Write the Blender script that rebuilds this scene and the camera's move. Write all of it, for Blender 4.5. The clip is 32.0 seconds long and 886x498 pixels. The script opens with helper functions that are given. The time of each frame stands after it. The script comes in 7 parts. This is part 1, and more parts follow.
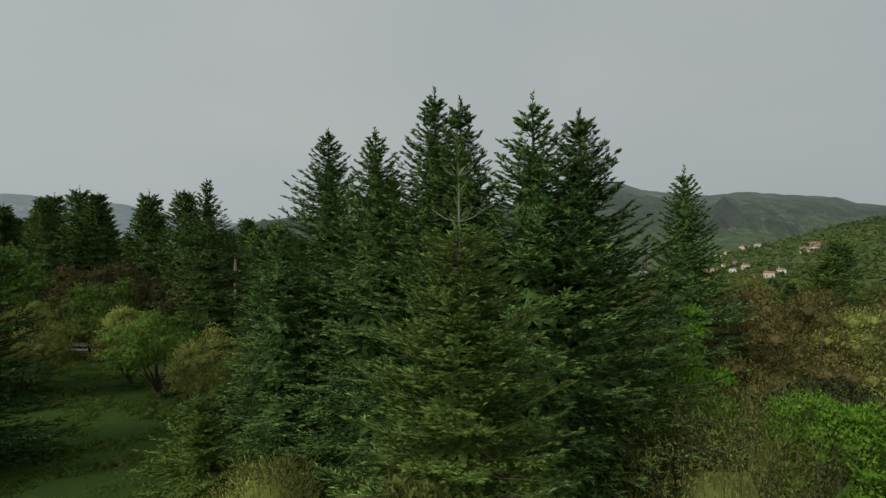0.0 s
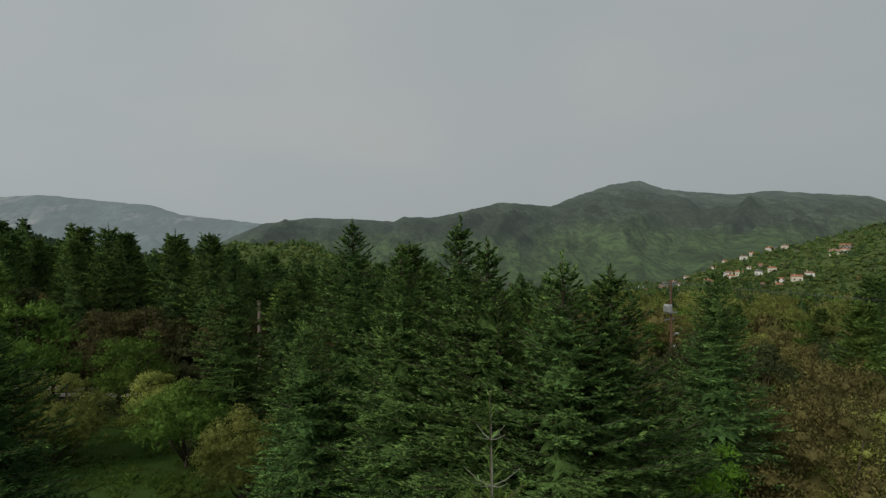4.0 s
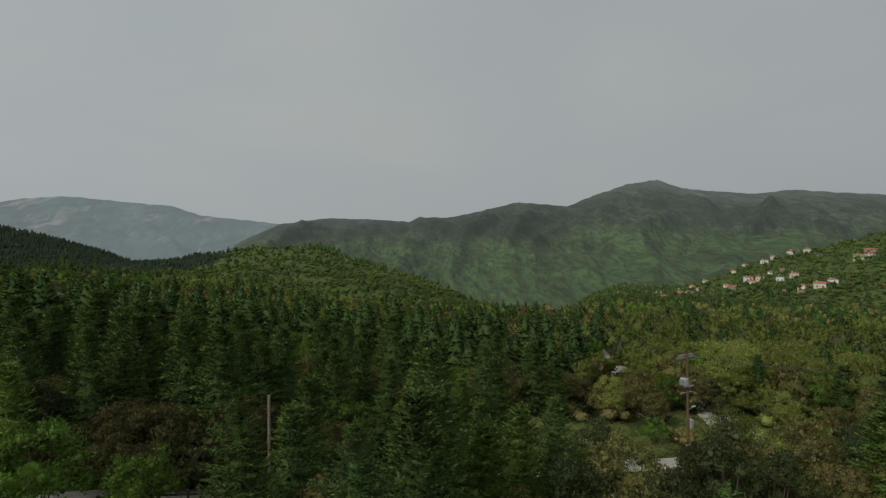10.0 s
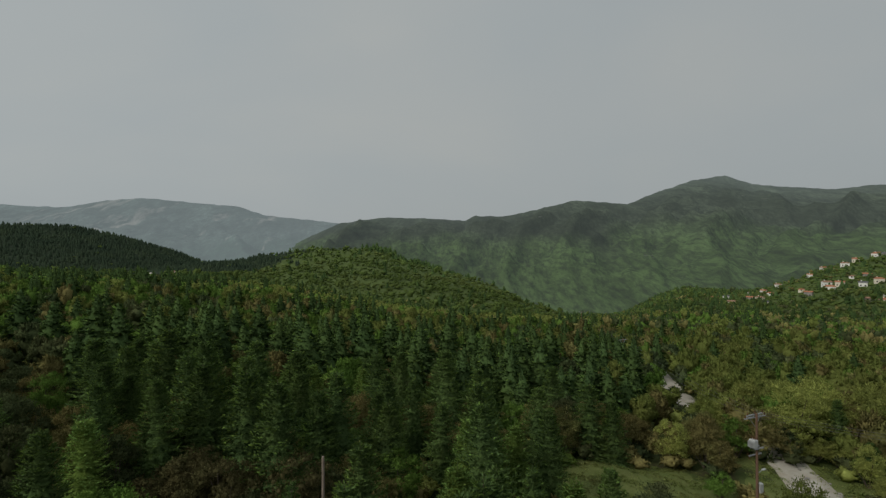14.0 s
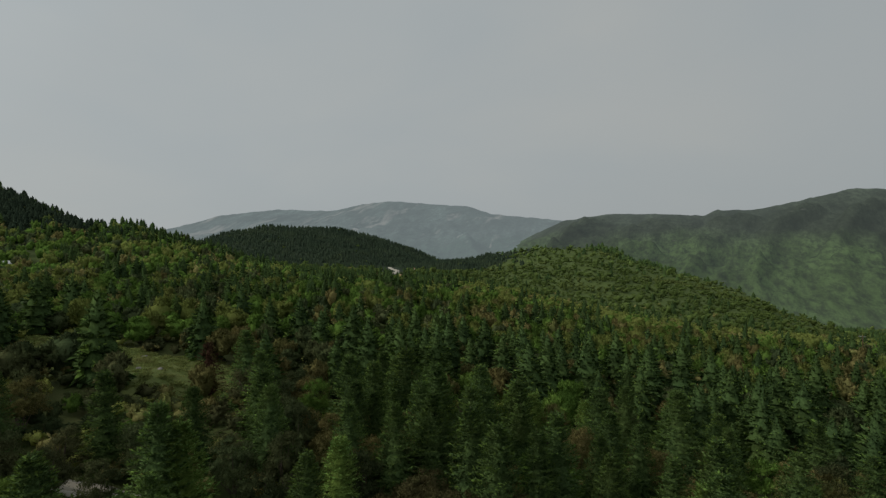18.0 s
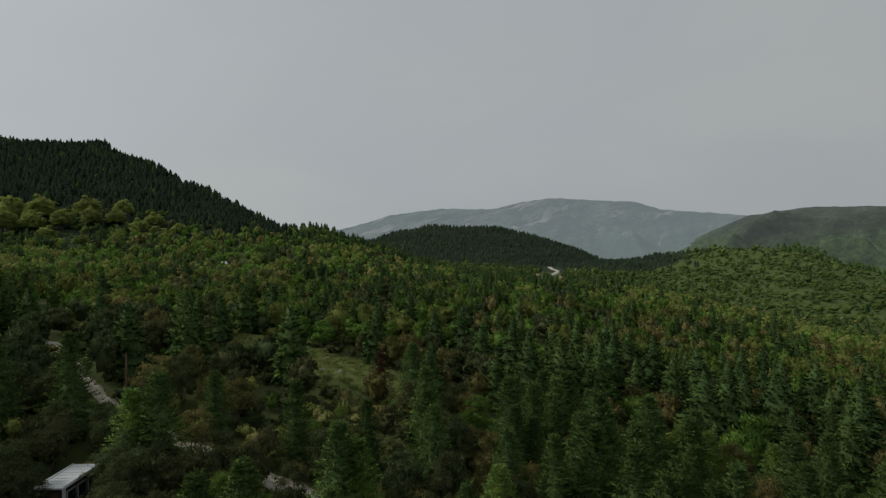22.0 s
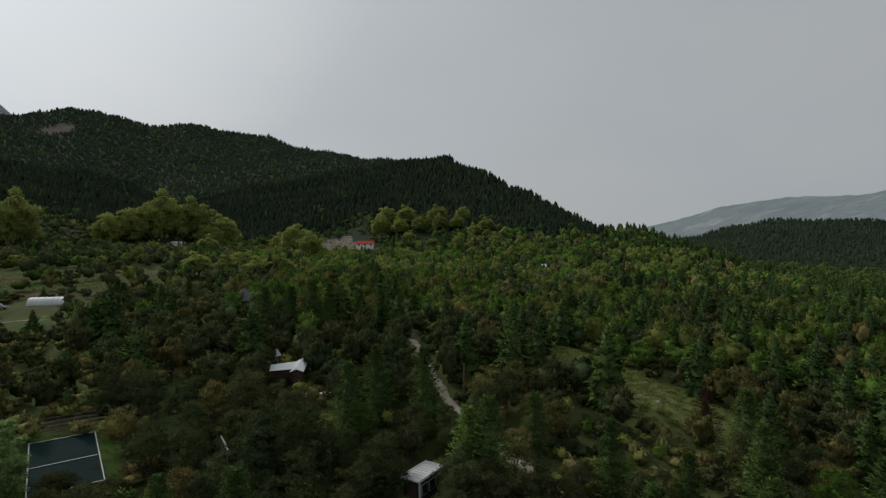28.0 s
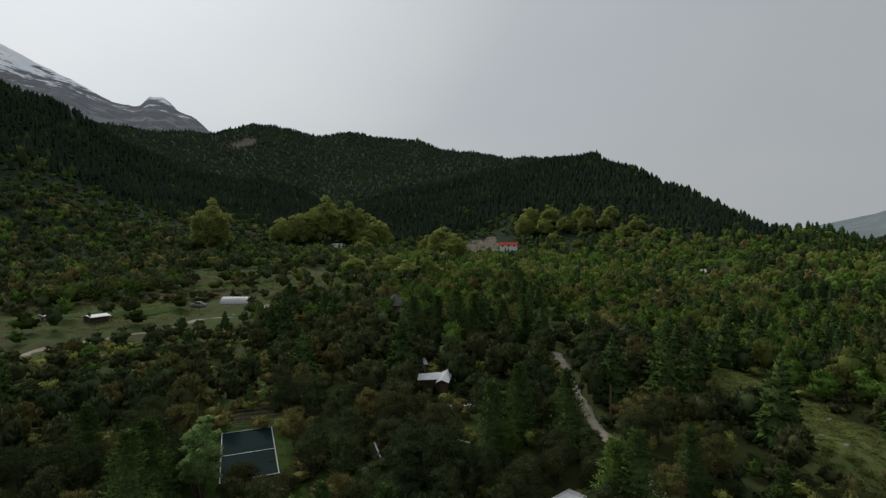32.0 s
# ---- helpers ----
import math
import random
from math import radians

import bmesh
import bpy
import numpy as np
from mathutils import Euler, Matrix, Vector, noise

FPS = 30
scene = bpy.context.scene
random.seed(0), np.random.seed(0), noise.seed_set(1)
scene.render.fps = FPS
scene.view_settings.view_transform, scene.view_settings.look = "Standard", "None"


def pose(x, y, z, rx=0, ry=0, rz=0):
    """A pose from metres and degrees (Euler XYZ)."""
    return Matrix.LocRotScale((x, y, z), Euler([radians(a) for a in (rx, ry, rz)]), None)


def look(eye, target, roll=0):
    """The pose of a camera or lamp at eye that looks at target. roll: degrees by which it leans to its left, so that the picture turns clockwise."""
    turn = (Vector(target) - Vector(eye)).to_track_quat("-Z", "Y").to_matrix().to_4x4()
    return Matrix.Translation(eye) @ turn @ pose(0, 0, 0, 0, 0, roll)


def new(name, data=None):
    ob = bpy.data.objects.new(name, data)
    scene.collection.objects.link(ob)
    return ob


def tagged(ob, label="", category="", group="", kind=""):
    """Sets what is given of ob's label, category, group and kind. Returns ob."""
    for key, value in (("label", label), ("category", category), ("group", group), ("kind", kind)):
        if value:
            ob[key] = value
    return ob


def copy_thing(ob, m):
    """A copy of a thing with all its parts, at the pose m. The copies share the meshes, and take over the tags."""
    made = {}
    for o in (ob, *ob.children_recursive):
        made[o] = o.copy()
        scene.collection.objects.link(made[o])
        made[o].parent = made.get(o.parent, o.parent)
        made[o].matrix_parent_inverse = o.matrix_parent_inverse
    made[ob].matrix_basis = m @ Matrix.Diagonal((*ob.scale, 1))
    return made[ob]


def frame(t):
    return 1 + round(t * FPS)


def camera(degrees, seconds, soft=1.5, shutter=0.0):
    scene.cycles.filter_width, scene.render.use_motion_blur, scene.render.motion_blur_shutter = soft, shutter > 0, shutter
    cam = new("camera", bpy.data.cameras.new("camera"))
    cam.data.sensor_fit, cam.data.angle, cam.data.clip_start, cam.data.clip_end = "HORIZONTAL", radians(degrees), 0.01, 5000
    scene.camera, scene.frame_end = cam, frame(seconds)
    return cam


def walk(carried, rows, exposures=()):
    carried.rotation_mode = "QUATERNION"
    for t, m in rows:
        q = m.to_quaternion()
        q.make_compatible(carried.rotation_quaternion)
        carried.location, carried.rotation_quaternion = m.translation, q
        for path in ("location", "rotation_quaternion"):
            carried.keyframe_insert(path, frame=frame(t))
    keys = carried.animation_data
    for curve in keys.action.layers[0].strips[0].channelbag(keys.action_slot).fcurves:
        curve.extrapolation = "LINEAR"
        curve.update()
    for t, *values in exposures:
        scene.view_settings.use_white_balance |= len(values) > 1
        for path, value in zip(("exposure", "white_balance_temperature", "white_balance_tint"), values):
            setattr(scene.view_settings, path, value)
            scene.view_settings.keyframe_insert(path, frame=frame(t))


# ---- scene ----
cam = camera(79.3, 32.0, soft=1.35)


def shot(t, x, y, z, yaw, pitch, roll):
    turn = Matrix.Rotation(radians(yaw), 4, "Z") @ Matrix.Rotation(radians(90 + pitch), 4, "X") @ Matrix.Rotation(radians(roll), 4, "Z")
    return (t, Matrix.Translation((x, y, z)) @ turn)


walk(cam, [
    shot(0, -0.72, -0.87, 5.76, -6.90, -0.45, -0.86),
    shot(1, -0.79, -0.92, 6.49, -6.47, -0.46, -0.86),
    shot(2, -0.78, -0.93, 7.16, -5.85, -0.47, -0.86),
    shot(3, -0.78, -0.84, 7.85, -5.23, -0.47, -0.86),
    shot(3.5, -0.81, -0.78, 8.21, -5.00, -0.47, -0.86),
    shot(5.5, -0.70, -0.55, 9.80, -4.29, -0.45, -0.88),
    shot(6, -0.65, -0.47, 10.23, -4.14, -0.45, -0.88),
    shot(7, -0.53, -0.33, 11.21, -3.82, -0.45, -0.89),
    shot(8, -0.44, -0.31, 12.30, -3.57, -0.48, -0.89),
    shot(9, -0.43, -0.32, 13.47, -3.34, -0.50, -0.90),
    shot(10, -0.32, -0.33, 14.66, -3.12, -0.53, -0.89),
    shot(11, -0.17, -0.25, 15.81, -2.90, -0.56, -0.89),
    shot(12, -0.05, -0.11, 16.93, -2.69, -0.59, -0.88),
    shot(12.5, -0.01, -0.05, 17.47, -2.42, -0.61, -0.88),
    shot(13, -0.00, 0.00, 18.00, -1.68, -0.63, -0.88),
    shot(13.5, -0.00, 0.03, 18.49, 0.04, -0.63, -0.88),
    shot(14, 0.00, 0.09, 18.94, 2.82, -0.63, -0.88),
    shot(14.5, -0.01, 0.16, 19.37, 6.35, -0.61, -0.89),
    shot(15, -0.02, 0.23, 19.78, 10.36, -0.60, -0.89),
    shot(15.5, -0.01, 0.30, 20.19, 14.07, -0.60, -0.89),
    shot(17.5, 0.14, 0.80, 21.96, 24.36, -0.57, -0.89),
    shot(18, 0.16, 0.84, 22.29, 26.49, -0.58, -0.88),
    shot(19, 0.13, 0.87, 22.92, 30.66, -0.58, -0.88),
    shot(20, 0.10, 0.88, 23.55, 35.04, -0.58, -0.88),
    shot(21, 0.09, 0.89, 24.17, 39.01, -0.59, -0.87),
    shot(22, 0.16, 0.87, 24.84, 43.47, -0.61, -0.87),
    shot(23, 0.19, 0.85, 25.48, 47.92, -0.60, -0.87),
    shot(24, 0.23, 0.83, 26.12, 52.57, -0.61, -0.87),
    shot(25, 0.23, 0.83, 26.72, 57.86, -0.61, -0.88),
    shot(25.5, 0.22, 0.83, 27.06, 60.81, -0.60, -0.88),
    shot(26, 0.22, 0.84, 27.40, 64.09, -0.61, -0.88),
    shot(26.5, 0.21, 0.84, 27.73, 67.49, -0.62, -0.88),
    shot(28.5, 0.15, 1.04, 29.02, 78.82, -0.65, -0.88),
    shot(29, 0.18, 1.05, 29.31, 80.85, -0.65, -0.87),
    shot(30, 0.21, 1.05, 29.93, 84.70, -0.65, -0.87),
    shot(31, 0.23, 1.09, 30.52, 88.46, -0.67, -0.87),
    shot(32, 0.26, 1.09, 31.15, 91.77, -0.68, -0.87),
], exposures=[(0, 0.24, 6500, 10), (2, 0.16, 6500, 10), (4, 0.10, 6500, 10), (9, 0.06, 6500, 10), (14, 0.03, 6500, 10), (20, 0.02, 6480, 11), (30, 0.0, 6420, 14), (32, 0.0, 6420, 14)])

# ---------------------------------------------------------------- world and sun
SUN_AZ, SUN_EL = 132.0, 38.0          # degrees to the left of +y, and above the horizon
sun_way = Vector((-math.sin(radians(SUN_AZ)) * math.cos(radians(SUN_EL)), math.cos(radians(SUN_AZ)) * math.cos(radians(SUN_EL)), math.sin(radians(SUN_EL))))


def link(tree, a, b):
    tree.links.new(a, b)


def node(tree, kind, **values):
    n = tree.nodes.new(kind)
    for k, v in values.items():
        if k in n.inputs:
            n.inputs[k].default_value = v
    return n


def math_node(tree, op, a, b=None, clamp=False):
    n = tree.nodes.new("ShaderNodeMath")
    n.operation, n.use_clamp = op, clamp
    for i, v in enumerate((a, b)):
        if v is None:
            continue
        if isinstance(v, (int, float)):
            n.inputs[i].default_value = v
        else:
            link(tree, v, n.inputs[i])
    return n.outputs[0]


def mix_color(tree, fac, a, b, mode="MIX"):
    n = tree.nodes.new("ShaderNodeMix")
    n.data_type, n.blend_type = "RGBA", mode
    for i, v in ((0, fac), (6, a), (7, b)):
        if isinstance(v, (int, float)):
            n.inputs[i].default_value = v
        elif isinstance(v, tuple):
            n.inputs[i].default_value = (*v[:3], 1)
        else:
            link(tree, v, n.inputs[i])
    return n.outputs[2]


def ramp(tree, fac, stops):
    n = tree.nodes.new("ShaderNodeValToRGB")
    while len(n.color_ramp.elements) < len(stops):
        n.color_ramp.elements.new(0.5)
    for e, (p, c) in zip(n.color_ramp.elements, stops):
        e.position, e.color = p, ((*c, 1) if isinstance(c, tuple) else (c, c, c, 1))
    link(tree, fac, n.inputs[0])
    return n.outputs[0]


world = bpy.data.worlds.new("overcast sky")
scene.world = world
world.use_nodes = True
wt = world.node_tree
wt.nodes.clear()
sky = wt.nodes.new("ShaderNodeTexSky")
sky.sky_type, sky.sun_disc = "NISHITA", False
sky.sun_elevation, sky.sun_rotation = radians(SUN_EL), radians(-SUN_AZ)
sky.air_density, sky.dust_density, sky.ozone_density = 1.0, 4.0, 1.0
coord = wt.nodes.new("ShaderNodeTexCoord")
# veil of high cloud: brighter towards the hidden sun, softly streaked
toward = wt.nodes.new("ShaderNodeVectorMath")
toward.operation = "DOT_PRODUCT"
link(wt, coord.outputs["Generated"], toward.inputs[0])
toward.inputs[1].default_value = sun_way
glow = ramp(wt, math_node(wt, "MULTIPLY_ADD", toward.outputs["Value"], 0.5), [(0.0, 0.34), (0.45, 0.40), (0.70, 0.43), (0.86, 0.51), (0.95, 0.72), (1.0, 0.9)])
wt.nodes[-2].inputs[2].default_value = 0.5
squash = wt.nodes.new("ShaderNodeMapping")
squash.inputs["Scale"].default_value = (1.0, 1.0, 2.2)
link(wt, coord.outputs["Generated"], squash.inputs[0])
clouds = node(wt, "ShaderNodeTexNoise", Scale=1.7, Detail=4.0, Roughness=0.45, Distortion=0.3)
link(wt, squash.outputs[0], clouds.inputs["Vector"])
veil = ramp(wt, clouds.outputs[0], [(0.25, (0.91, 0.945, 0.985)), (0.5, (0.97, 1.0, 1.03)), (0.75, (1.06, 1.055, 1.05))])
cloud = mix_color(wt, 1.0, glow, veil, "MULTIPLY")
cloud = mix_color(wt, 1.0, cloud, (0.945, 1.0, 0.985), "MULTIPLY")
bg_sky = node(wt, "ShaderNodeBackground", Strength=0.05)
link(wt, sky.outputs[0], bg_sky.inputs[0])
bg_cloud = node(wt, "ShaderNodeBackground", Strength=1.0)
link(wt, cloud, bg_cloud.inputs[0])
both = node(wt, "ShaderNodeMixShader", Fac=0.92)
link(wt, bg_sky.outputs[0], both.inputs[1])
link(wt, bg_cloud.outputs[0], both.inputs[2])
wout = wt.nodes.new("ShaderNodeOutputWorld")
link(wt, both.outputs[0], wout.inputs[0])

sun = new("sun", bpy.data.lights.new("sun", "SUN"))
sun.data.energy, sun.data.angle, sun.data.color = 1.25, radians(12), (1.0, 0.95, 0.86)
sun.matrix_world = look(sun_way * 100, (0, 0, 0))

# ---------------------------------------------------------------- materials


def material(name):
    m = bpy.data.materials.new(name)
    m.use_nodes = True
    t = m.node_tree
    b = t.nodes["Principled BSDF"]
    b.inputs["Specular IOR Level"].default_value = 0.12
    return m, t, b


def bumpy(t, b, height, strength=0.4, distance=0.05):
    n = node(t, "ShaderNodeBump", Strength=strength, Distance=distance)
    link(t, height, n.inputs["Height"])
    link(t, n.outputs[0], b.inputs["Normal"])


def place_of(t):
    return t.nodes.new("ShaderNodeNewGeometry").outputs["Position"]


def noise_at(t, scale, detail=4.0, vector=None, rough=0.55):
    n = node(t, "ShaderNodeTexNoise", Scale=scale, Detail=detail, Roughness=rough)
    link(t, vector if vector is not None else place_of(t), n.inputs["Vector"])
    return n.outputs[0]


def plain(name, color, rough=0.7, metal=0.0, vary=0.25, scale=6.0, grain=0.15):
    """A painted, wooden, stone or metal surface with stains at two scales and fine relief."""
    m, t, b = material(name)
    tc = t.nodes.new("ShaderNodeTexCoord").outputs["Object"]
    big, fine = noise_at(t, scale * 0.3, 4, tc), noise_at(t, scale * 5, 3, tc)
    dark = tuple(c * (1 - vary) for c in color)
    light = tuple(min(1, c * (1 + vary * 0.6)) for c in color)
    c = mix_color(t, ramp(t, big, [(0.3, 0.0), (0.7, 1.0)]), dark, light)
    c = mix_color(t, math_node(t, "MULTIPLY", fine, 0.35), c, dark)
    link(t, c, b.inputs["Base Color"])
    b.inputs["Roughness"].default_value, b.inputs["Metallic"].default_value = rough, metal
    bumpy(t, b, fine, grain, 0.01)
    return m


def leafy(name, colors, patch=0.12, spread=0.35, translucent=0.28, rough=0.55):
    """Foliage: each leaf or shoot a little lighter or darker, and whole patches of trees differing in hue."""
    m, t, b = material(name)
    isl = t.nodes.new("ShaderNodeNewGeometry")
    patches = noise_at(t, patch, 3, isl.outputs["Position"], 0.6)
    n = len(colors)
    c = ramp(t, patches, [(0.32 + 0.36 * i / max(1, n - 1), col) for i, col in enumerate(colors)])
    fine = noise_at(t, 4.2, 4, isl.outputs["Position"], 0.72)
    level = math_node(t, "MULTIPLY_ADD", isl.outputs["Random Per Island"], 2 * spread)
    t.nodes[-1].inputs[2].default_value = 1 - spread
    obj = math_node(t, "MULTIPLY_ADD", t.nodes.new("ShaderNodeObjectInfo").outputs["Random"], 0.5)
    t.nodes[-1].inputs[2].default_value = 0.78
    scale = t.nodes.new("ShaderNodeVectorMath")
    scale.operation = "SCALE"
    link(t, c, scale.inputs[0])
    mottle = math_node(t, "MULTIPLY_ADD", fine, 1.9)
    t.nodes[-1].inputs[2].default_value = 0.10
    link(t, math_node(t, "MULTIPLY", math_node(t, "MULTIPLY", level, obj), mottle), scale.inputs["Scale"])
    link(t, scale.outputs[0], b.inputs["Base Color"])
    bumpy(t, b, fine, 0.55, 0.12)
    b.inputs["Roughness"].default_value = rough
    b.inputs["Specular IOR Level"].default_value = 0.0
    tr = t.nodes.new("ShaderNodeBsdfTranslucent")
    link(t, scale.outputs[0], tr.inputs[0])
    mx = node(t, "ShaderNodeMixShader", Fac=translucent)
    link(t, b.outputs[0], mx.inputs[1])
    link(t, tr.outputs[0], mx.inputs[2])
    link(t, mx.outputs[0], t.nodes["Material Output"].inputs[0])
    return m


M_FIR = leafy("fir needles", [(0.060, 0.122, 0.042), (0.078, 0.146, 0.046), (0.102, 0.170, 0.050)], 0.12, 0.58, 0.15)
M_FIR_TIP = leafy("fir spring shoots", [(0.140, 0.240, 0.064), (0.175, 0.280, 0.072)], 0.12, 0.40, 0.25)
M_FIR_PALE = leafy("lighter fir needles", [(0.110, 0.170, 0.040), (0.138, 0.200, 0.044)], 0.3, 0.18, 0.2)
M_OLIVE = leafy("olive twigs and buds", [(0.280, 0.318, 0.088), (0.325, 0.345, 0.098)], 0.3, 0.22, 0.45)
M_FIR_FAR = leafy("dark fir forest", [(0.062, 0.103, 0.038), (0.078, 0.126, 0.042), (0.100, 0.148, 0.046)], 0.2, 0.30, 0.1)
# fir colour darkened in place of the self-shade that loose sprays lack
M_FIR_SHADED = leafy("fir wood darkened for self-shade", [(0.038, 0.066, 0.025), (0.048, 0.080, 0.027), (0.062, 0.096, 0.029)], 0.12, 0.30, 0.1)
# paler needles for some sprays: tips catching light, put into the colour
M_FIR_LIT = leafy("fir sprays coloured as if lit", [(0.076, 0.130, 0.033), (0.096, 0.156, 0.035), (0.122, 0.180, 0.038)], 0.09, 0.45, 0.22)
M_OAK = leafy("dark evergreen oak leaves", [(0.056, 0.081, 0.037), (0.076, 0.097, 0.041), (0.100, 0.103, 0.046)], 0.09, 0.32)
M_BROWN = leafy("russet budding leaves", [(0.176, 0.170, 0.062), (0.190, 0.165, 0.063), (0.164, 0.178, 0.060)], 0.1, 0.32)
M_GREEN = leafy("fresh green leaves", [(0.084, 0.154, 0.032), (0.110, 0.190, 0.038), (0.138, 0.202, 0.044)], 0.1, 0.22)
M_YELLOW = leafy("yellow-green spring leaves", [(0.150, 0.186, 0.048), (0.184, 0.218, 0.058), (0.192, 0.206, 0.060)], 0.1, 0.22, 0.45)
M_SCRUB = leafy("mixed scrub leaves", [(0.038, 0.062, 0.016), (0.062, 0.096, 0.021), (0.085, 0.092, 0.027), (0.082, 0.128, 0.025)], 0.03, 0.2)
# ridge firs: dark and bluish, painting a sunless, hazy look into the leaves
M_RIDGE_FIR = leafy("ridge firs coloured as unlit", [(0.029, 0.044, 0.029), (0.036, 0.053, 0.033), (0.046, 0.064, 0.036)], 0.03, 0.06, 0.08)
M_PLANE = leafy("plane leaves in spring", [(0.250, 0.300, 0.086), (0.290, 0.335, 0.100), (0.315, 0.335, 0.106)], 0.05, 0.2, 0.5)
M_RUSSET = leafy("dark russet thicket leaves", [(0.094, 0.096, 0.040), (0.108, 0.096, 0.043), (0.088, 0.102, 0.038)], 0.2, 0.32)
M_RUST = leafy("dead red needles", [(0.080, 0.046, 0.030), (0.100, 0.055, 0.034)], 0.3, 0.25, 0.1)
M_GRASS = leafy("spring grass blades", [(0.090, 0.150, 0.030), (0.120, 0.185, 0.040), (0.150, 0.175, 0.052)], 0.25, 0.22, 0.5)
M_DRYGRASS = leafy("dull rough grass", [(0.150, 0.190, 0.058), (0.185, 0.215, 0.068), (0.205, 0.205, 0.078)], 0.25, 0.25, 0.5)
M_BRIGHT = leafy("bright new leaves", [(0.160, 0.310, 0.040), (0.200, 0.360, 0.048)], 0.3, 0.2, 0.45)
M_POPLAR = leafy("pale poplar leaves", [(0.200, 0.300, 0.115), (0.240, 0.345, 0.135)], 0.3, 0.2, 0.45)
M_HILL = leafy("hillside leaves far off", [(0.096, 0.136, 0.040), (0.114, 0.162, 0.045), (0.128, 0.156, 0.050)], 0.012, 0.10, 0.28)
M_BARK = plain("grey-brown bark", (0.13, 0.105, 0.08), 0.9, 0, 0.45, 5.0, 0.6)

M_PALEBARK = plain("pale young bark", (0.27, 0.28, 0.21), 0.8, 0, 0.25, 5.0, 0.3)


def ground_material():
    m, t, b = material("meadow, leaf litter and soil")
    pos = place_of(t)
    big, mid, fine = noise_at(t, 0.012, 5, pos), noise_at(t, 0.22, 5, pos), noise_at(t, 5.0, 5, pos, 0.7)
    grass = mix_color(t, fine, (0.042, 0.066, 0.019), (0.085, 0.112, 0.034))
    soil = mix_color(t, fine, (0.040, 0.033, 0.020), (0.090, 0.072, 0.042))
    c = mix_color(t, ramp(t, mid, [(0.50, 0.0), (0.66, 1.0)]), grass, soil)
    dry = mix_color(t, fine, (0.048, 0.062, 0.020), (0.090, 0.100, 0.036))
    c = mix_color(t, ramp(t, big, [(0.42, 0.0), (0.62, 0.8)]), c, dry)
    # the far hills are covered with low scrub
    away = t.nodes.new("ShaderNodeVectorMath")
    away.operation = "LENGTH"
    link(t, pos, away.inputs[0])
    scrub = mix_color(t, noise_at(t, 0.09, 5, pos, 0.7), (0.062, 0.092, 0.029), (0.108, 0.142, 0.044))
    c = mix_color(t, ramp(t, math_node(t, "MULTIPLY", away.outputs["Value"], 0.001), [(0.19, 0.0), (0.30, 1.0)]), c, scrub)
    # the high ridges and the wooded hill beyond the saddle, in the darkened forest colour
    high = t.nodes.new("ShaderNodeSeparateXYZ")
    link(t, pos, high.inputs[0])
    hill = t.nodes.new("ShaderNodeVectorMath")
    hill.operation = "DISTANCE"
    link(t, pos, hill.inputs[0])
    hill.inputs[1].default_value = (-560.0, 690.0, 0.0)
    wooded = math_node(t, "MAXIMUM", math_node(t, "MULTIPLY", high.outputs[2], 0.01), ramp(t, math_node(t, "MULTIPLY", hill.outputs["Value"], 0.001), [(0.33, 0.5), (0.37, 0.0)]))
    pine = mix_color(t, noise_at(t, 0.16, 5, pos, 0.7), (0.020, 0.031, 0.020), (0.038, 0.054, 0.030))
    c = mix_color(t, ramp(t, math_node(t, "ADD", wooded, math_node(t, "MULTIPLY", big, 0.1)), [(0.25, 0.0), (0.33, 1.0)]), c, pine)
    link(t, c, b.inputs["Base Color"])
    b.inputs["Roughness"].default_value = 0.95
    b.inputs["Specular IOR Level"].default_value = 0.08
    bumpy(t, b, math_node(t, "ADD", fine, mid), 0.7, 0.12)
    return m


M_GROUND = ground_material()


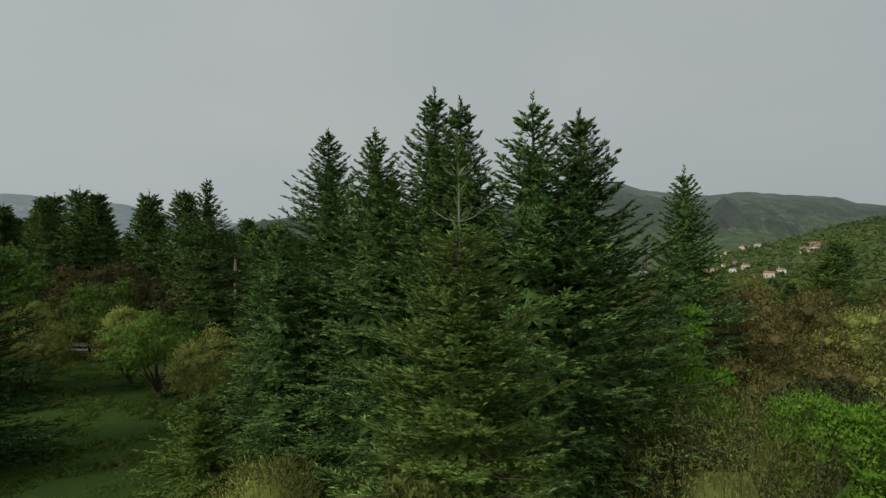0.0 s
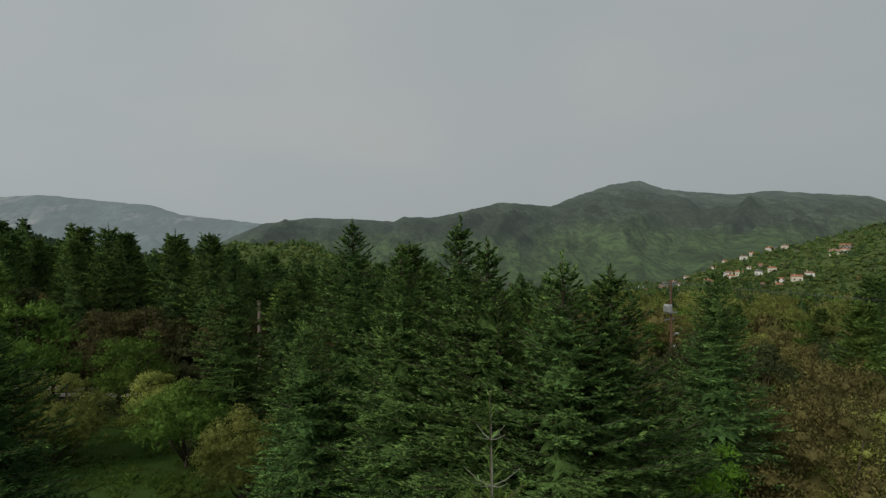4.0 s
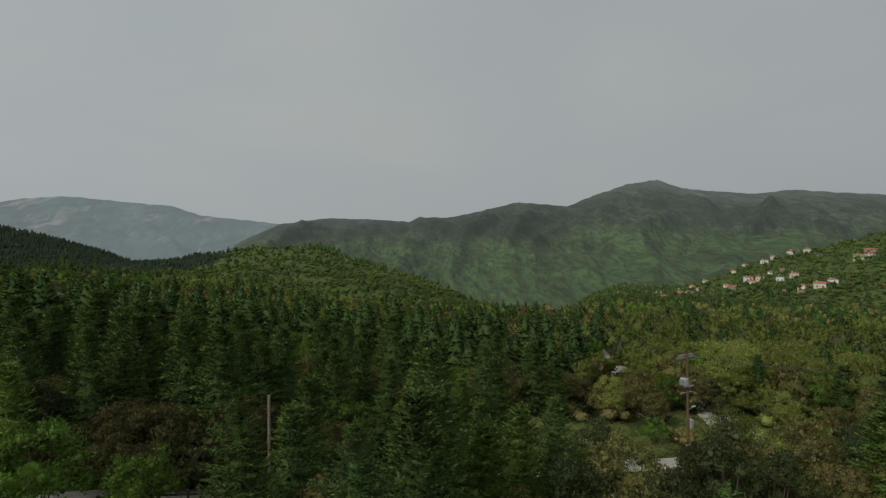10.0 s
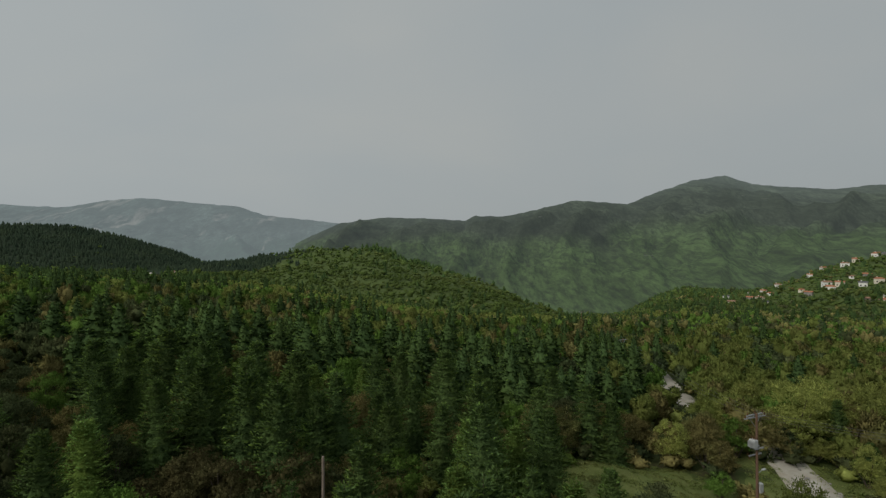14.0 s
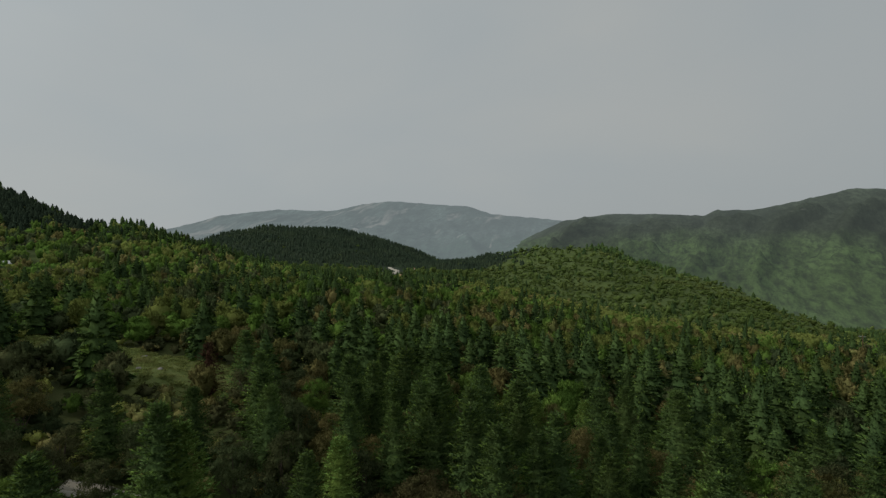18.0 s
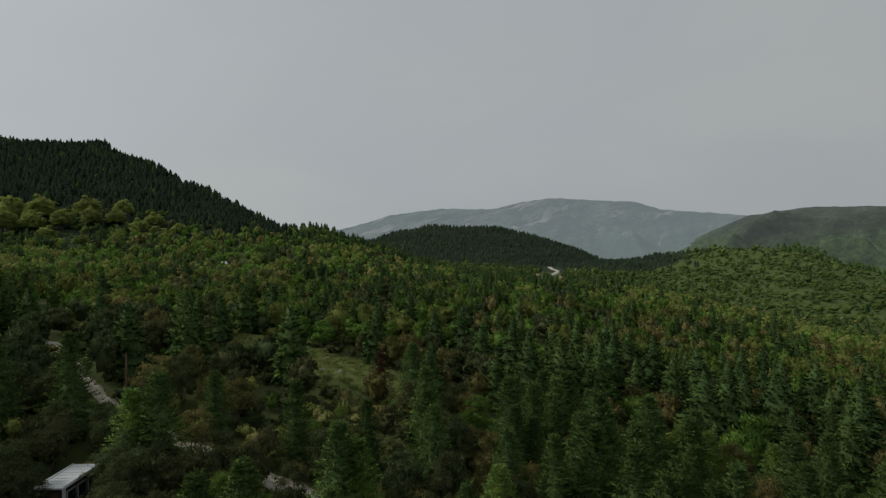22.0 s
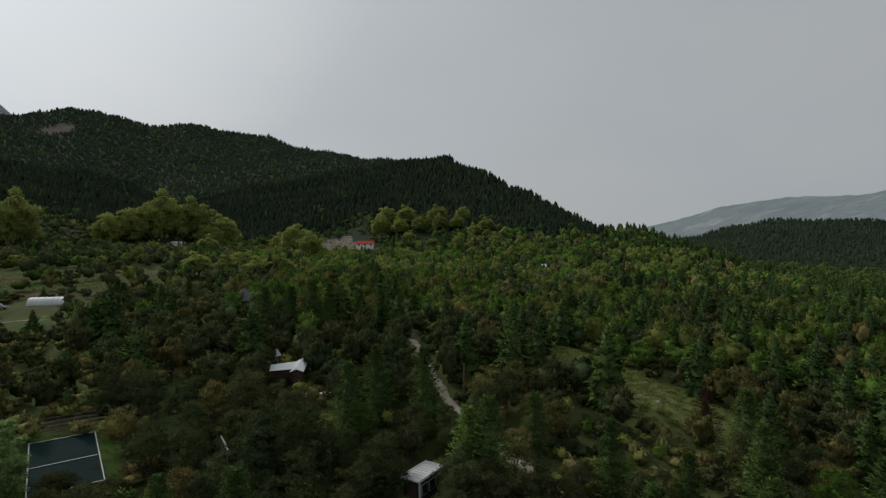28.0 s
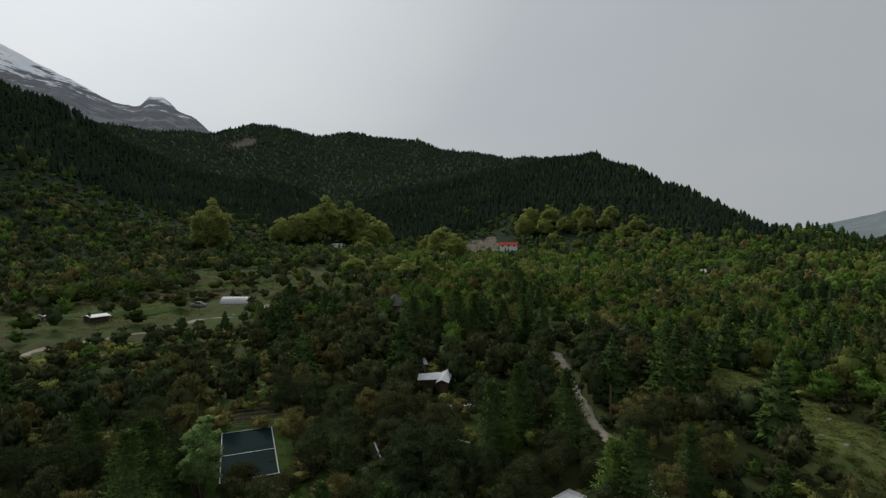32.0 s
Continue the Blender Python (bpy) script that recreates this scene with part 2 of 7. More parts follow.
def mountain_material(name, forest, rock, rocky, snow=0.0, haze_glow=(0, 0, 0), low=0.0, high=600.0, valley=None, tall=4.5, upright=False, even=False):
    """Far slopes: woods, pale screes and bands of limestone, snow near the top."""
    m, t, b = material(name)
    pos = place_of(t)
    away = t.nodes.new("ShaderNodeVectorMath")
    away.operation = "LENGTH"
    link(t, pos, away.inputs[0])
    if upright:
        # stands of trees are as high as they are wide, however flat the slope
        steep = t.nodes.new("ShaderNodeMapping")
        steep.inputs["Scale"].default_value = (1, 0.16, 1)
        link(t, pos, steep.inputs[0])
        pos = steep.outputs[0]
    big, mid, fine = noise_at(t, 0.0022, 6, pos), noise_at(t, 0.011, 6, pos, 0.7), noise_at(t, 0.06, 5, pos, 0.75)
    c = mix_color(t, ramp(t, mid, [(0.35, 0.0), (0.65, 1.0)]), tuple(v * 0.45 for v in forest), tuple(v * 1.6 for v in forest))
    c = mix_color(t, ramp(t, big, [(0.42, 0.0), (0.6, 0.6)]), c, tuple(v * 0.5 for v in forest))
    if valley:
        z = t.nodes.new("ShaderNodeSeparateXYZ")
        link(t, pos, z.inputs[0])
        up = math_node(t, "ADD", math_node(t, "MULTIPLY", z.outputs[2], 1 / 330), math_node(t, "MULTIPLY", big, 1.3))
        green = mix_color(t, ramp(t, mid, [(0.35, 0.0), (0.65, 1.0)]), tuple(v * 0.55 for v in valley), tuple(v * 1.2 for v in valley))
        c = mix_color(t, ramp(t, up, [(0.62, 1.0), (0.92, 0.0)]), c, green)
    c = mix_color(t, ramp(t, fine, [(0.4, 0.0), (0.62, 0.75)]), c, tuple(v * 0.4 for v in forest))
    specks = noise_at(t, 0.030, 3, pos, 0.8)
    where = noise_at(t, 0.0030, 3, pos, 0.6)
    stony = math_node(t, "ADD", specks, math_node(t, "MULTIPLY", where, 0.8))
    c = mix_color(t, ramp(t, stony, [(1.035, 0.0), (1.07, 0.75)]), c, rock)
    strata = t.nodes.new("ShaderNodeMapping")
    strata.inputs["Scale"].default_value = (1, 1, tall)
    link(t, pos, strata.inputs[0])
    band = noise_at(t, 0.006, 7, strata.outputs[0], 0.66)
    c = mix_color(t, ramp(t, band, [(1 - rocky, 0.0), (1 - rocky + 0.09, 1.0)]), c, mix_color(t, fine, tuple(v * 0.55 for v in rock), rock))
    if snow:
        sep = t.nodes.new("ShaderNodeSeparateXYZ")
        link(t, pos, sep.inputs[0])
        up = math_node(t, "MULTIPLY_ADD", sep.outputs[2], 1 / (high - low))
        t.nodes[-1].inputs[2].default_value = -low / (high - low)
        amount = math_node(t, "ADD", math_node(t, "MULTIPLY", up, 0.55), math_node(t, "MULTIPLY", band, 0.9))
        c = mix_color(t, ramp(t, amount, [(1 - snow, 0.0), (1 - snow + 0.06, 1.0)]), c, (0.72, 0.74, 0.78))
    link(t, c, b.inputs["Base Color"])
    b.inputs["Roughness"].default_value = 1.0
    b.inputs["Specular IOR Level"].default_value = 0.0
    b.inputs["Emission Color"].default_value = (*haze_glow, 1)
    # haze painted as a glow of the slopes, stronger with distance unless even
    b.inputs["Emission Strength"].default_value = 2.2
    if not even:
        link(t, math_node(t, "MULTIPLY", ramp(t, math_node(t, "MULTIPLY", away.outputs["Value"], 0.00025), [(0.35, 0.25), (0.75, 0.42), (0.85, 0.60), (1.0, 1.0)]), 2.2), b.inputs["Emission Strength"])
    bumpy(t, b, math_node(t, "ADD", mid, fine), 0.4, 8.0)
    return m


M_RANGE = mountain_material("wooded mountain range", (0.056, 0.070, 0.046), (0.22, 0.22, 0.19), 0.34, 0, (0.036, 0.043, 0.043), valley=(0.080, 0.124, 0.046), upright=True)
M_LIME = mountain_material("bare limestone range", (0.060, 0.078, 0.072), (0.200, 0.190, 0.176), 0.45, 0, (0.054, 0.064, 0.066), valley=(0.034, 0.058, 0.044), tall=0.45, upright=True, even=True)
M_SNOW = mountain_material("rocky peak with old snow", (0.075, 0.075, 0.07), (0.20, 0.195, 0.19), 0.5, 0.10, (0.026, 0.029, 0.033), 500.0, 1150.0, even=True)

# ---------------------------------------------------------------- the lie of the land


def fbm(x, y, scale, seed=0.0, octaves=4):
    """Smooth sums of turned sines: a cheap, seeded land noise."""
    out, amp, f = np.zeros(np.broadcast(x, y).shape), 1.0, 1.0 / scale
    for k in range(octaves):
        a = 0.7 + 1.9 * k + seed
        u, v = x * np.cos(a) + y * np.sin(a), -x * np.sin(a) + y * np.cos(a)
        out = out + amp * np.sin(u * f * 6.28 + 1.7 * np.sin(v * f * 4.1 + seed + k)) * np.cos(v * f * 5.3 + 2.1 * seed + k)
        amp, f = amp * 0.5, f * 2.03
    return out


def smooth_ramp(v, a, b):
    s = np.clip((v - a) / (b - a), 0, 1)
    return s * s * (3 - 2 * s)


# ridges: (bearing to the left of +y, distance, crest height), the foot's distance and height, the steepness
RIDGES = {
    "bump": ([(30, 240, 4), (38.4, 270, 2), (43, 290, 8), (47, 305, 14), (51, 322, 22), (54.7, 336, 29), (56.2, 340, 34), (60, 375, 35), (63, 410, 47), (69, 480, 76), (72.6, 520, 96), (76, 560, 114), (85, 640, 126), (88, 680, 137), (96, 720, 132), (104, 760, 107)], 0.50, 18, 1.15),
    "back": ([(70, 860, 95), (76.7, 900, 165), (85, 930, 175), (88, 950, 190), (92.2, 980, 202), (94, 1000, 220), (101.6, 1050, 245), (105, 1080, 243), (108.3, 1100, 261), (110.9, 1120, 271), (114.9, 1130, 250), (120, 1150, 251), (124, 1160, 257), (135, 1180, 285)], 0.5, 40, 1.1),
    "left": ([(92, 560, 30), (100, 600, 62), (109.5, 600, 98), (114.8, 590, 103), (118.8, 575, 112), (122, 560, 121), (125, 545, 138), (128.2, 530, 151), (131.2, 520, 156), (145, 500, 170), (170, 480, 140), (200, 480, 60)], 0.42, 26, 1.3),
    "dark": ([(22, 900, -23.5), (26.7, 900, -7.5), (28.5, 895, 4.5), (32.1, 890, 26.5), (34.5, 885, 39.5), (36.9, 885, 47.5), (44, 890, 52.5), (47.4, 890, 47.5), (49.3, 890, 40.5), (53.6, 900, 20.5), (60, 920, -3.5)], 0.62, -28, 1.0),
    "green": ([(-9, 620, -62), (-5.6, 640, -51), (-2.6, 670, -37), (0.4, 690, -26), (3.4, 715, -15), (7, 740, -3), (8.7, 750, 9), (10.5, 755, 13), (16.7, 760, 14), (18.8, 755, 9), (23.5, 740, 1), (27.1, 720, -1), (30.9, 680, -8), (34.3, 620, -17), (39, 560, -16)], 0.42, -30, 1.0),
    "spur": ([(-16, 700, -79), (-22.3, 760, -66), (-27.1, 820, -53), (-31.5, 880, -32), (-33.3, 900, -20), (-37.7, 930, -2), (-40.5, 950, 9), (-43, 970, 22), (-46.6, 980, 38), (-55, 1000, 66), (-75, 900, 86)], 0.36, -45, 0.9),
}


def bearing(x, y):
    return np.degrees(np.arctan2(-x, y))


def ridge_height(name, az, r):
    pts, foot, zf, power = RIDGES[name]
    a = np.array(pts, float)
    a = a[a[:, 0].argsort()]
    d, zc = np.interp(az, a[:, 0], a[:, 1]), np.interp(az, a[:, 0], a[:, 2])
    off = np.maximum(a[0, 0] - az, 0) + np.maximum(az - a[-1, 0], 0)
    zc = zc - off * 6.0
    s = (r - foot * d) / (d * (1 - foot))
    zf = np.minimum(zf, base_height(-np.sin(np.radians(az)) * foot * d, np.cos(np.radians(az)) * foot * d) - 1.0) - off * 6.0
    front = zf + (zc - zf) * np.clip(s, 0, 1) ** power + np.minimum(s, 0) * 60
    back = zc - np.maximum(r - d, 0) * 0.32
    return np.where(r < d, front, back)


def base_height(x, y):
    u = -x
    rise = np.where(u < 0, 0.042 * u, np.where(u < 85, 0.143 * u, 12.15 + 0.05 * (u - 85)))
    rise = np.where(u > 330, 24.4 + 0.03 * (u - 330), rise)
    fall = np.where(y < 0, 0.035 * y, np.where(y < 60, 0.072 * y, 4.32 + 0.062 * (y - 60)))
    fall = np.where(y > 420, 26.64 + 0.045 * (y - 420), fall)
    # the wood ends above a deep valley, straight ahead
    az = bearing(x, y)
    deep = smooth_ramp(az, -22, -14) * (1 - smooth_ramp(az, 11, 26)) * 0.075 * np.maximum(y - 205, 0)
    r = np.hypot(x, y)
    deep = np.maximum(deep, 75.0 * smooth_ramp(r, 980, 1250) * (1 - smooth_ramp(az, 11, 26)))
    return np.maximum(rise - fall, -75.0) - np.minimum(deep, 75.0)


def ground(x, y):
    """The height of the ground."""
    x, y = np.asarray(x, float), np.asarray(y, float)
    r, az = np.hypot(x, y), bearing(x, y)
    az = np.where(az < -150, az + 360, az)
    h = base_height(x, y)
    k = 3.0
    top = h
    for name in RIDGES:
        g = ridge_height(name, az, r)
        g = g + np.where(g > h - 30, 1, 0) * fbm(x, y, 120, 1.3, 3) * np.clip((r - 200) / 400, 0, 1) * 2.0
        hi, lo = np.maximum(top, g), np.minimum(top, g)
        top = hi + k * np.log1p(np.exp(-(hi - lo) / k)) - k * 0.3 * np.exp(-(hi - lo) / k)
    near = np.clip(r / 60, 0.1, 1)
    return top + fbm(x, y, 34, 0.4, 3) * 0.5 * near


def mesh_from(name, verts, faces, mat, smooth=True, normals=None):
    """Quick mesh from number arrays of points and of triangles or quads."""
    me = bpy.data.meshes.new(name)
    verts, faces = np.asarray(verts, np.float32), np.asarray(faces, np.int32)
    me.vertices.add(len(verts))
    me.vertices.foreach_set("co", verts.ravel())
    n = faces.shape[1]
    me.loops.add(faces.size)
    me.loops.foreach_set("vertex_index", faces.ravel())
    me.polygons.add(len(faces))
    me.polygons.foreach_set("loop_start", np.arange(0, faces.size, n, dtype=np.int32))
    me.polygons.foreach_set("use_smooth", np.full(len(faces), smooth or normals is not None))
    if normals is not None:
        me.attributes.new("custom_normal", "FLOAT_VECTOR", "POINT").data.foreach_set("vector", np.asarray(normals, np.float32).ravel())
    me.update(calc_edges=True)
    for mm in (mat if isinstance(mat, (list, tuple)) else [mat]):
        me.materials.append(mm)
    return me


def sheet(name, azs, rs, height, mat):
    """A grid of land over bearings and distances."""
    A, R = np.meshgrid(np.radians(azs), rs, indexing="ij")
    X, Y = -np.sin(A) * R, np.cos(A) * R
    V = np.stack([X, Y, height(X, Y)], -1).reshape(-1, 3)
    na, nr = len(azs), len(rs)
    i, j = np.meshgrid(np.arange(na - 1), np.arange(nr - 1), indexing="ij")
    q = np.stack([i * nr + j, (i + 1) * nr + j, (i + 1) * nr + j + 1, i * nr + j + 1], -1).reshape(-1, 4)[:, ::-1]
    return mesh_from(name, V, q, mat)


rs = np.concatenate([[0.0005], np.geomspace(1.2, 250, 135), np.linspace(254, 1160, 190), np.linspace(1175, 1400, 10), np.geomspace(1450, 4600, 14)])
azs = np.concatenate([np.arange(-60, 140.01, 0.7), np.arange(143, 299.1, 3.0), [300.0]])
tagged(new("ground", sheet("ground", azs, rs, ground, M_GROUND)), "rolling ground of grass, leaf litter and bare soil", "ground", kind="structure")


def range_sheet(name, label, crest, foot, zf, power, rough, mat, seed, period=5.0, fold=1.0):
    """A mountain range: its skyline over bearings, and spurs and gullies running down from it."""
    a = np.array(sorted(crest), float)

    def height(x, y):
        az, r = bearing(x, y), np.hypot(x, y)
        d, el = np.interp(az, a[:, 0], a[:, 1]), np.interp(az, a[:, 0], a[:, 2])
        off = np.maximum(a[0, 0] - az, 0) + np.maximum(az - a[-1, 0], 0)
        zc = 16 + d * np.tan(np.radians(el)) - off * 25
        s = np.clip((r - foot) / (d - foot), 0, 1)
        h = zf + (zc - zf) * s ** power
        belly = np.sin(np.pi * np.clip(s, 0, 1)) ** 1.2 * np.clip((zc - zf) / 260 - 0.25, 0, 1)
        sway = az / period * np.pi + 1.1 * np.sin(r / 420 + seed) + 0.5 * fbm(x, y, 1300, seed + 1, 2)
        spur = 0.66 - np.abs(np.sin(sway)) + 0.4 * (0.5 - np.abs(np.sin(2.3 * sway + 1.9 * s + seed)))
        h = h + rough * (0.8 * fbm(x, y, 900, seed, 5) + fold * spur) * belly + rough * 0.05 * fbm(x, y, 190, seed, 3) * s
        return np.where(r > d, zc - (r - d) * 0.6, h)
    pad = np.arange(a[0, 0] - 8, a[-1, 0] + 8.01, 0.25)
    rr = np.concatenate([np.linspace(foot, a[:, 1].max() + 120, 130)])
    return tagged(new(name, sheet(name, pad, rr, height, mat)), label, "mountain", kind="structure")


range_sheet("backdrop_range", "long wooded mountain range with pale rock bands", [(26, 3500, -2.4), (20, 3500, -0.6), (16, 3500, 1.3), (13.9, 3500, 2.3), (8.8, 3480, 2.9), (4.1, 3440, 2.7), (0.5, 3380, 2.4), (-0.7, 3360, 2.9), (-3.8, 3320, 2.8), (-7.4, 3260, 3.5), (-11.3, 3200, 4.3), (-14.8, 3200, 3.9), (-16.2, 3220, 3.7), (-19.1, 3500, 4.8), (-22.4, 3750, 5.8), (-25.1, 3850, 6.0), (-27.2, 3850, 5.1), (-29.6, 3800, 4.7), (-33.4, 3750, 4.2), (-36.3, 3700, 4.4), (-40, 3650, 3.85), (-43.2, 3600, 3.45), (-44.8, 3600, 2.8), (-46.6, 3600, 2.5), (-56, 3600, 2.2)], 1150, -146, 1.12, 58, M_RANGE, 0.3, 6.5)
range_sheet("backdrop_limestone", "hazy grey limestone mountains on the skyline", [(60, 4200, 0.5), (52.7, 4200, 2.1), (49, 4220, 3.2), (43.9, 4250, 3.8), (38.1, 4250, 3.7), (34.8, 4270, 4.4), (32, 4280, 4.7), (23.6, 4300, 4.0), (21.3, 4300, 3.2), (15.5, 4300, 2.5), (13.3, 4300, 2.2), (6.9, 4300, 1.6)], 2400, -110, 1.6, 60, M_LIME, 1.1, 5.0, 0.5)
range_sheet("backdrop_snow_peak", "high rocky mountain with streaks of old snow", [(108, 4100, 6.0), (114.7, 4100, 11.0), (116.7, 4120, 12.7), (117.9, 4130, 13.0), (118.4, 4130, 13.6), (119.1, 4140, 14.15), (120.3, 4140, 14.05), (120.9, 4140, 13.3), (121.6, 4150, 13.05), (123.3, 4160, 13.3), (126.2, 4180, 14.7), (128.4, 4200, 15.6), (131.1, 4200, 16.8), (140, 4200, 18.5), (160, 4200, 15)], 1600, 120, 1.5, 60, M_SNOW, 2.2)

# ---------------------------------------------------------------- foliage shapes
rng = np.random.default_rng(7)


def tube(path, radii, sides=6):
    """Points and quads of a round limb along a path."""
    path, radii = np.asarray(path, float), np.asarray(radii, float)
    d = np.gradient(path, axis=0)
    d /= np.linalg.norm(d, axis=1)[:, None] + 1e-9
    ref = np.where(np.abs(d[:, 2:3]) < 0.9, np.array([[0, 0, 1.0]]), np.array([[1.0, 0, 0]]))
    a = np.cross(d, ref)
    a /= np.linalg.norm(a, axis=1)[:, None] + 1e-9
    b = np.cross(d, a)
    ang = np.arange(sides) / sides * 2 * np.pi
    v = path[:, None] + radii[:, None, None] * (np.cos(ang)[None, :, None] * a[:, None] + np.sin(ang)[None, :, None] * b[:, None])
    i, j = np.meshgrid(np.arange(len(path) - 1), np.arange(sides), indexing="ij")
    q = np.stack([i * sides + j, i * sides + (j + 1) % sides, (i + 1) * sides + (j + 1) % sides, (i + 1) * sides + j], -1).reshape(-1, 4)
    return v.reshape(-1, 3), q


def joined(pieces):
    """One set of points and faces out of several."""
    vs, fs, n = [], [], 0
    for v, f in pieces:
        vs.append(v)
        fs.append(f + n)
        n += len(v)
    return np.concatenate(vs), np.concatenate(fs)


def blades(base, along, side, length, width):
    """Two triangles a shoot: a kite from base to tip, creased along its length."""
    n = len(base)
    mid = base + along * (length * 0.5)[:, None]
    up = np.cross(along, side) * (width * 0.3)[:, None]
    v = np.stack([base, mid + side * (width * 0.5)[:, None] - up, base + along * length[:, None], mid - side * (width * 0.5)[:, None] - up], 1)
    k = np.arange(n)[:, None] * 4
    f = np.concatenate([k + np.array([[0, 1, 2]]), k + np.array([[0, 2, 3]])], 1).reshape(-1, 3)
    return v.reshape(-1, 3), f


def unit(v):
    return v / (np.linalg.norm(v, axis=1)[:, None] + 1e-9)


def faced(v, f, n, own=0.9):
    """The same faces, each turned so that its front looks the way its crown does, and the crown's normals mixed with the leaves' own."""
    a, b, c = v[f[:, 0]], v[f[:, 1]], v[f[:, 2]]
    k = unit(np.cross(b - a, c - a))
    back = (k * (n[f[:, 0]] * 0.3 + n[f[:, 1]] + n[f[:, 2]])).sum(1) < 0
    f = f.copy()
    f[back] = f[back][:, ::-1]
    k[back] *= -1
    mine = np.zeros_like(n)
    for i in range(3):
        np.add.at(mine, f[:, i], k)
    return f, unit(n + own * unit(mine))


def fir_normals(v, h, spread, seed, rough=0.25):
    """Soft normals of a conical crown: outwards and up, differing from spray to spray."""
    g = np.random.default_rng(seed + 77)
    r = np.hypot(v[:, 0], v[:, 1])[:, None] + 1e-6
    n = np.concatenate([v[:, :2] / r * np.minimum(1, r / (0.12 * spread)), np.full((len(v), 1), 0.40)], 1)
    jig = np.repeat(g.normal(0, rough, (len(v) // 4 + 1, 3)), 4, 0)[:len(v)]
    return unit(n + jig)


def fir_core(h, spread, bare, seed, step, power, fill=0.5, top=0.93, sides=8):
    """The dense inside of a fir: ragged drooping skirts of needles round the stem."""
    g = np.random.default_rng(seed + 900)
    V, F, n = [], [], 0
    m = 2 * sides
    for z0 in np.arange(h * bare, h * top, step):
        r = fill * spread * (1 - (z0 / h) ** power) + 0.03
        a = np.arange(m) / m * 6.283 + g.random() * 6
        out = np.arange(m) % 2 == 0
        rr = r * np.where(out, 1.0, 0.66) * g.uniform(0.75, 1.2, m)
        V += [np.array([[0, 0, min(h * 0.98, z0 + step * 1.9)]]), np.stack([np.cos(a) * rr, np.sin(a) * rr, z0 + g.normal(0, 0.05 * step, m) + np.where(out, -0.12 * r, 0.05 * r)], 1)]
        i = np.arange(m)
        F.append(np.stack([np.zeros_like(i), 1 + i, 1 + (i + 1) % m], 1) + n)
        n += 1 + m
    return np.concatenate(V), np.concatenate(F)


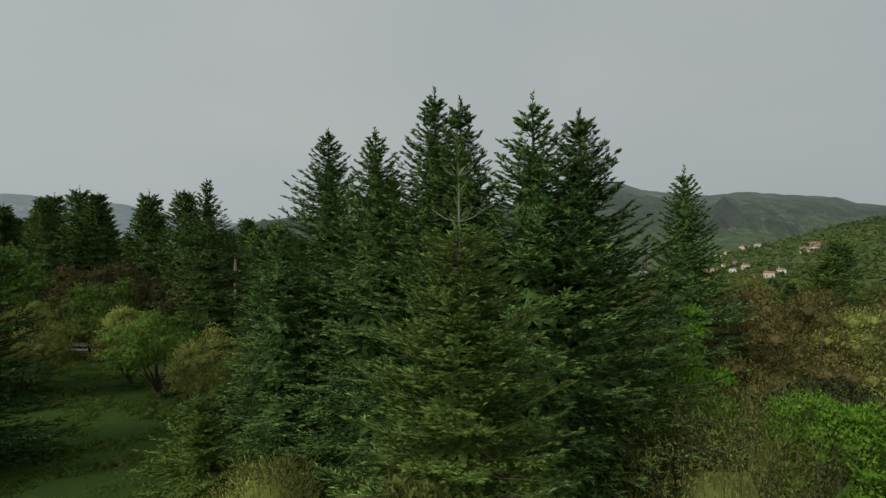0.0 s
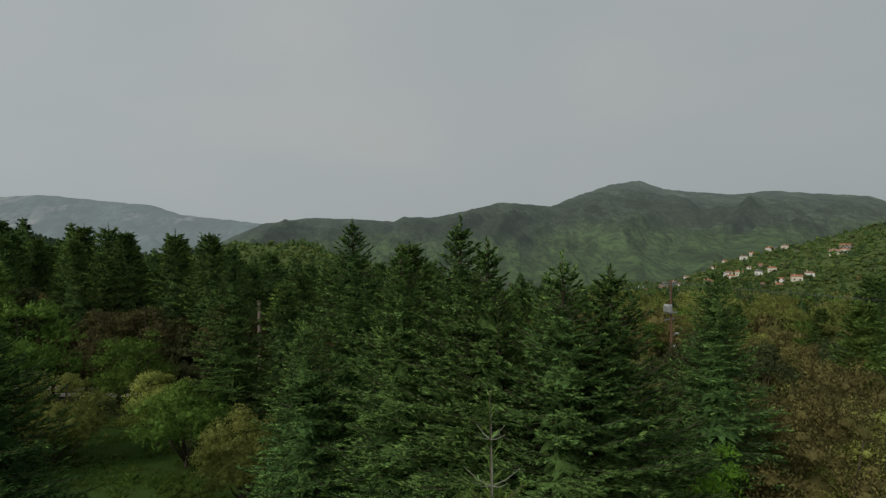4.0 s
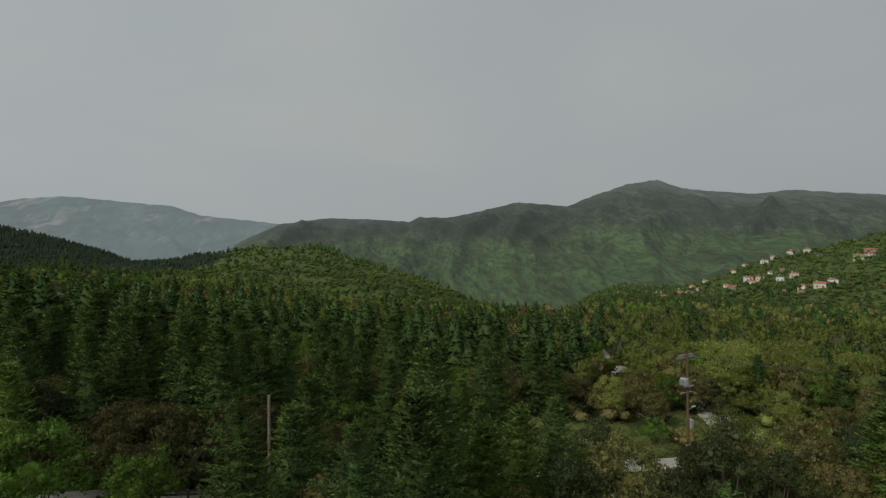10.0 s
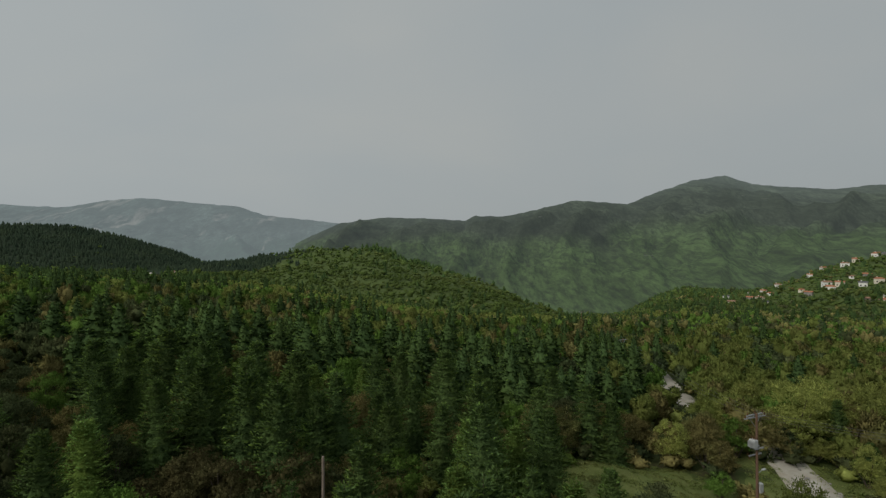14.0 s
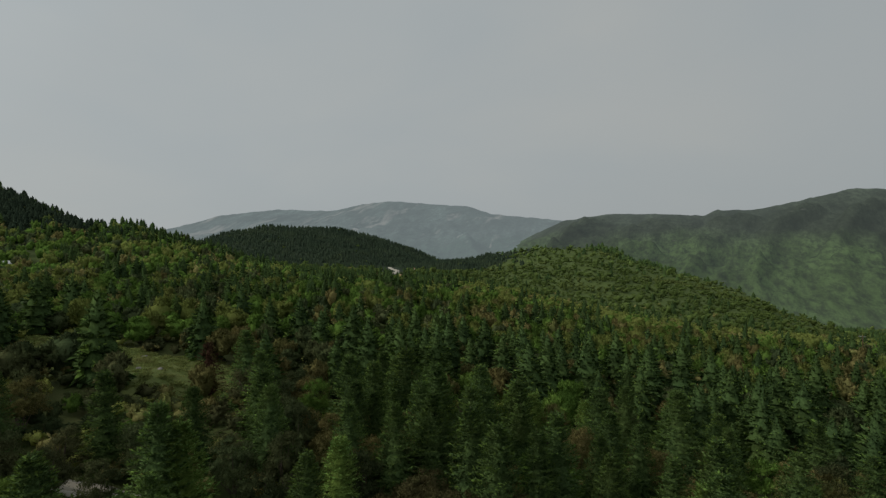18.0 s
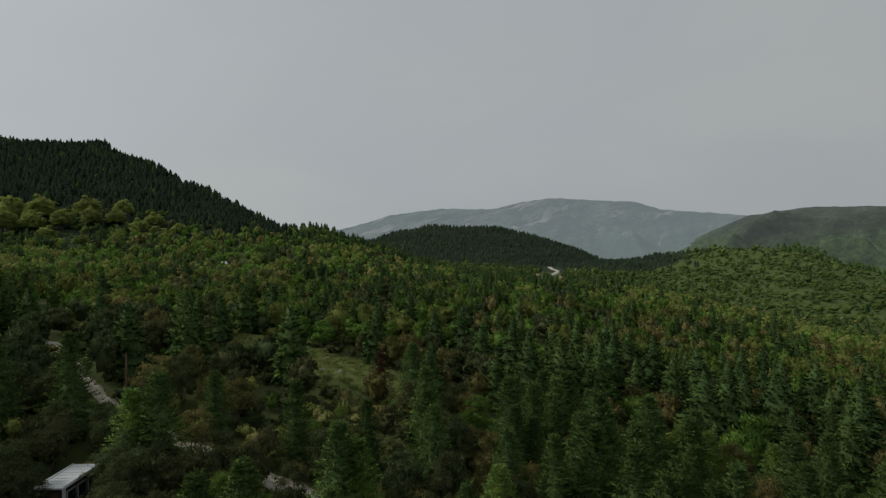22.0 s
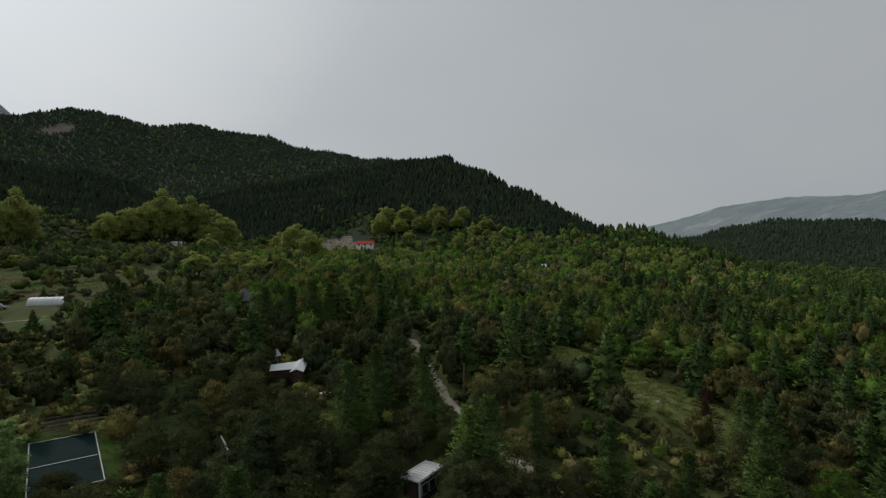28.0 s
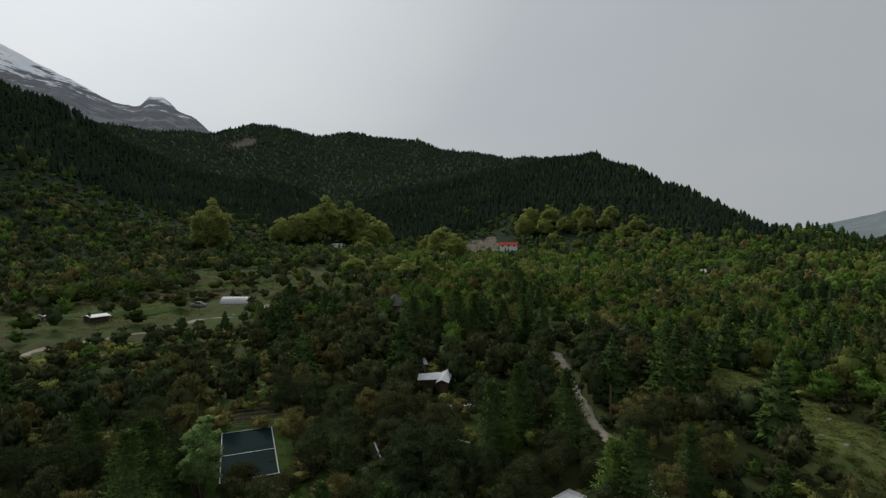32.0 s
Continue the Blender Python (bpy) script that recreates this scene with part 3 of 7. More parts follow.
def fir_shape(h, spread, seed, whorl=0.28, per=8, twigs=8, shoots=5, size=0.12, power=2.0, bare=0.03, thin=0.0, leader=0.45, limbs=True, wide=0.42, tilt=1.0, core=0.55, sag=0.52):
    """A fir: limbs in whorls, each a fan of paired twigs set with bristly shoots, level low down and rising near the top.
    Returns trunk and limbs, the needles, and the spring shoots."""
    g = np.random.default_rng(seed)
    wood = [tube([(0, 0, -0.4), (0, 0, h * 0.3), (0, 0, h * 0.7), (0, 0, h - leader), (0, 0, h)], [0.021 * h, 0.016 * h, 0.008 * h, 0.012, 0.005], 7)]
    B, A, L, W, tip = [], [], [], [], []
    up = np.array([0, 0, 1.0])
    t = np.linspace(0, 1, 6)
    z = h * bare
    while z < h - leader * 0.85:
        f = 1 - z / h
        n = per + g.integers(-1, 2)
        turn = g.random() * 6.28
        reach = spread * (1 - (z / (h - 0.5 * leader)) ** power) * g.uniform(0.90, 1.10) + 0.07
        for k in range(n):
            if g.random() < thin:
                continue
            a = turn + k * 6.283 / n + g.normal(0, 0.16)
            ln = reach * g.uniform(0.72, 1.12)
            slope = 0.40 - sag * f + g.normal(0, 0.09)
            out, lat = np.array([math.cos(a), math.sin(a), 0]), np.array([-math.sin(a), math.cos(a), 0])
            pts = np.array([0, 0, z + g.normal(0, 0.25 * whorl)]) + out * (ln * t)[:, None] + up * (ln * (slope * t - 0.34 * f * t ** 2 + 0.26 * t ** 3))[:, None]
            if limbs:
                wood.append(tube(pts[[0, 2, 5]], [0.010 + 0.012 * ln, 0.008, 0.004], 3))
            m = max(2, int(round(twigs * (0.30 + 0.75 * ln / spread))))
            u = np.repeat(np.linspace(0.12, 0.94, m), 2) + g.normal(0, 0.03, 2 * m)
            sg = np.tile([-1.0, 1.0], m)
            w = np.array([0.45, 0.68, 0.86])
            u, sg = np.concatenate([u, w]), np.concatenate([sg, g.uniform(-0.2, 0.2, 3)])
            p = np.stack([np.interp(u, t, pts[:, c]) for c in range(3)], 1)
            dz = np.interp(u, t, np.gradient(pts[:, 2], t)) / ln
            q = len(u)
            tl = np.clip(ln * 0.48 * (1.05 - u) * np.minimum(1, u * 3.5 + 0.2), size * 1.1, None) * g.uniform(0.8, 1.2, q)
            tl[-3:] = 0.16 * ln + size * 0.6
            al = unit(out * 0.66 + lat * (sg * g.uniform(0.6, 0.95, q))[:, None] + up * (dz * 0.6 + 0.03 + g.normal(0, 0.12, q))[:, None])
            v = np.linspace(0.06, 0.88, shoots)
            side = unit(np.cross(al, up))
            bb = p[:, None] + al[:, None] * (tl[:, None] * v)[..., None]
            alt = np.where(np.arange(shoots) % 2, 1.0, -1.0)[None, :] * g.uniform(0.35, 0.95, (q, shoots))
            alt[:, -1] *= 0.25
            B.append(bb.reshape(-1, 3))
            A.append(unit((al[:, None] + side[:, None] * alt[..., None] + up * g.normal(0.08, 0.17, (q, shoots))[..., None]).reshape(-1, 3)))
            L.append((np.clip(tl[:, None] * 0.55, size, 1.9 * size) * g.uniform(0.75, 1.2, (q, shoots))).ravel())
            W.append(L[-1] * wide * g.uniform(0.8, 1.2, len(L[-1])))
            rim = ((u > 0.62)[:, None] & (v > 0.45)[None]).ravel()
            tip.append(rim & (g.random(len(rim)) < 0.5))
        z += whorl * (0.55 + 0.45 * f) * g.uniform(0.85, 1.15)
    # the leading shoot with its short rising twigs
    m = 30
    zt = h - leader * np.sort(g.random(m))
    a = g.random(m) * 6.28
    B.append(np.stack([np.zeros(m), np.zeros(m), zt], 1))
    A.append(unit(np.stack([np.cos(a), np.sin(a), 0.9 + g.random(m)], 1)))
    L.append(0.08 + 0.13 * np.minimum(h - zt, 0.9)), W.append(np.full(m, 0.03)), tip.append(g.random(m) < 0.5)
    B, A, L, W, tip = (np.concatenate(q) for q in (B, A, L, W, tip))
    S = unit(np.cross(A, up + g.normal(0, tilt, (len(A), 3))))
    needles = joined([blades(B[~tip], A[~tip], S[~tip], L[~tip], W[~tip]), fir_core(h - leader, spread, bare, seed, whorl * 1.3, power, core, 0.9, 14 if limbs else 8)])
    return joined(wood), needles, blades(B[tip], A[tip], S[tip], L[tip] * 1.05, W[tip] * 1.1)


def ball(sides, rows, g):
    """A rough little dome-shaped clump, a metre in radius."""
    V = [np.array([[0, 0, 1.0]])]
    for k in range(rows):
        e = 1.57 - 2.5 * (k + 1) / rows
        a = (np.arange(sides) + 0.5 * (k % 2)) / sides * 6.283
        r = math.cos(e) * g.uniform(0.7, 1.25, sides)
        V.append(np.stack([np.cos(a) * r, np.sin(a) * r, math.sin(e) * g.uniform(0.75, 1.2, sides)], 1))
    i = np.arange(sides)
    F = [np.stack([0 * i, 1 + i, 1 + (i + 1) % sides], 1)]
    for k in range(rows - 1):
        p, q, n = 1 + k * sides + i, 1 + k * sides + (i + 1) % sides, sides
        F += [np.stack([p, p + n, q], 1), np.stack([q, p + n, q + n], 1)]
    return np.concatenate(V), np.concatenate(F)


def clumped(centres, radii, sides, rows, g):
    """Leafy clumps as one body, with the soft normals of their own rounding and of the whole crown."""
    V, F, N, n = [], [], [], 0
    for c, r in zip(centres, radii):
        v, f = ball(sides, rows, g)
        t = g.random() * 6.283
        v = np.stack([v[:, 0] * math.cos(t) - v[:, 1] * math.sin(t), v[:, 0] * math.sin(t) + v[:, 1] * math.cos(t), v[:, 2]], 1)
        V.append(c + v * r), F.append(f + n), N.append(unit(v))
        n += len(v)
    return np.concatenate(V), np.concatenate(F), np.concatenate(N)


def dressed(solid, leaves, normals, own=0.5):
    """A solid crown and its loose leaves together: points, faces, normals."""
    v, f = joined([(solid[0], solid[1]), leaves])
    n = np.concatenate([solid[2], normals])
    f, m = faced(v, f, n, own)
    return v, f, m, len(solid[1])


def bush_shape(h, spread, stems, clumps, leaves, size, seed, trunk=0.15, ragged=0.25, body=0.55):
    """A leafy tree or shrub: a forked trunk with limbs, and a crown of leaf clumps with gaps between them.
    Returns the wood and the leaves."""
    g = np.random.default_rng(seed)
    wood, P, N, C, R = [], [], [], [], []
    cz = h * (trunk + (1 - trunk) * 0.5)
    rz = h * (1 - trunk) * 0.5
    for k in range(clumps):
        d = g.normal(0, 1, 3)
        d /= np.linalg.norm(d)
        d[2] = d[2] if d[2] > -0.45 else -0.3 * g.random()
        q = (0.60 + 0.32 * g.random()) * (1 + g.normal(0, ragged) * 0.35)
        c = np.array([d[0] * spread * q, d[1] * spread * q, cz + d[2] * rz * q])
        rad = spread * (0.20 + 0.16 * g.random()) * (1.15 - 0.25 * abs(d[2])) * min(1.0, (46 / clumps) ** 0.3)
        n = max(3, int(leaves * (0.6 + 0.8 * g.random())))
        e = unit(g.normal(0, 1, (n, 3)))
        e[:, 2] = np.abs(e[:, 2]) * 0.95 - 0.25
        P.append(c + e * (rad * (body + (1.2 - body) * g.random(n) ** 0.8))[:, None])
        N.append(unit(e + 0.5 * d))
        C.append(c), R.append(rad * body * np.array([1.0, 1.0, 0.92]))
        if k < stems:
            f = np.array([0, 0, h * trunk * 0.7])
            wood.append(tube([f, f * 0.4 + c * 0.5 + g.normal(0, 0.05 * spread, 3), c], [0.018 * h, 0.010 * h, 0.004 * h], 4))
    wood.append(tube([(0, 0, -0.3), (0.02 * h, 0, h * trunk * 0.5), (0, 0.01 * h, h * trunk + 0.15 * h)], [0.030 * h, 0.024 * h, 0.016 * h], 6))
    P, N = np.concatenate(P), np.concatenate(N)
    n = len(P)
    C.append(np.array([0, 0, cz])), R.append(np.array([spread * 0.75, spread * 0.75, rz * 0.85]) * body)
    solid = list(clumped(C, R, 5, 3, g))
    solid[2] = unit(solid[2] + 0.5 * unit((solid[0] - np.array([0, 0, cz])) / np.array([spread, spread, rz])))
    al = unit(N * 0.55 + np.array([0, 0, 0.35]) + g.normal(0, 0.55, (n, 3)))
    sd = unit(np.cross(al, g.normal(0, 1, (n, 3)) + 0.3 * N))
    return joined(wood), dressed(solid, blades(P, al, sd, size * (0.8 + 0.8 * g.random(n)), size * 0.58 * (0.7 + 0.6 * g.random(n))), np.repeat(unit(N + 0.2 * g.normal(0, 1, N.shape)), 4, 0))


def broom_shape(h, spread, stems, leaves, size, seed):
    """A twiggy shrub: very many thin rising stems, each with small leaves along it. Returns the wood and the leaves."""
    g = np.random.default_rng(seed)
    wood, P, A, N = [], [], [], []
    for k in range(stems):
        a, q = g.random() * 6.283, math.sqrt(g.random())
        ln = h * g.uniform(0.72, 1.05) * (1 - 0.22 * q * q)
        foot = np.array([math.cos(a), math.sin(a), 0]) * spread * 0.45 * q
        tip = np.array([math.cos(a) * spread * q, math.sin(a) * spread * q, ln]) + g.normal(0, 0.05 * spread, 3)
        mid = foot * 0.5 + tip * 0.5 - np.array([0, 0, 0.06 * ln])
        wood.append(tube([foot - np.array([0, 0, 0.2]), mid, tip], [0.004 + 0.002 * h, 0.003 + 0.001 * h, 0.002], 3))
        u = g.uniform(0.25, 1.02, leaves)[:, None]
        p = (1 - u) ** 2 * foot + 2 * u * (1 - u) * mid + u ** 2 * tip
        side = g.normal(0, 0.11 * spread, (leaves, 3)) * (0.4 + 0.6 * u)
        P.append(p + side)
        A.append(unit(unit((tip - foot)[None]) * 0.7 + unit(side) * 0.8 + np.array([0, 0, 0.15])))
        N.append(unit(np.array([math.cos(a) * q, math.sin(a) * q, 0.55]) + unit(side) * 0.5))
    P, A, N = np.concatenate(P), np.concatenate(A), np.concatenate(N)
    n = len(P)
    sd = unit(np.cross(A, N + g.normal(0, 0.5, (n, 3))))
    v, f = blades(P, A, sd, size * 1.35 * g.uniform(0.6, 1.3, n), size * 0.30 * g.uniform(0.7, 1.3, n))
    solid = clumped([np.array([0, 0, h * 0.34])], [np.array([spread * 0.55, spread * 0.55, h * 0.36])], 11, 6, g)
    return joined(wood), dressed(solid, (v, f), np.repeat(N, 4, 0))


def part(name, me, parent, label=""):
    ob = new(name, me)
    ob.parent = parent
    return tagged(ob, label) if label else ob


def fir_tree(name, shape, label, group, mats=None, bark=None):
    top = new(name)
    wood, needles, tips = shape
    part("trunk", mesh_from("trunk", *wood, bark or M_BARK), top)
    v, f = joined([needles, tips])
    nv = fir_normals(v, v[:, 2].max(), np.hypot(v[:, 0], v[:, 1]).max(), len(v))
    f, nv = faced(v, f, nv)
    me = mesh_from("crown", v, f, mats or [M_FIR, M_FIR_TIP], False, nv)
    me.polygons.foreach_set("material_index", (np.arange(len(f)) >= len(needles[1])).astype(np.int32))
    part("crown", me, top)
    return tagged(top, label, "fir tree", group)


def leafy_tree(name, shape, mat, label, category, group):
    top = new(name)
    part("trunk", mesh_from("trunk", *shape[0], M_BARK), top)
    part("crown", mesh_from("crown", *shape[1][:2], mat, False, shape[1][2]), top)
    return tagged(top, label, category, group)


def stand(x, y, s=1.0, turn=None, sink=0.05, wide=1.0):
    """A pose on the ground, with the size of the copy."""
    a = rng.random() * 6.283 if turn is None else turn
    return Matrix.LocRotScale((x, y, float(ground(x, y)) - sink), Euler((0, 0, a)), None) @ Matrix.Diagonal((s * wide, s * wide, s, 1))


USED = set()


def plant(proto, x, y, s=1.0, wide=1.0, turn=None, label=""):
    """Stands the tree itself at its first place, and a copy of it at each later one."""
    c = copy_thing(proto, Matrix()) if proto.name in USED else proto
    USED.add(proto.name)
    c.matrix_basis = stand(x, y, s, turn, 0.05, wide)
    return tagged(c, label) if label else c


def scatter(name, label, category, spots, heights, widths, shapes, mats, pointed=False):
    """Very many far trees as one piece of scenery: each a turned, resized, slightly different copy of a few small shapes."""
    V, F, N, I, n = [], [], [], [], 0
    spots = np.asarray(spots)
    pick = rng.integers(0, len(shapes), len(spots))
    zs = ground(spots[:, 0], spots[:, 1])
    ang = rng.random(len(spots)) * 6.283
    for k, (v, f, nv, body) in enumerate(shapes):
        idx = np.where(pick == k)[0]
        if not len(idx):
            continue
        c, s = np.cos(ang[idx])[:, None], np.sin(ang[idx])[:, None]
        w, hh = widths[idx][:, None], heights[idx][:, None]
        X = (v[None, :, 0] * c - v[None, :, 1] * s) * w + spots[idx, 0][:, None]
        Y = (v[None, :, 0] * s + v[None, :, 1] * c) * w + spots[idx, 1][:, None]
        Z = v[None, :, 2] * hh + zs[idx][:, None] - 0.1
        N.append(unit(np.stack([(nv[None, :, 0] * c - nv[None, :, 1] * s) / w, (nv[None, :, 0] * s + nv[None, :, 1] * c) / w, nv[None, :, 2] / (hh * (0.5 if pointed else 1.0))], -1).reshape(-1, 3)))
        V.append(np.stack([X, Y, Z], -1).reshape(-1, 3))
        F.append((f[None] + (np.arange(len(idx)) * len(v))[:, None, None] + n).reshape(-1, f.shape[1]))
        I.append(np.tile(np.arange(len(f)) >= body, len(idx)))
        n += len(idx) * len(v)
    me = mesh_from(name, np.concatenate(V), np.concatenate(F), mats, False, np.concatenate(N))
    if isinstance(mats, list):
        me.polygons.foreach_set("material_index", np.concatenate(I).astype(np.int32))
    return tagged(new(name, me), label, category, kind="stuff")


def puff(lobes, count, size, seed, low=0.04, sides=6, rows=4, body=0.78):
    """A small far leafy crown, one metre high and half a metre round, of rounded clumps and loose leaves."""
    g = np.random.default_rng(seed)
    d = unit(g.normal(0, 1, (lobes, 3)))
    d[:, 2] = np.where(d[:, 2] < -0.4, -d[:, 2], d[:, 2])
    q = g.uniform(0.56, 0.80, lobes)[:, None]
    half = np.array([0.5, 0.5, 0.5 * (1 - low)])
    C = d * q * half + np.array([0, 0, low + half[2]])
    R = g.uniform(0.24, 0.40, lobes)[:, None] * half * body
    C, R = np.concatenate([C, [[0, 0, low + half[2]]]]), np.concatenate([R, [half * 0.70]])
    solid = list(clumped(C, R, sides, rows, g))
    solid[2] = unit(solid[2] + 0.5 * unit((solid[0] - C[-1]) / half))
    k = g.integers(0, lobes, count)
    e = unit(d[k] * 0.8 + g.normal(0, 0.7, (count, 3)))
    P = C[k] + e * R[k] * g.uniform(0.8, 1.6, count)[:, None]
    al = unit(e * 0.7 + np.array([0, 0, 0.42]) + g.normal(0, 0.5, (count, 3)))
    sd = unit(np.cross(al, g.normal(0, 1, (count, 3))))
    return dressed(solid, blades(P - al * size * 0.4, al, sd, size * (0.8 + 0.8 * g.random(count)), size * 0.55 * (0.7 + 0.6 * g.random(count))), np.repeat(e, 4, 0))


def spire(whorls, per, fine, seed, power=1.35, solid=0.5, sides=6, slim=0.36):
    """A far fir, one metre high and half a metre round: whorls of flat sprays about a dense inside."""
    g = np.random.default_rng(seed)
    V, F, N, n = [], [], [], 0
    steps = max(3, whorls // 3)
    for k in range(steps):
        f = k / steps
        r = 0.5 * solid * (1 - (0.05 + 0.9 * f) ** power)
        a = np.arange(sides) / sides * 6.283 + g.random() * 6
        rr = r * g.uniform(0.8, 1.15, sides)
        V += [np.array([[0, 0, min(0.97, 0.05 + 0.9 * f + 2.1 / steps)]]), np.stack([np.cos(a) * rr, np.sin(a) * rr, np.full(sides, 0.05 + 0.9 * f) + g.normal(0, 0.01, sides)], 1)]
        N += [np.array([[0, 0, 1.0]]), unit(np.stack([np.cos(a), np.sin(a), 0 * a], 1))]
        i = np.arange(sides)
        F.append(np.stack([0 * i, 1 + i, 1 + (i + 1) % sides], 1) + n)
        n += 1 + sides
    B, A, L, W, O = [], [], [], [], []
    for z in 0.03 + 0.93 * (np.arange(whorls) / whorls) ** 0.92:
        a = g.random() * 6.283 + np.arange(per) / per * 6.283 + g.normal(0, 0.2, per)
        r = (0.5 * (1 - z ** power) + 0.012) * g.uniform(0.70, 1.12, per)
        o, lat = np.stack([np.cos(a), np.sin(a), 0 * a], 1), np.stack([-np.sin(a), np.cos(a), 0 * a], 1)
        rise = (0.62 * z - 0.20 + g.normal(0, 0.10, per))[:, None] * np.array([[0, 0, 1.0]])
        base = o * (r * 0.25)[:, None] + np.array([0, 0, 1.0]) * (z + g.normal(0, 0.012, per))[:, None]
        al = unit(o + rise)
        B.append(base), A.append(al), L.append(r * 0.78), W.append(r * slim + 0.008), O.append(o)
        for j in range(fine):
            u, sg = g.uniform(0.25, 0.8, per), g.choice([-1.0, 1.0], per) * g.uniform(0.3, 0.9, per)
            B.append(base + al * (r * 0.75 * u)[:, None])
            A.append(unit(al + lat * sg[:, None] + np.array([0, 0, 1.0]) * g.normal(0.12, 0.22, per)[:, None]))
            L.append((r * (0.50 - 0.25 * u) + 0.014) * (0.8 if fine > 4 else 1.0)), W.append(L[-1] * (0.30 if fine > 4 else 0.42)), O.append(o)
    B, A, L, W, O = (np.concatenate(q) for q in (B, A, L, W, O))
    mix = g.permutation(len(B))
    B, A, L, W, O = B[mix], A[mix], L[mix], W[mix], O[mix]
    S = unit(np.cross(A, np.array([0, 0, 1.0]) + g.normal(0, 0.45, A.shape)))
    v, f, m, body = dressed((np.concatenate(V), np.concatenate(F), np.concatenate(N)), blades(B, A, S, L, W), np.repeat(unit(O * 0.9 + np.array([0, 0, 0.5])), 4, 0), 1.1)
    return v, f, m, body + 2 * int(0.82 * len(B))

# ---------------------------------------------------------------- roads, clearings, fields
ROAD = [(-150, 26), (-118, 20.5), (-105, 18.7), (-95, 18), (-86.5, 17.6), (-80, 17.5), (-75, 17.4), (-69, 17.5), (-63.8, 18), (-60, 19), (-56, 20.2), (-52, 21.2), (-46, 23), (-40, 25.2), (-33, 27), (-25, 28.6), (-19, 30.3), (-13.4, 33), (-6, 36), (0, 38), (9, 40.5), (17, 42.3), (24, 43.3), (31, 44.5), (50, 45), (80, 40)]
LANE = [(31.2, 43.8), (31.9, 47), (33.0, 52), (33.9, 57.5), (34.2, 62), (34.6, 72), (34.6, 84), (35.6, 95), (37.2, 104), (41, 130), (48.4, 177), (62, 240)]
SADDLE = [(-192, 295), (-205, 315), (-245, 388), (-284, 465), (-304, 500), (-330, 530), (-353, 561)]
TRACK = [(-70, -72), (-86.3, -67.1), (-95.1, -64.4), (-100.7, -57.9), (-112, -53), (-124, -47), (-140, -44)]


PATH = [p for p in ROAD if -106 < p[0] < -59]


def near_line(x, y, line):
    best = np.full(np.broadcast(x, y).shape, 1e9)
    for (ax, ay), (bx, by) in zip(line, line[1:]):
        t = np.clip(((x - ax) * (bx - ax) + (y - ay) * (by - ay)) / ((bx - ax) ** 2 + (by - ay) ** 2), 0, 1)
        best = np.minimum(best, np.hypot(x - ax - t * (bx - ax), y - ay - t * (by - ay)))
    return best


def oval(x, y, cx, cy, a, b, turn=0.0):
    c, s = math.cos(radians(turn)), math.sin(radians(turn))
    u, v = (x - cx) * c + (y - cy) * s, -(x - cx) * s + (y - cy) * c
    return (u / a) ** 2 + (v / b) ** 2 < 1 + 0.3 * fbm(x, y, 9, 0.2, 2)


def in_field(x, y):
    az, r = bearing(x, y), np.hypot(x, y)
    strip = (r > 116) & (r < 150) & (az > 108)
    pasture = (r > 158) & (r < 222) & (az > 100) & (az < 118)
    hedge = (np.sin(r * 0.42 + 0.6 * np.sin(az * 0.9)) > 0.86) | (fbm(x, y, 14, 1.2, 3) > 0.95)
    return (strip | pasture) & ~hedge


def keep_clear(x, y, room=1.0):
    """True where no tree may stand: roads, paths, lawns, yards and clearings."""
    x, y = np.asarray(x, float), np.asarray(y, float)
    no = (near_line(x, y, ROAD) < np.where(x < -62, 1.5, np.where(x < -40, 0.9, 2.1))) | ((near_line(x, y, LANE) < np.where(y < 62, 3.2, 2.6)) & ((y < 59) | ((y > 82) & (y < 95)) | ((y > 101) & (y < 107)) | (y > 172))) | (near_line(x, y, TRACK) < 3.5)
    no |= (x > -104) & (x < -63) & (y < 19) & (y > 15.6)
    no |= oval(x, y, -80, 46, 10, 6, 10) | oval(x, y, -65, 46.5, 15, 8, 25) | oval(x, y, -57, 44, 6, 3.5, 30) | oval(x, y, -47, -18.6, 3.5, 3, 0) | oval(x, y, -327, 29, 17, 13, 0) | (near_line(x, y, SADDLE) < 12) | (near_line(x * 1.035, y * 1.035, SADDLE) < 10) | (near_line(x * 1.07, y * 1.07, SADDLE) < 7) | oval(x, y, 16.5, 49, 9, 7, 20) | oval(x, y, 24.5, 45.2, 4, 3.2, 20) | ((x > 26.5) & (x < 36.5) & (y > 39) & (y < 58))
    no |= oval(x, y, -9, 17, 6.5, 8.5, 15) | oval(x, y, -55.5, -21.8, 6.2, 4.0, 30) | oval(x, y, -46, -14, 5, 2.0, 10)
    no |= oval(x, y, -47.0, 10.1, 2.6, 3.2, 44)
    no |= oval(x, y, -64, -24, 3.4, 2.6, 110) | oval(x, y, -68.6, 1.0, 1.2, 2.6, 0)
    no |= oval(x, y, -352, 20, 46, 19, 0) | oval(x, y, -300, -67, 10, 8, 0)
    no |= (np.hypot(x, y) < 4.0) | oval(x, y, -928, -373, 25, 22, 20)
    no |= oval(x, y, -131, -56, 9, 8, 0) | oval(x, y, 17, 38.6, 5, 2.6, 25)
    no |= (bearing(x, y) > 19) & (bearing(x, y) < 40) & (np.hypot(x, y) > 18) & (np.hypot(x, y) < 31)
    no |= (bearing(x, y) > 112.5) & (bearing(x, y) < 118.5) & (np.hypot(x, y) > 38) & (np.hypot(x, y) < 56)
    return no | in_field(x, y)


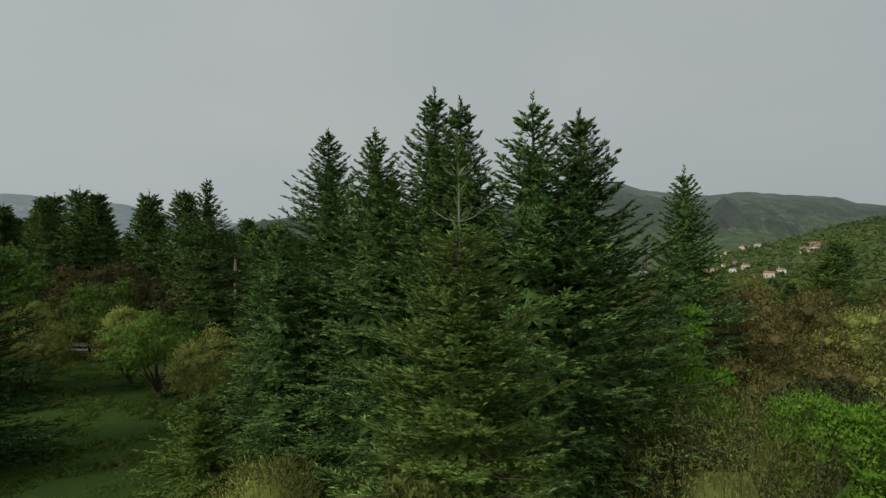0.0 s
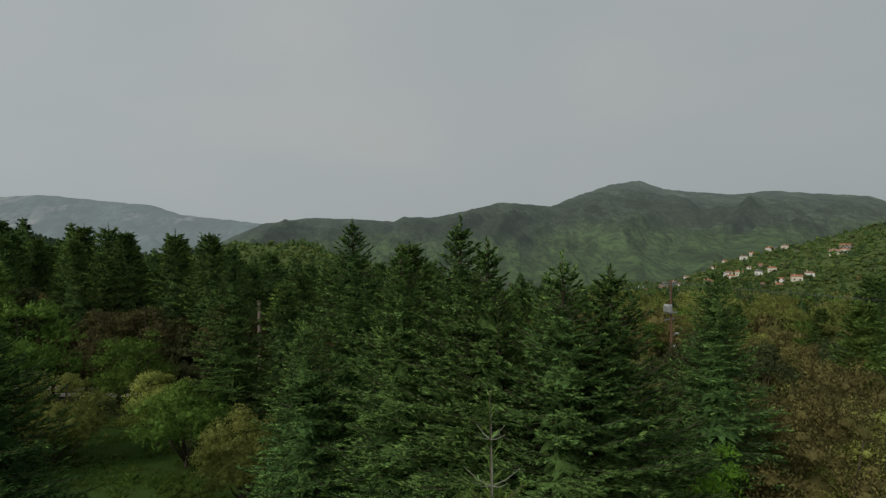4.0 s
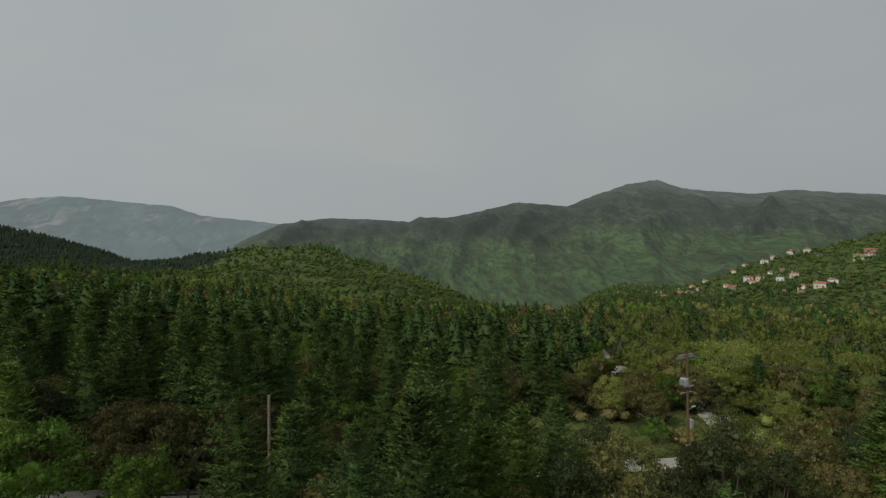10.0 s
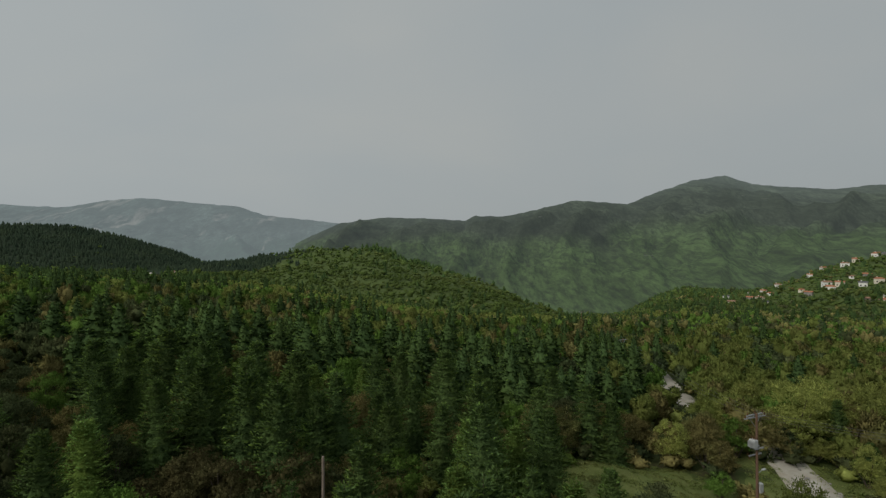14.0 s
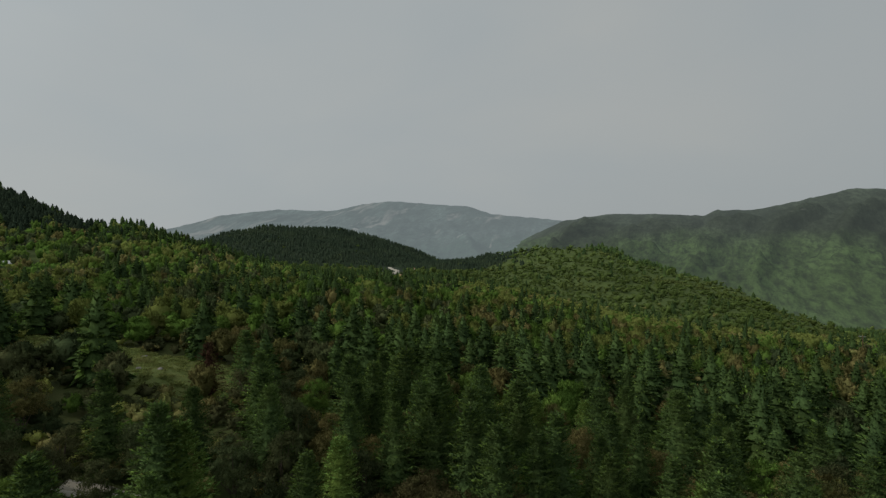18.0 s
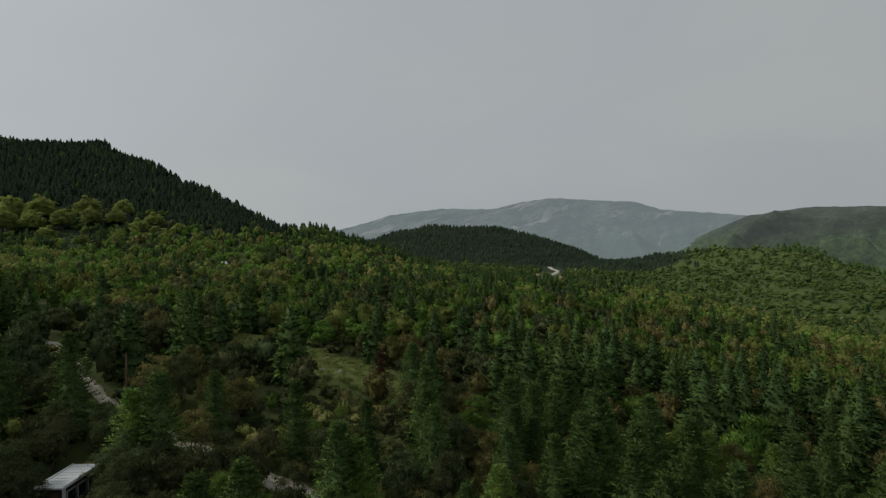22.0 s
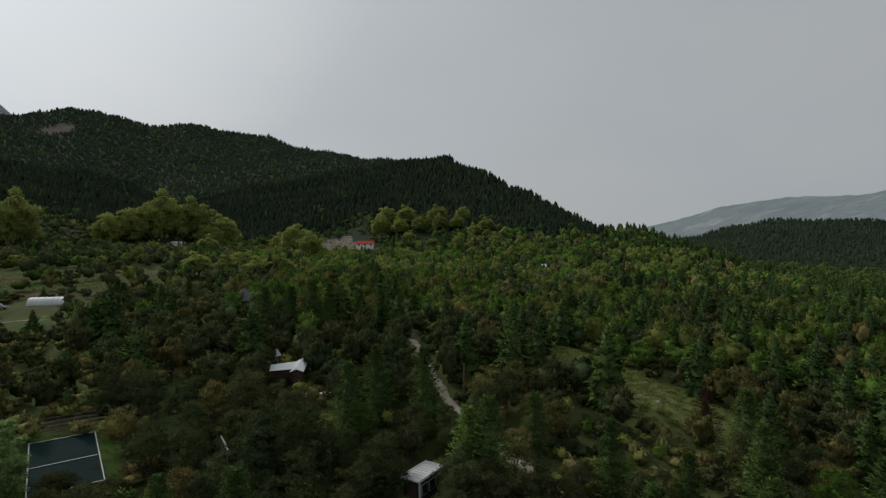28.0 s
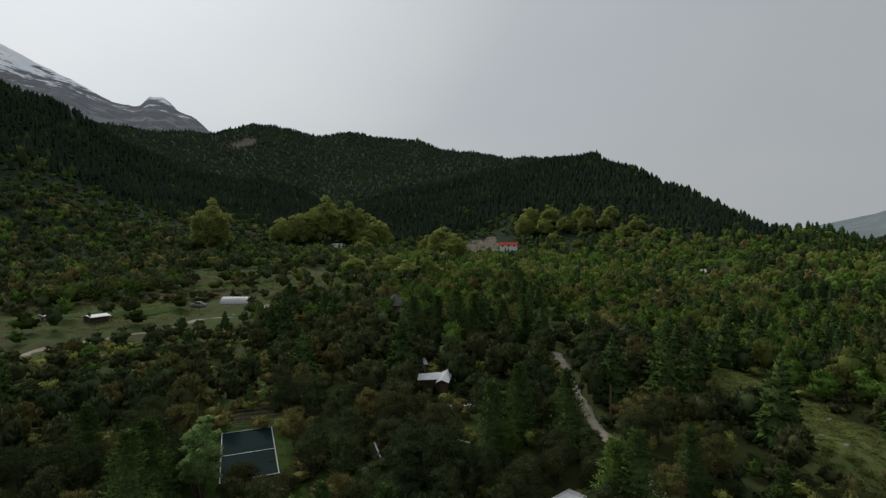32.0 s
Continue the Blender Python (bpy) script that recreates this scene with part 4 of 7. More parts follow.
def ribbon(name, label, line, half, mat, lift=0.05, ragged=0.35, step=0.9):
    """A strip of road laid on the ground, with thickness and uneven edges."""
    line = np.array(line, float)
    seg = np.concatenate([[0], np.cumsum(np.hypot(*np.diff(line, axis=0).T))])
    s = np.arange(0, seg[-1], step)
    # rounded bends
    px, py = np.interp(s, seg, line[:, 0]), np.interp(s, seg, line[:, 1])
    for _ in range(6):
        px[1:-1], py[1:-1] = (px[:-2] + 2 * px[1:-1] + px[2:]) / 4, (py[:-2] + 2 * py[1:-1] + py[2:]) / 4
    dx, dy = np.gradient(px), np.gradient(py)
    n = np.hypot(dx, dy)
    nx, ny = -dy / n, dx / n
    V, cols = [], np.array([-1.12, -1.0, -0.45, 0.0, 0.45, 1.0, 1.12])
    for k, c in enumerate(cols):
        w = half * c + ragged * fbm(s + k * 3.0, s * 0.3, 7.0, 0.5 + k, 3) * (abs(c) > 0.9) * 0.5
        x, y = px + nx * w, py + ny * w
        V.append(np.stack([x, y, ground(x, y) + (lift if abs(c) <= 1.0 else -0.12) + 0.015 * fbm(x, y, 3.0, 0.1, 2)], 1))
    V = np.stack(V, 1)
    m = len(cols)
    i, j = np.meshgrid(np.arange(len(s) - 1), np.arange(m - 1), indexing="ij")
    q = np.stack([i * m + j, (i + 1) * m + j, (i + 1) * m + j + 1, i * m + j + 1], -1).reshape(-1, 4)[:, ::-1]
    return tagged(new(name, mesh_from(name, V.reshape(-1, 3), q, mat)), label, "road", kind="structure")


def gravel_material(name, pale, dark):
    m, t, b = material(name)
    pos = place_of(t)
    big, fine = noise_at(t, 0.5, 5, pos), noise_at(t, 14.0, 4, pos, 0.7)
    c = mix_color(t, ramp(t, big, [(0.35, 0.0), (0.65, 1.0)]), dark, pale)
    c = mix_color(t, math_node(t, "MULTIPLY", fine, 0.5), c, tuple(v * 0.55 for v in dark))
    link(t, c, b.inputs["Base Color"])
    b.inputs["Roughness"].default_value = 0.95
    b.inputs["Specular IOR Level"].default_value = 0.08
    bumpy(t, b, fine, 0.6, 0.03)
    return m


M_GRAVEL = gravel_material("pale crushed limestone", (0.56, 0.53, 0.46), (0.40, 0.36, 0.29))
M_DIRT = gravel_material("dusty earth track", (0.44, 0.41, 0.34), (0.30, 0.26, 0.19))
M_RUBBLE = gravel_material("broken brown rock and rubble", (0.26, 0.22, 0.17), (0.115, 0.096, 0.070))
M_SCREE = gravel_material("weathered brown scree", (0.105, 0.088, 0.066), (0.060, 0.054, 0.040))
M_FIELD = gravel_material("ploughed earth", (0.12, 0.095, 0.055), (0.075, 0.060, 0.034))
ribbon("road", "pale gravel forest road between the trees", [p for p in ROAD if p[0] > -47], 1.2, M_GRAVEL)
ribbon("road_5", "narrow stony path winding between oaks and firs", [p for p in ROAD if -104 < p[0] < -39], 0.68, M_DIRT, 0.17, 0.7)
ribbon("road_2", "pale gravel lane climbing past the power pole", LANE, 2.2, M_GRAVEL, 0.06)
ribbon("road_3", "narrow earth track along the fields", TRACK, 1.1, M_DIRT)
ribbon("road_4", "pale road cut round the saddle of the hills", SADDLE, 1.9, M_GRAVEL, 0.8, 0.8, 4.0)
ribbon("ground_strip", "ploughed strip of dark earth beside the meadow", [(-126, -116), (-130, -97), (-138, -79), (-147, -64), (-154, -49)], 5.0, M_FIELD, 0.16, 1.2)

ribbon("ground_strip_2", "narrow ploughed terrace above the meadow", [(-166, -122), (-174, -102), (-183, -84), (-190, -66), (-198, -48)], 3.0, M_FIELD, 0.16, 1.0)


def lawn_material(name, low, high, dark):
    m, t, b = material(name)
    pos = place_of(t)
    mid, fine = noise_at(t, 0.35, 5, pos), noise_at(t, 9.0, 4, pos, 0.7)
    c = mix_color(t, ramp(t, mid, [(0.35, 0.0), (0.7, 1.0)]), low, high)
    c = mix_color(t, fine, c, dark)
    link(t, c, b.inputs["Base Color"])
    b.inputs["Roughness"].default_value = 0.95
    b.inputs["Specular IOR Level"].default_value = 0.08
    bumpy(t, b, fine, 0.8, 0.06)
    return m


M_LAWN = lawn_material("mown and grazed grass", (0.050, 0.105, 0.018), (0.085, 0.130, 0.030), (0.035, 0.065, 0.014))
M_PASTURE = lawn_material("rough olive pasture", (0.125, 0.165, 0.046), (0.190, 0.205, 0.070), (0.085, 0.104, 0.034))


def patch(name, label, cx, cy, a, b, turn, mat, lift=0.05, rings=14, rays=56):
    """A lawn or bare yard that follows the ground, with an uneven rim sunk at the edge."""
    ang = np.arange(rays) / rays * 6.283
    edge = 1 + 0.16 * fbm(np.cos(ang) * 5 + cx, np.sin(ang) * 5 + cy, 6.0, 0.3, 3)
    k = np.linspace(0, 1, rings)[:, None]
    u, v = np.cos(ang) * a * edge * k, np.sin(ang) * b * edge * k
    c, s = math.cos(radians(turn)), math.sin(radians(turn))
    x, y = cx + u * c - v * s, cy + u * s + v * c
    z = ground(x, y) + lift * np.where(k > 0.97, -2.0, 1.0)
    V = np.stack([x, y, z], -1).reshape(-1, 3)
    i, j = np.meshgrid(np.arange(rings - 1), np.arange(rays), indexing="ij")
    q = np.stack([i * rays + j, (i + 1) * rays + j, (i + 1) * rays + (j + 1) % rays, i * rays + (j + 1) % rays], -1).reshape(-1, 4)
    return tagged(new(name, mesh_from(name, V, q, mat)), label, "grass", kind="structure")


M_MEADOW = lawn_material("dark grazed meadow", (0.070, 0.088, 0.028), (0.115, 0.118, 0.042), (0.040, 0.050, 0.018))
patch("ground_meadow", "short bright grass under the orchard trees", -9, 17, 7.5, 9.5, 15, M_LAWN)
patch("ground_clearing", "rough terraced grass clearing among the firs", -80, 46, 11, 6.5, 10, M_PASTURE)
patch("ground_clearing_2", "rough terraced grass clearing among the firs", -65, 46.5, 16, 9, 25, M_PASTURE, 0.07)
patch("ground_verge", "grass verge below the power pole", 16, 50, 9.5, 7, 20, M_PASTURE)
patch("ground_lane_verge", "stony grass verges of the lane", 33.2, 52, 6.5, 14, 0, M_PASTURE, 0.02)
patch("ground_garden", "mown grass around the small court", -55.5, -21.8, 7.5, 5.2, 30, M_LAWN)
patch("ground_garden_2", "mown grass of the garden", -46, -14, 6, 2.6, 10, M_LAWN)
patch("ground_pasture", "grazed pasture in long terraces", -172, -66, 30, 34, -25, M_MEADOW, 0.06, 24, 90)
patch("ground_pasture_2", "grazed pasture beside the sheds", -112, -82, 18, 26, 30, M_MEADOW, 0.06, 20, 80)
ribbon("ground_meadow_strip", "bright strip of young grass between the terraces", [(-146, -118), (-152, -99), (-160, -81), (-169, -66), (-177, -50)], 5.0, M_LAWN, 0.14, 1.2)
ribbon("ground_meadow_strip_2", "bright strip of young grass beside the track", [(-104, -102), (-110, -88), (-118, -74), (-124, -64)], 3.0, M_LAWN, 0.14, 1.2)
patch("ground_scree", "bare brown scree high on the wooded ridge", -928, -373, 34, 30, 20, M_SCREE, 0.8, 14, 60)
patch("ground_yard", "bare stony yard of broken rock", -364, 14, 36, 15, 0, M_RUBBLE, 0.15, 12, 60)


def tufts(name, label, cx, cy, a, b, turn, count, tall, mat, seed):
    """Uneven grass in tufts of bent blades over an oval of open ground."""
    g = np.random.default_rng(seed)
    k, w = np.sqrt(g.random(count)), g.random(count) * 6.283
    u, v = np.cos(w) * a * k, np.sin(w) * b * k
    c, s = math.cos(radians(turn)), math.sin(radians(turn))
    x, y = cx + u * c - v * s, cy + u * s + v * c
    ok = (fbm(x, y, 2.6, seed * 0.1, 3) > -0.35) & (near_line(x, y, LANE) > 1.5) & (near_line(x, y, ROAD) > 1.3)
    x, y = np.repeat(x[ok], 7), np.repeat(y[ok], 7)
    n = len(x)
    x, y = x + g.normal(0, 0.12, n), y + g.normal(0, 0.12, n)
    d = g.random(n) * 6.283
    al = unit(np.stack([np.cos(d), np.sin(d), g.uniform(0.25, 1.0, n)], 1))
    sd = unit(np.cross(al, g.normal(0, 1, (n, 3)) + np.array([0, 0, 0.4])))
    ln = tall * g.uniform(0.5, 1.4, n) * (0.7 + 0.5 * fbm(x, y, 4.0, seed * 0.2, 2))
    V, F = blades(np.stack([x, y, ground(x, y) + 0.02], 1), al, sd, ln, ln * 0.28)
    nv = unit(np.repeat(al, 4, 0) * 0.4 + np.array([0, 0, 1.0]))
    F, nv = faced(V, F, nv, 0.4)
    return tagged(new(name, mesh_from(name, V, F, mat, False, nv)), label, "grass", kind="stuff")


tufts("meadow_grass", "uneven spring grass under the orchard trees", -9, 17, 8.5, 10.5, 15, 9000, 0.22, M_GRASS, 3)
tufts("verge_grass", "rough grass on the verge below the pole", 16, 50, 9.5, 7, 20, 3200, 0.28, M_DRYGRASS, 4)
tufts("clearing_grass", "long dull grass in the terraced clearing", -80, 46, 11.5, 7, 10, 3600, 0.42, M_DRYGRASS, 5)
tufts("clearing_grass", "long dull grass in the terraced clearing", -65, 46.5, 16, 9, 25, 5600, 0.42, M_DRYGRASS, 6)
tufts("pasture_grass", "rough grass on the terraces", -172, -66, 31, 35, -25, 5200, 0.55, M_DRYGRASS, 11)
tufts("pasture_grass", "rough grass beside the sheds", -112, -82, 18, 26, 30, 4200, 0.40, M_DRYGRASS, 12)
tufts("garden_grass", "short grass around the court", -55.5, -21.8, 8, 6.5, 65, 2000, 0.2, M_GRASS, 7)
tufts("lane_grass", "rough grass and weeds beside the gravel lane", 33.5, 55, 5.5, 16, 0, 3200, 0.30, M_DRYGRASS, 9)
tufts("roadside_grass", "rough grass beside the gravel road", -22, 23.5, 9, 4, 25, 2600, 0.25, M_GRASS, 8)

# ---------------------------------------------------------------- where things grow
KINDS = ("fir", "oak", "brown", "green", "yellow", "scrub", "pine")


def grow_share(az, r, n, m):
    """How likely each kind of tree is at a bearing and distance; n and m are slow land noises."""
    sh = np.zeros((len(KINDS), len(az)))

    def put(mask, *values):
        sh[:, mask] = np.array(values + (0,) * (len(KINDS) - len(values)))[:, None]
    put(np.ones(len(az), bool), .2, .1, .1, .2, .1, .3)
    az = az + 3.5 * m + 2.0 * n
    near = r < 190
    put(near & (az < -14), .07, .18, .30, .14, .31, 0)
    put(near & (az < -24) & (r > 42), .05, .12, .12, .20, .51, 0)
    put(near & (az < -14) & (n > 0.3), .06, .10, .14, .25, .45, 0)
    put(near & (az >= -14) & (az < 28), .68, .08, .17, .07, 0, 0)
    put(near & (az >= -14) & (az < 28) & (n > 0.75), .25, .15, .45, .15, 0, 0)
    put((r > 108 + 8 * m) & near & (az >= -14) & (az < 28), .24, .05, .18, .33, .20, 0)
    put(near & (az >= -17) & (az < -8), .34, .16, .34, .10, .06, 0)
    put(near & (az < -17) & (r < 78), .02, .10, .36, .14, .38, 0)
    put((az < -20) & (r < 58), .03, .16, .51, 0, .30, 0)
    put(near & (az >= 28) & (az < 62), .20, .32, .38, .10, 0, 0)
    put(near & (az >= 28) & (az < 62) & (n > 0.2), .42, .18, .32, .08, 0, 0)
    put(near & (az >= 62), .09, .81, .08, .02, 0, 0)
    put(near & (az >= 62) & (n > 0.45), .24, .62, .09, .05, 0, 0)
    put(near & (r > 52) & (az >= 56) & (az < 77), .42, .40, .12, .06, 0, 0)
    put(near & (r > 110) & (az >= 62) & (az < 100), .09, .22, .12, .40, .17, 0)
    mid = (r >= 190) & (r < 420)
    put(mid & (az < -10), .12, .14, .10, .20, .06, .38)
    put(mid & (az >= -10) & (az < 34), .06, 0, .08, .38, .48, 0)
    put(mid & (az >= 34) & (az < 62), .08, .04, .04, .60, .24, 0)
    put(mid & (az >= 34) & (az < 62) & (m > 0.5), .70, .06, 0, .20, .04, 0)
    put(mid & (az >= 62), .12, .16, .02, .46, .16, .08)
    belt = (r > np.interp(az, [22, 30, 58, 66], [108, 96, 96, 110]) + 6 * m) & (r < 420) & (az >= 22) & (az < 102)
    put(belt, .07, .16, .10, .39, .28, 0)
    put(belt & (n > 0.25), .04, .05, .03, .72, .16, 0)
    put(belt & (n < -0.30), .34, .36, .06, .20, .04, 0)
    put(belt & (m > 0.55) & (az < 66), .60, .12, 0, .22, .06, 0)
    put((az > 98) & (r > 112) & (r < 330), .03, .55, .05, .10, .03, .24)
    put((az > 60) & (r >= 420), .10, .22, .02, .40, .14, .12)
    high = (az > 60) & (r > np.interp(az, [60, 65, 72, 80, 85, 95, 100], [315, 322, 345, 395, 428, 424, 385]) + 16 * n)
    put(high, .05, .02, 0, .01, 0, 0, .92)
    put((az > 50) & (az <= 60) & (r > 305), .62, 0, 0, .30, .08, 0)
    crest = np.interp(az, [28, 30, 38.4, 47, 54], [200, 235, 268, 302, 332])
    put((az >= 27) & (az < 58) & (r > crest - 36 - 14 * n) & (r < crest + 25), .66, .04, 0, .24, .06, 0)
    far = r >= 420
    put(far & (az < -10), .07, .10, .02, .18, .05, .58)
    put(far & (az >= -10) & (az < 25) & (r < 790), .02, 0, 0, .60, .28, .10)
    put(far & (az >= -3) & (az < 10) & (r > 690) & (r < 790), .55, 0, 0, .35, .10, 0)
    put(far & (az >= 25) & (az < 58), .04, 0, .02, .50, .28, .16)
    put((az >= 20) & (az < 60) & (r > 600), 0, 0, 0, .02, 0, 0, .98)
    return sh


def seen_from_air(x, y, top):
    """Whether a tree of that height can be seen from the highest point over the clearing."""
    z1 = ground(x, y) + top
    ok = np.ones(len(x), bool)
    for k in np.linspace(0.12, 0.97, 26):
        ok &= ground(x * k, y * k) + 1.0 < 31.5 + (z1 - 31.5) * k + 2.5
    return ok


def grown(a0, a1, r0, r1, gap, seed, jitter=0.42):
    """Uneven spots, about one every gap metres, and the kind that grows on each."""
    g = np.random.default_rng(seed)
    m = int(r1 / gap * 1.16) + 1
    i, j = np.meshgrid(np.arange(-m, m + 1), np.arange(-m, m + 1), indexing="ij")
    x = (i + 0.5 * (j % 2)).ravel() * gap + g.uniform(-jitter, jitter, i.size) * gap
    y = j.ravel() * gap * 0.88 + g.uniform(-jitter, jitter, i.size) * gap
    az, r = bearing(x, y), np.hypot(x, y)
    ok = (az >= a0) & (az < a1) & (r >= r0) & (r < r1)
    x, y, az, r = x[ok], y[ok], az[ok], r[ok]
    ok = ~keep_clear(x, y)
    x, y, az, r = x[ok], y[ok], az[ok], r[ok]
    sh = grow_share(az, r, fbm(x, y, 46, 0.9, 3), fbm(x, y, 110, 2.9, 3))
    cum = np.cumsum(sh / sh.sum(0), 0)
    kind = (g.random(len(x))[None] > cum).sum(0).clip(0, len(KINDS) - 1)
    return np.stack([x, y], 1), kind, g


# -- the firs and shrubs that the camera rises past
def tall(x, y, top):
    """The height of a tree at x, y whose tip stands at that level."""
    return top - float(ground(x, y)) + 0.05


def hero(x, y, top, spread, seed, label, thin=0.0, nodes=8, size=0.13, whorl=0.27, leader=0.42, mats=None, bare=0.03, bark=None):
    h = tall(x, y, top)
    t = fir_tree("fir_tree", fir_shape(h, spread * 1.1, seed, whorl, 8, nodes, 11, size * 0.54, 1.65, bare, thin, leader, True, 0.28, 0.75, 0.40), label, "firs by the clearing", mats, bark)
    return plant(t, x, y, 1.0, 1.0, 0.0)


hero(2.05, 8.4, 8.45, 2.60, 21, "tall dark green fir with pale spring shoots")
hero(2.95, 8.5, 8.2, 2.60, 22, "tall dark green fir leaning into its neighbour")
hero(0.55, 10.8, 9.2, 2.47, 23, "tall slender fir with two thin leaders")
hero(0.95, 9.7, 8.7, 2.21, 24, "slender fir crowded among taller firs", 0.1)
hero(-0.75, 12.0, 8.6, 2.34, 25, "dense blue-green fir among others")
hero(-2.2, 16.0, 9.4, 2.99, 26, "broad dark fir with a blunt top")
hero(8.3, 14.0, 8.0, 2.27, 27, "lone pointed fir above the russet shrubs")
young = hero(0.15, 4.9, 7.0, 1.75, 29, "young fir with a bare whitish leader", 0.0, 10, 0.095, 0.18, 1.4, [M_FIR_PALE, M_FIR_TIP])
h = tall(0.15, 4.9, 7.0)
shoot = [tube([(0, 0, h - 1.75), (0.01, 0, h - 0.8), (0, 0.01, h + 0.02)], [0.016, 0.012, 0.005], 6)]
for z, n, ln in ((h - 0.5, 4, 0.22), (h - 1.0, 5, 0.32)):
    for k in range(n):
        a = k * 6.283 / n + z
        shoot.append(tube([(0, 0, z), (math.cos(a) * ln * 0.5, math.sin(a) * ln * 0.5, z + 0.16 * ln), (math.cos(a) * ln, math.sin(a) * ln, z + 0.5 * ln)], [0.007, 0.005, 0.003], 4))
part("leading_shoot", mesh_from("leading_shoot", *joined(shoot), M_PALEBARK), young, "bare whitish leading shoot with thin twigs")
hero(1.05, 9.2, 7.6, 1.5, 30, "young fir with a bare leading shoot", 0.1, 7, 0.13, 0.28, 1.0)
hero(-10.9, 13.2, 7.2, 2.4, 31, "dark broad fir at the edge of the meadow", 0, 9, 0.14)
hero(-7.9, 22.9, 8.7, 2.2, 32, "dark pointed fir behind the orchard", 0, 6, 0.16, 0.33)
hero(-4.7, 11.3, 2.7, 1.25, 33, "bushy young fir in the grass", 0, 7, 0.12, 0.22, 0.3, [M_FIR_PALE, M_FIR_TIP])


hero(4.0, 10.6, 6.2, 2.0, 36, "dark fir spreading low over the shrubs", 0, 8, 0.13)
hero(-3.4, 14.2, 6.6, 1.9, 37, "dense fir beside taller firs", 0, 8, 0.13)


def shrub(name, x, y, top, spread, mat, seed, label, clumps=46, leaves=60, size=0.13, trunk=-0.08, category="shrub", stems=7):
    h = tall(x, y, top)
    if mat is M_OLIVE and category == "shrub" and math.hypot(x, y) < 11:
        shape = broom_shape(h, spread, clumps * 4, int(leaves * 1.8), size * 0.62, seed)
    else:
        shape = bush_shape(h, spread, stems, clumps + 40, int(leaves * 1.9), size * 0.66, seed, trunk, 0.3, 0.3)
    t = leafy_tree(name, shape, mat, label, category, "shrubs by the clearing")
    return plant(t, x, y, 1.0, 1.0, 0.0)


shrub("shrub", -0.40, 3.5, 4.2, 0.58, M_YELLOW, 34, "pale yellow-green sapling with fresh drooping leaves", 40, 60, 0.10, 0.05)
shrub("shrub", 0.75, 5.6, 3.4, 0.9, M_YELLOW, 35, "pale yellow-green sapling with fresh drooping leaves", 40, 60, 0.10, 0.05)
shrub("shrub", 7.0, 7.1, 3.4, 1.45, M_BRIGHT, 41, "bright green leafy shrub in fresh leaf", 60, 90, 0.11)
shrub("shrub", 5.6, 9.6, 4.0, 1.4, M_BRIGHT, 42, "bright green sapling against dark firs", 40, 60, 0.12)
shrub("shrub", 4.5, 6.9, 3.35, 1.8, M_OLIVE, 43, "low olive-brown twiggy shrub", 60, 70, 0.09)
shrub("shrub", 6.4, 8.6, 3.0, 1.5, M_OLIVE, 44, "low olive-brown twiggy shrub", 50, 60, 0.10)
shrub("shrub", 10.6, 13.0, 4.5, 2.3, M_BROWN, 45, "russet shrub coming into bud", 70, 80, 0.12)
shrub("shrub", 12.6, 12.4, 3.9, 2.4, M_OLIVE, 46, "olive twiggy shrub coming into bud", 70, 80, 0.12)
shrub("shrub", 9.6, 10.2, 2.6, 1.7, M_OAK, 47, "dark green shrub with small leaves", 50, 60, 0.12)
shrub("shrub", 12.2, 9.6, 2.4, 1.8, M_OLIVE, 48, "low olive-brown twiggy shrub", 50, 60, 0.12)
shrub("shrub", 14.8, 16.5, 4.4, 2.2, M_BROWN, 49, "russet shrub coming into bud", 60, 70, 0.14)
shrub("shrub", -51.2, -20.6, 9.8, 1.5, M_OAK, 61, "dark rounded shrub beside the court")
shrub("shrub", -52.6, -25.2, 10.6, 1.5, M_OAK, 62, "dark rounded shrub beside the court")
shrub("shrub", -3.0, 10.0, 1.6, 1.1, M_OLIVE, 50, "low olive scrub at the foot of the firs", 34, 50, 0.10)
shrub("shrub", -1.8, 8.2, 1.5, 1.0, M_YELLOW, 51, "low yellow-green scrub in the grass", 34, 50, 0.10)
shrub("orchard_tree", -6.2, 18.0, 3.0, 1.6, M_OLIVE, 52, "small orchard tree with olive and bronze young leaves", 60, 80, 0.11, 0.12, "orchard tree", 9)
shrub("orchard_tree", -9.3, 21.0, 3.4, 1.75, M_GREEN, 53, "small orchard tree in fresh leaf", 60, 80, 0.11, 0.12, "orchard tree", 9)
shrub("orchard_tree", -11.4, 23.4, 3.3, 1.4, M_OLIVE, 54, "small orchard tree with olive young leaves", 40, 60, 0.13, 0.14, "orchard tree", 9)
shrub("shrub", -14.2, 20.9, 3.7, 2.0, M_OLIVE, 58, "straw-brown budding shrub beside the road", 50, 60, 0.15)
shrub("shrub", -12.0, 31.2 + 4.4, 5.2, 2.7, M_RUSSET, 55, "russet thicket beyond the road", 60, 60, 0.2)
shrub("shrub", -16.5, 34.0, 4.9, 2.6, M_RUSSET, 56, "russet thicket beyond the road", 60, 60, 0.2)
shrub("shrub", -19.5, 35.2, 4.6, 2.4, M_RUSSET, 57, "russet thicket beyond the road", 60, 60, 0.2)

for x, y, top, seed in ((-14.2, 33.6, 3.2, 81), (-18.2, 32.6, 3.4, 82), (-21.4, 33.2, 3.8, 83), (-10.2, 36.6, 3.4, 84), (-15.6, 36.4, 4.2, 85), (-20.0, 37.5, 4.6, 86)):
    shrub("shrub", x, y, top, 2.1, M_RUSSET if seed % 3 else M_OAK, seed, "russet and dark thicket beyond the road", 50, 50, 0.19)

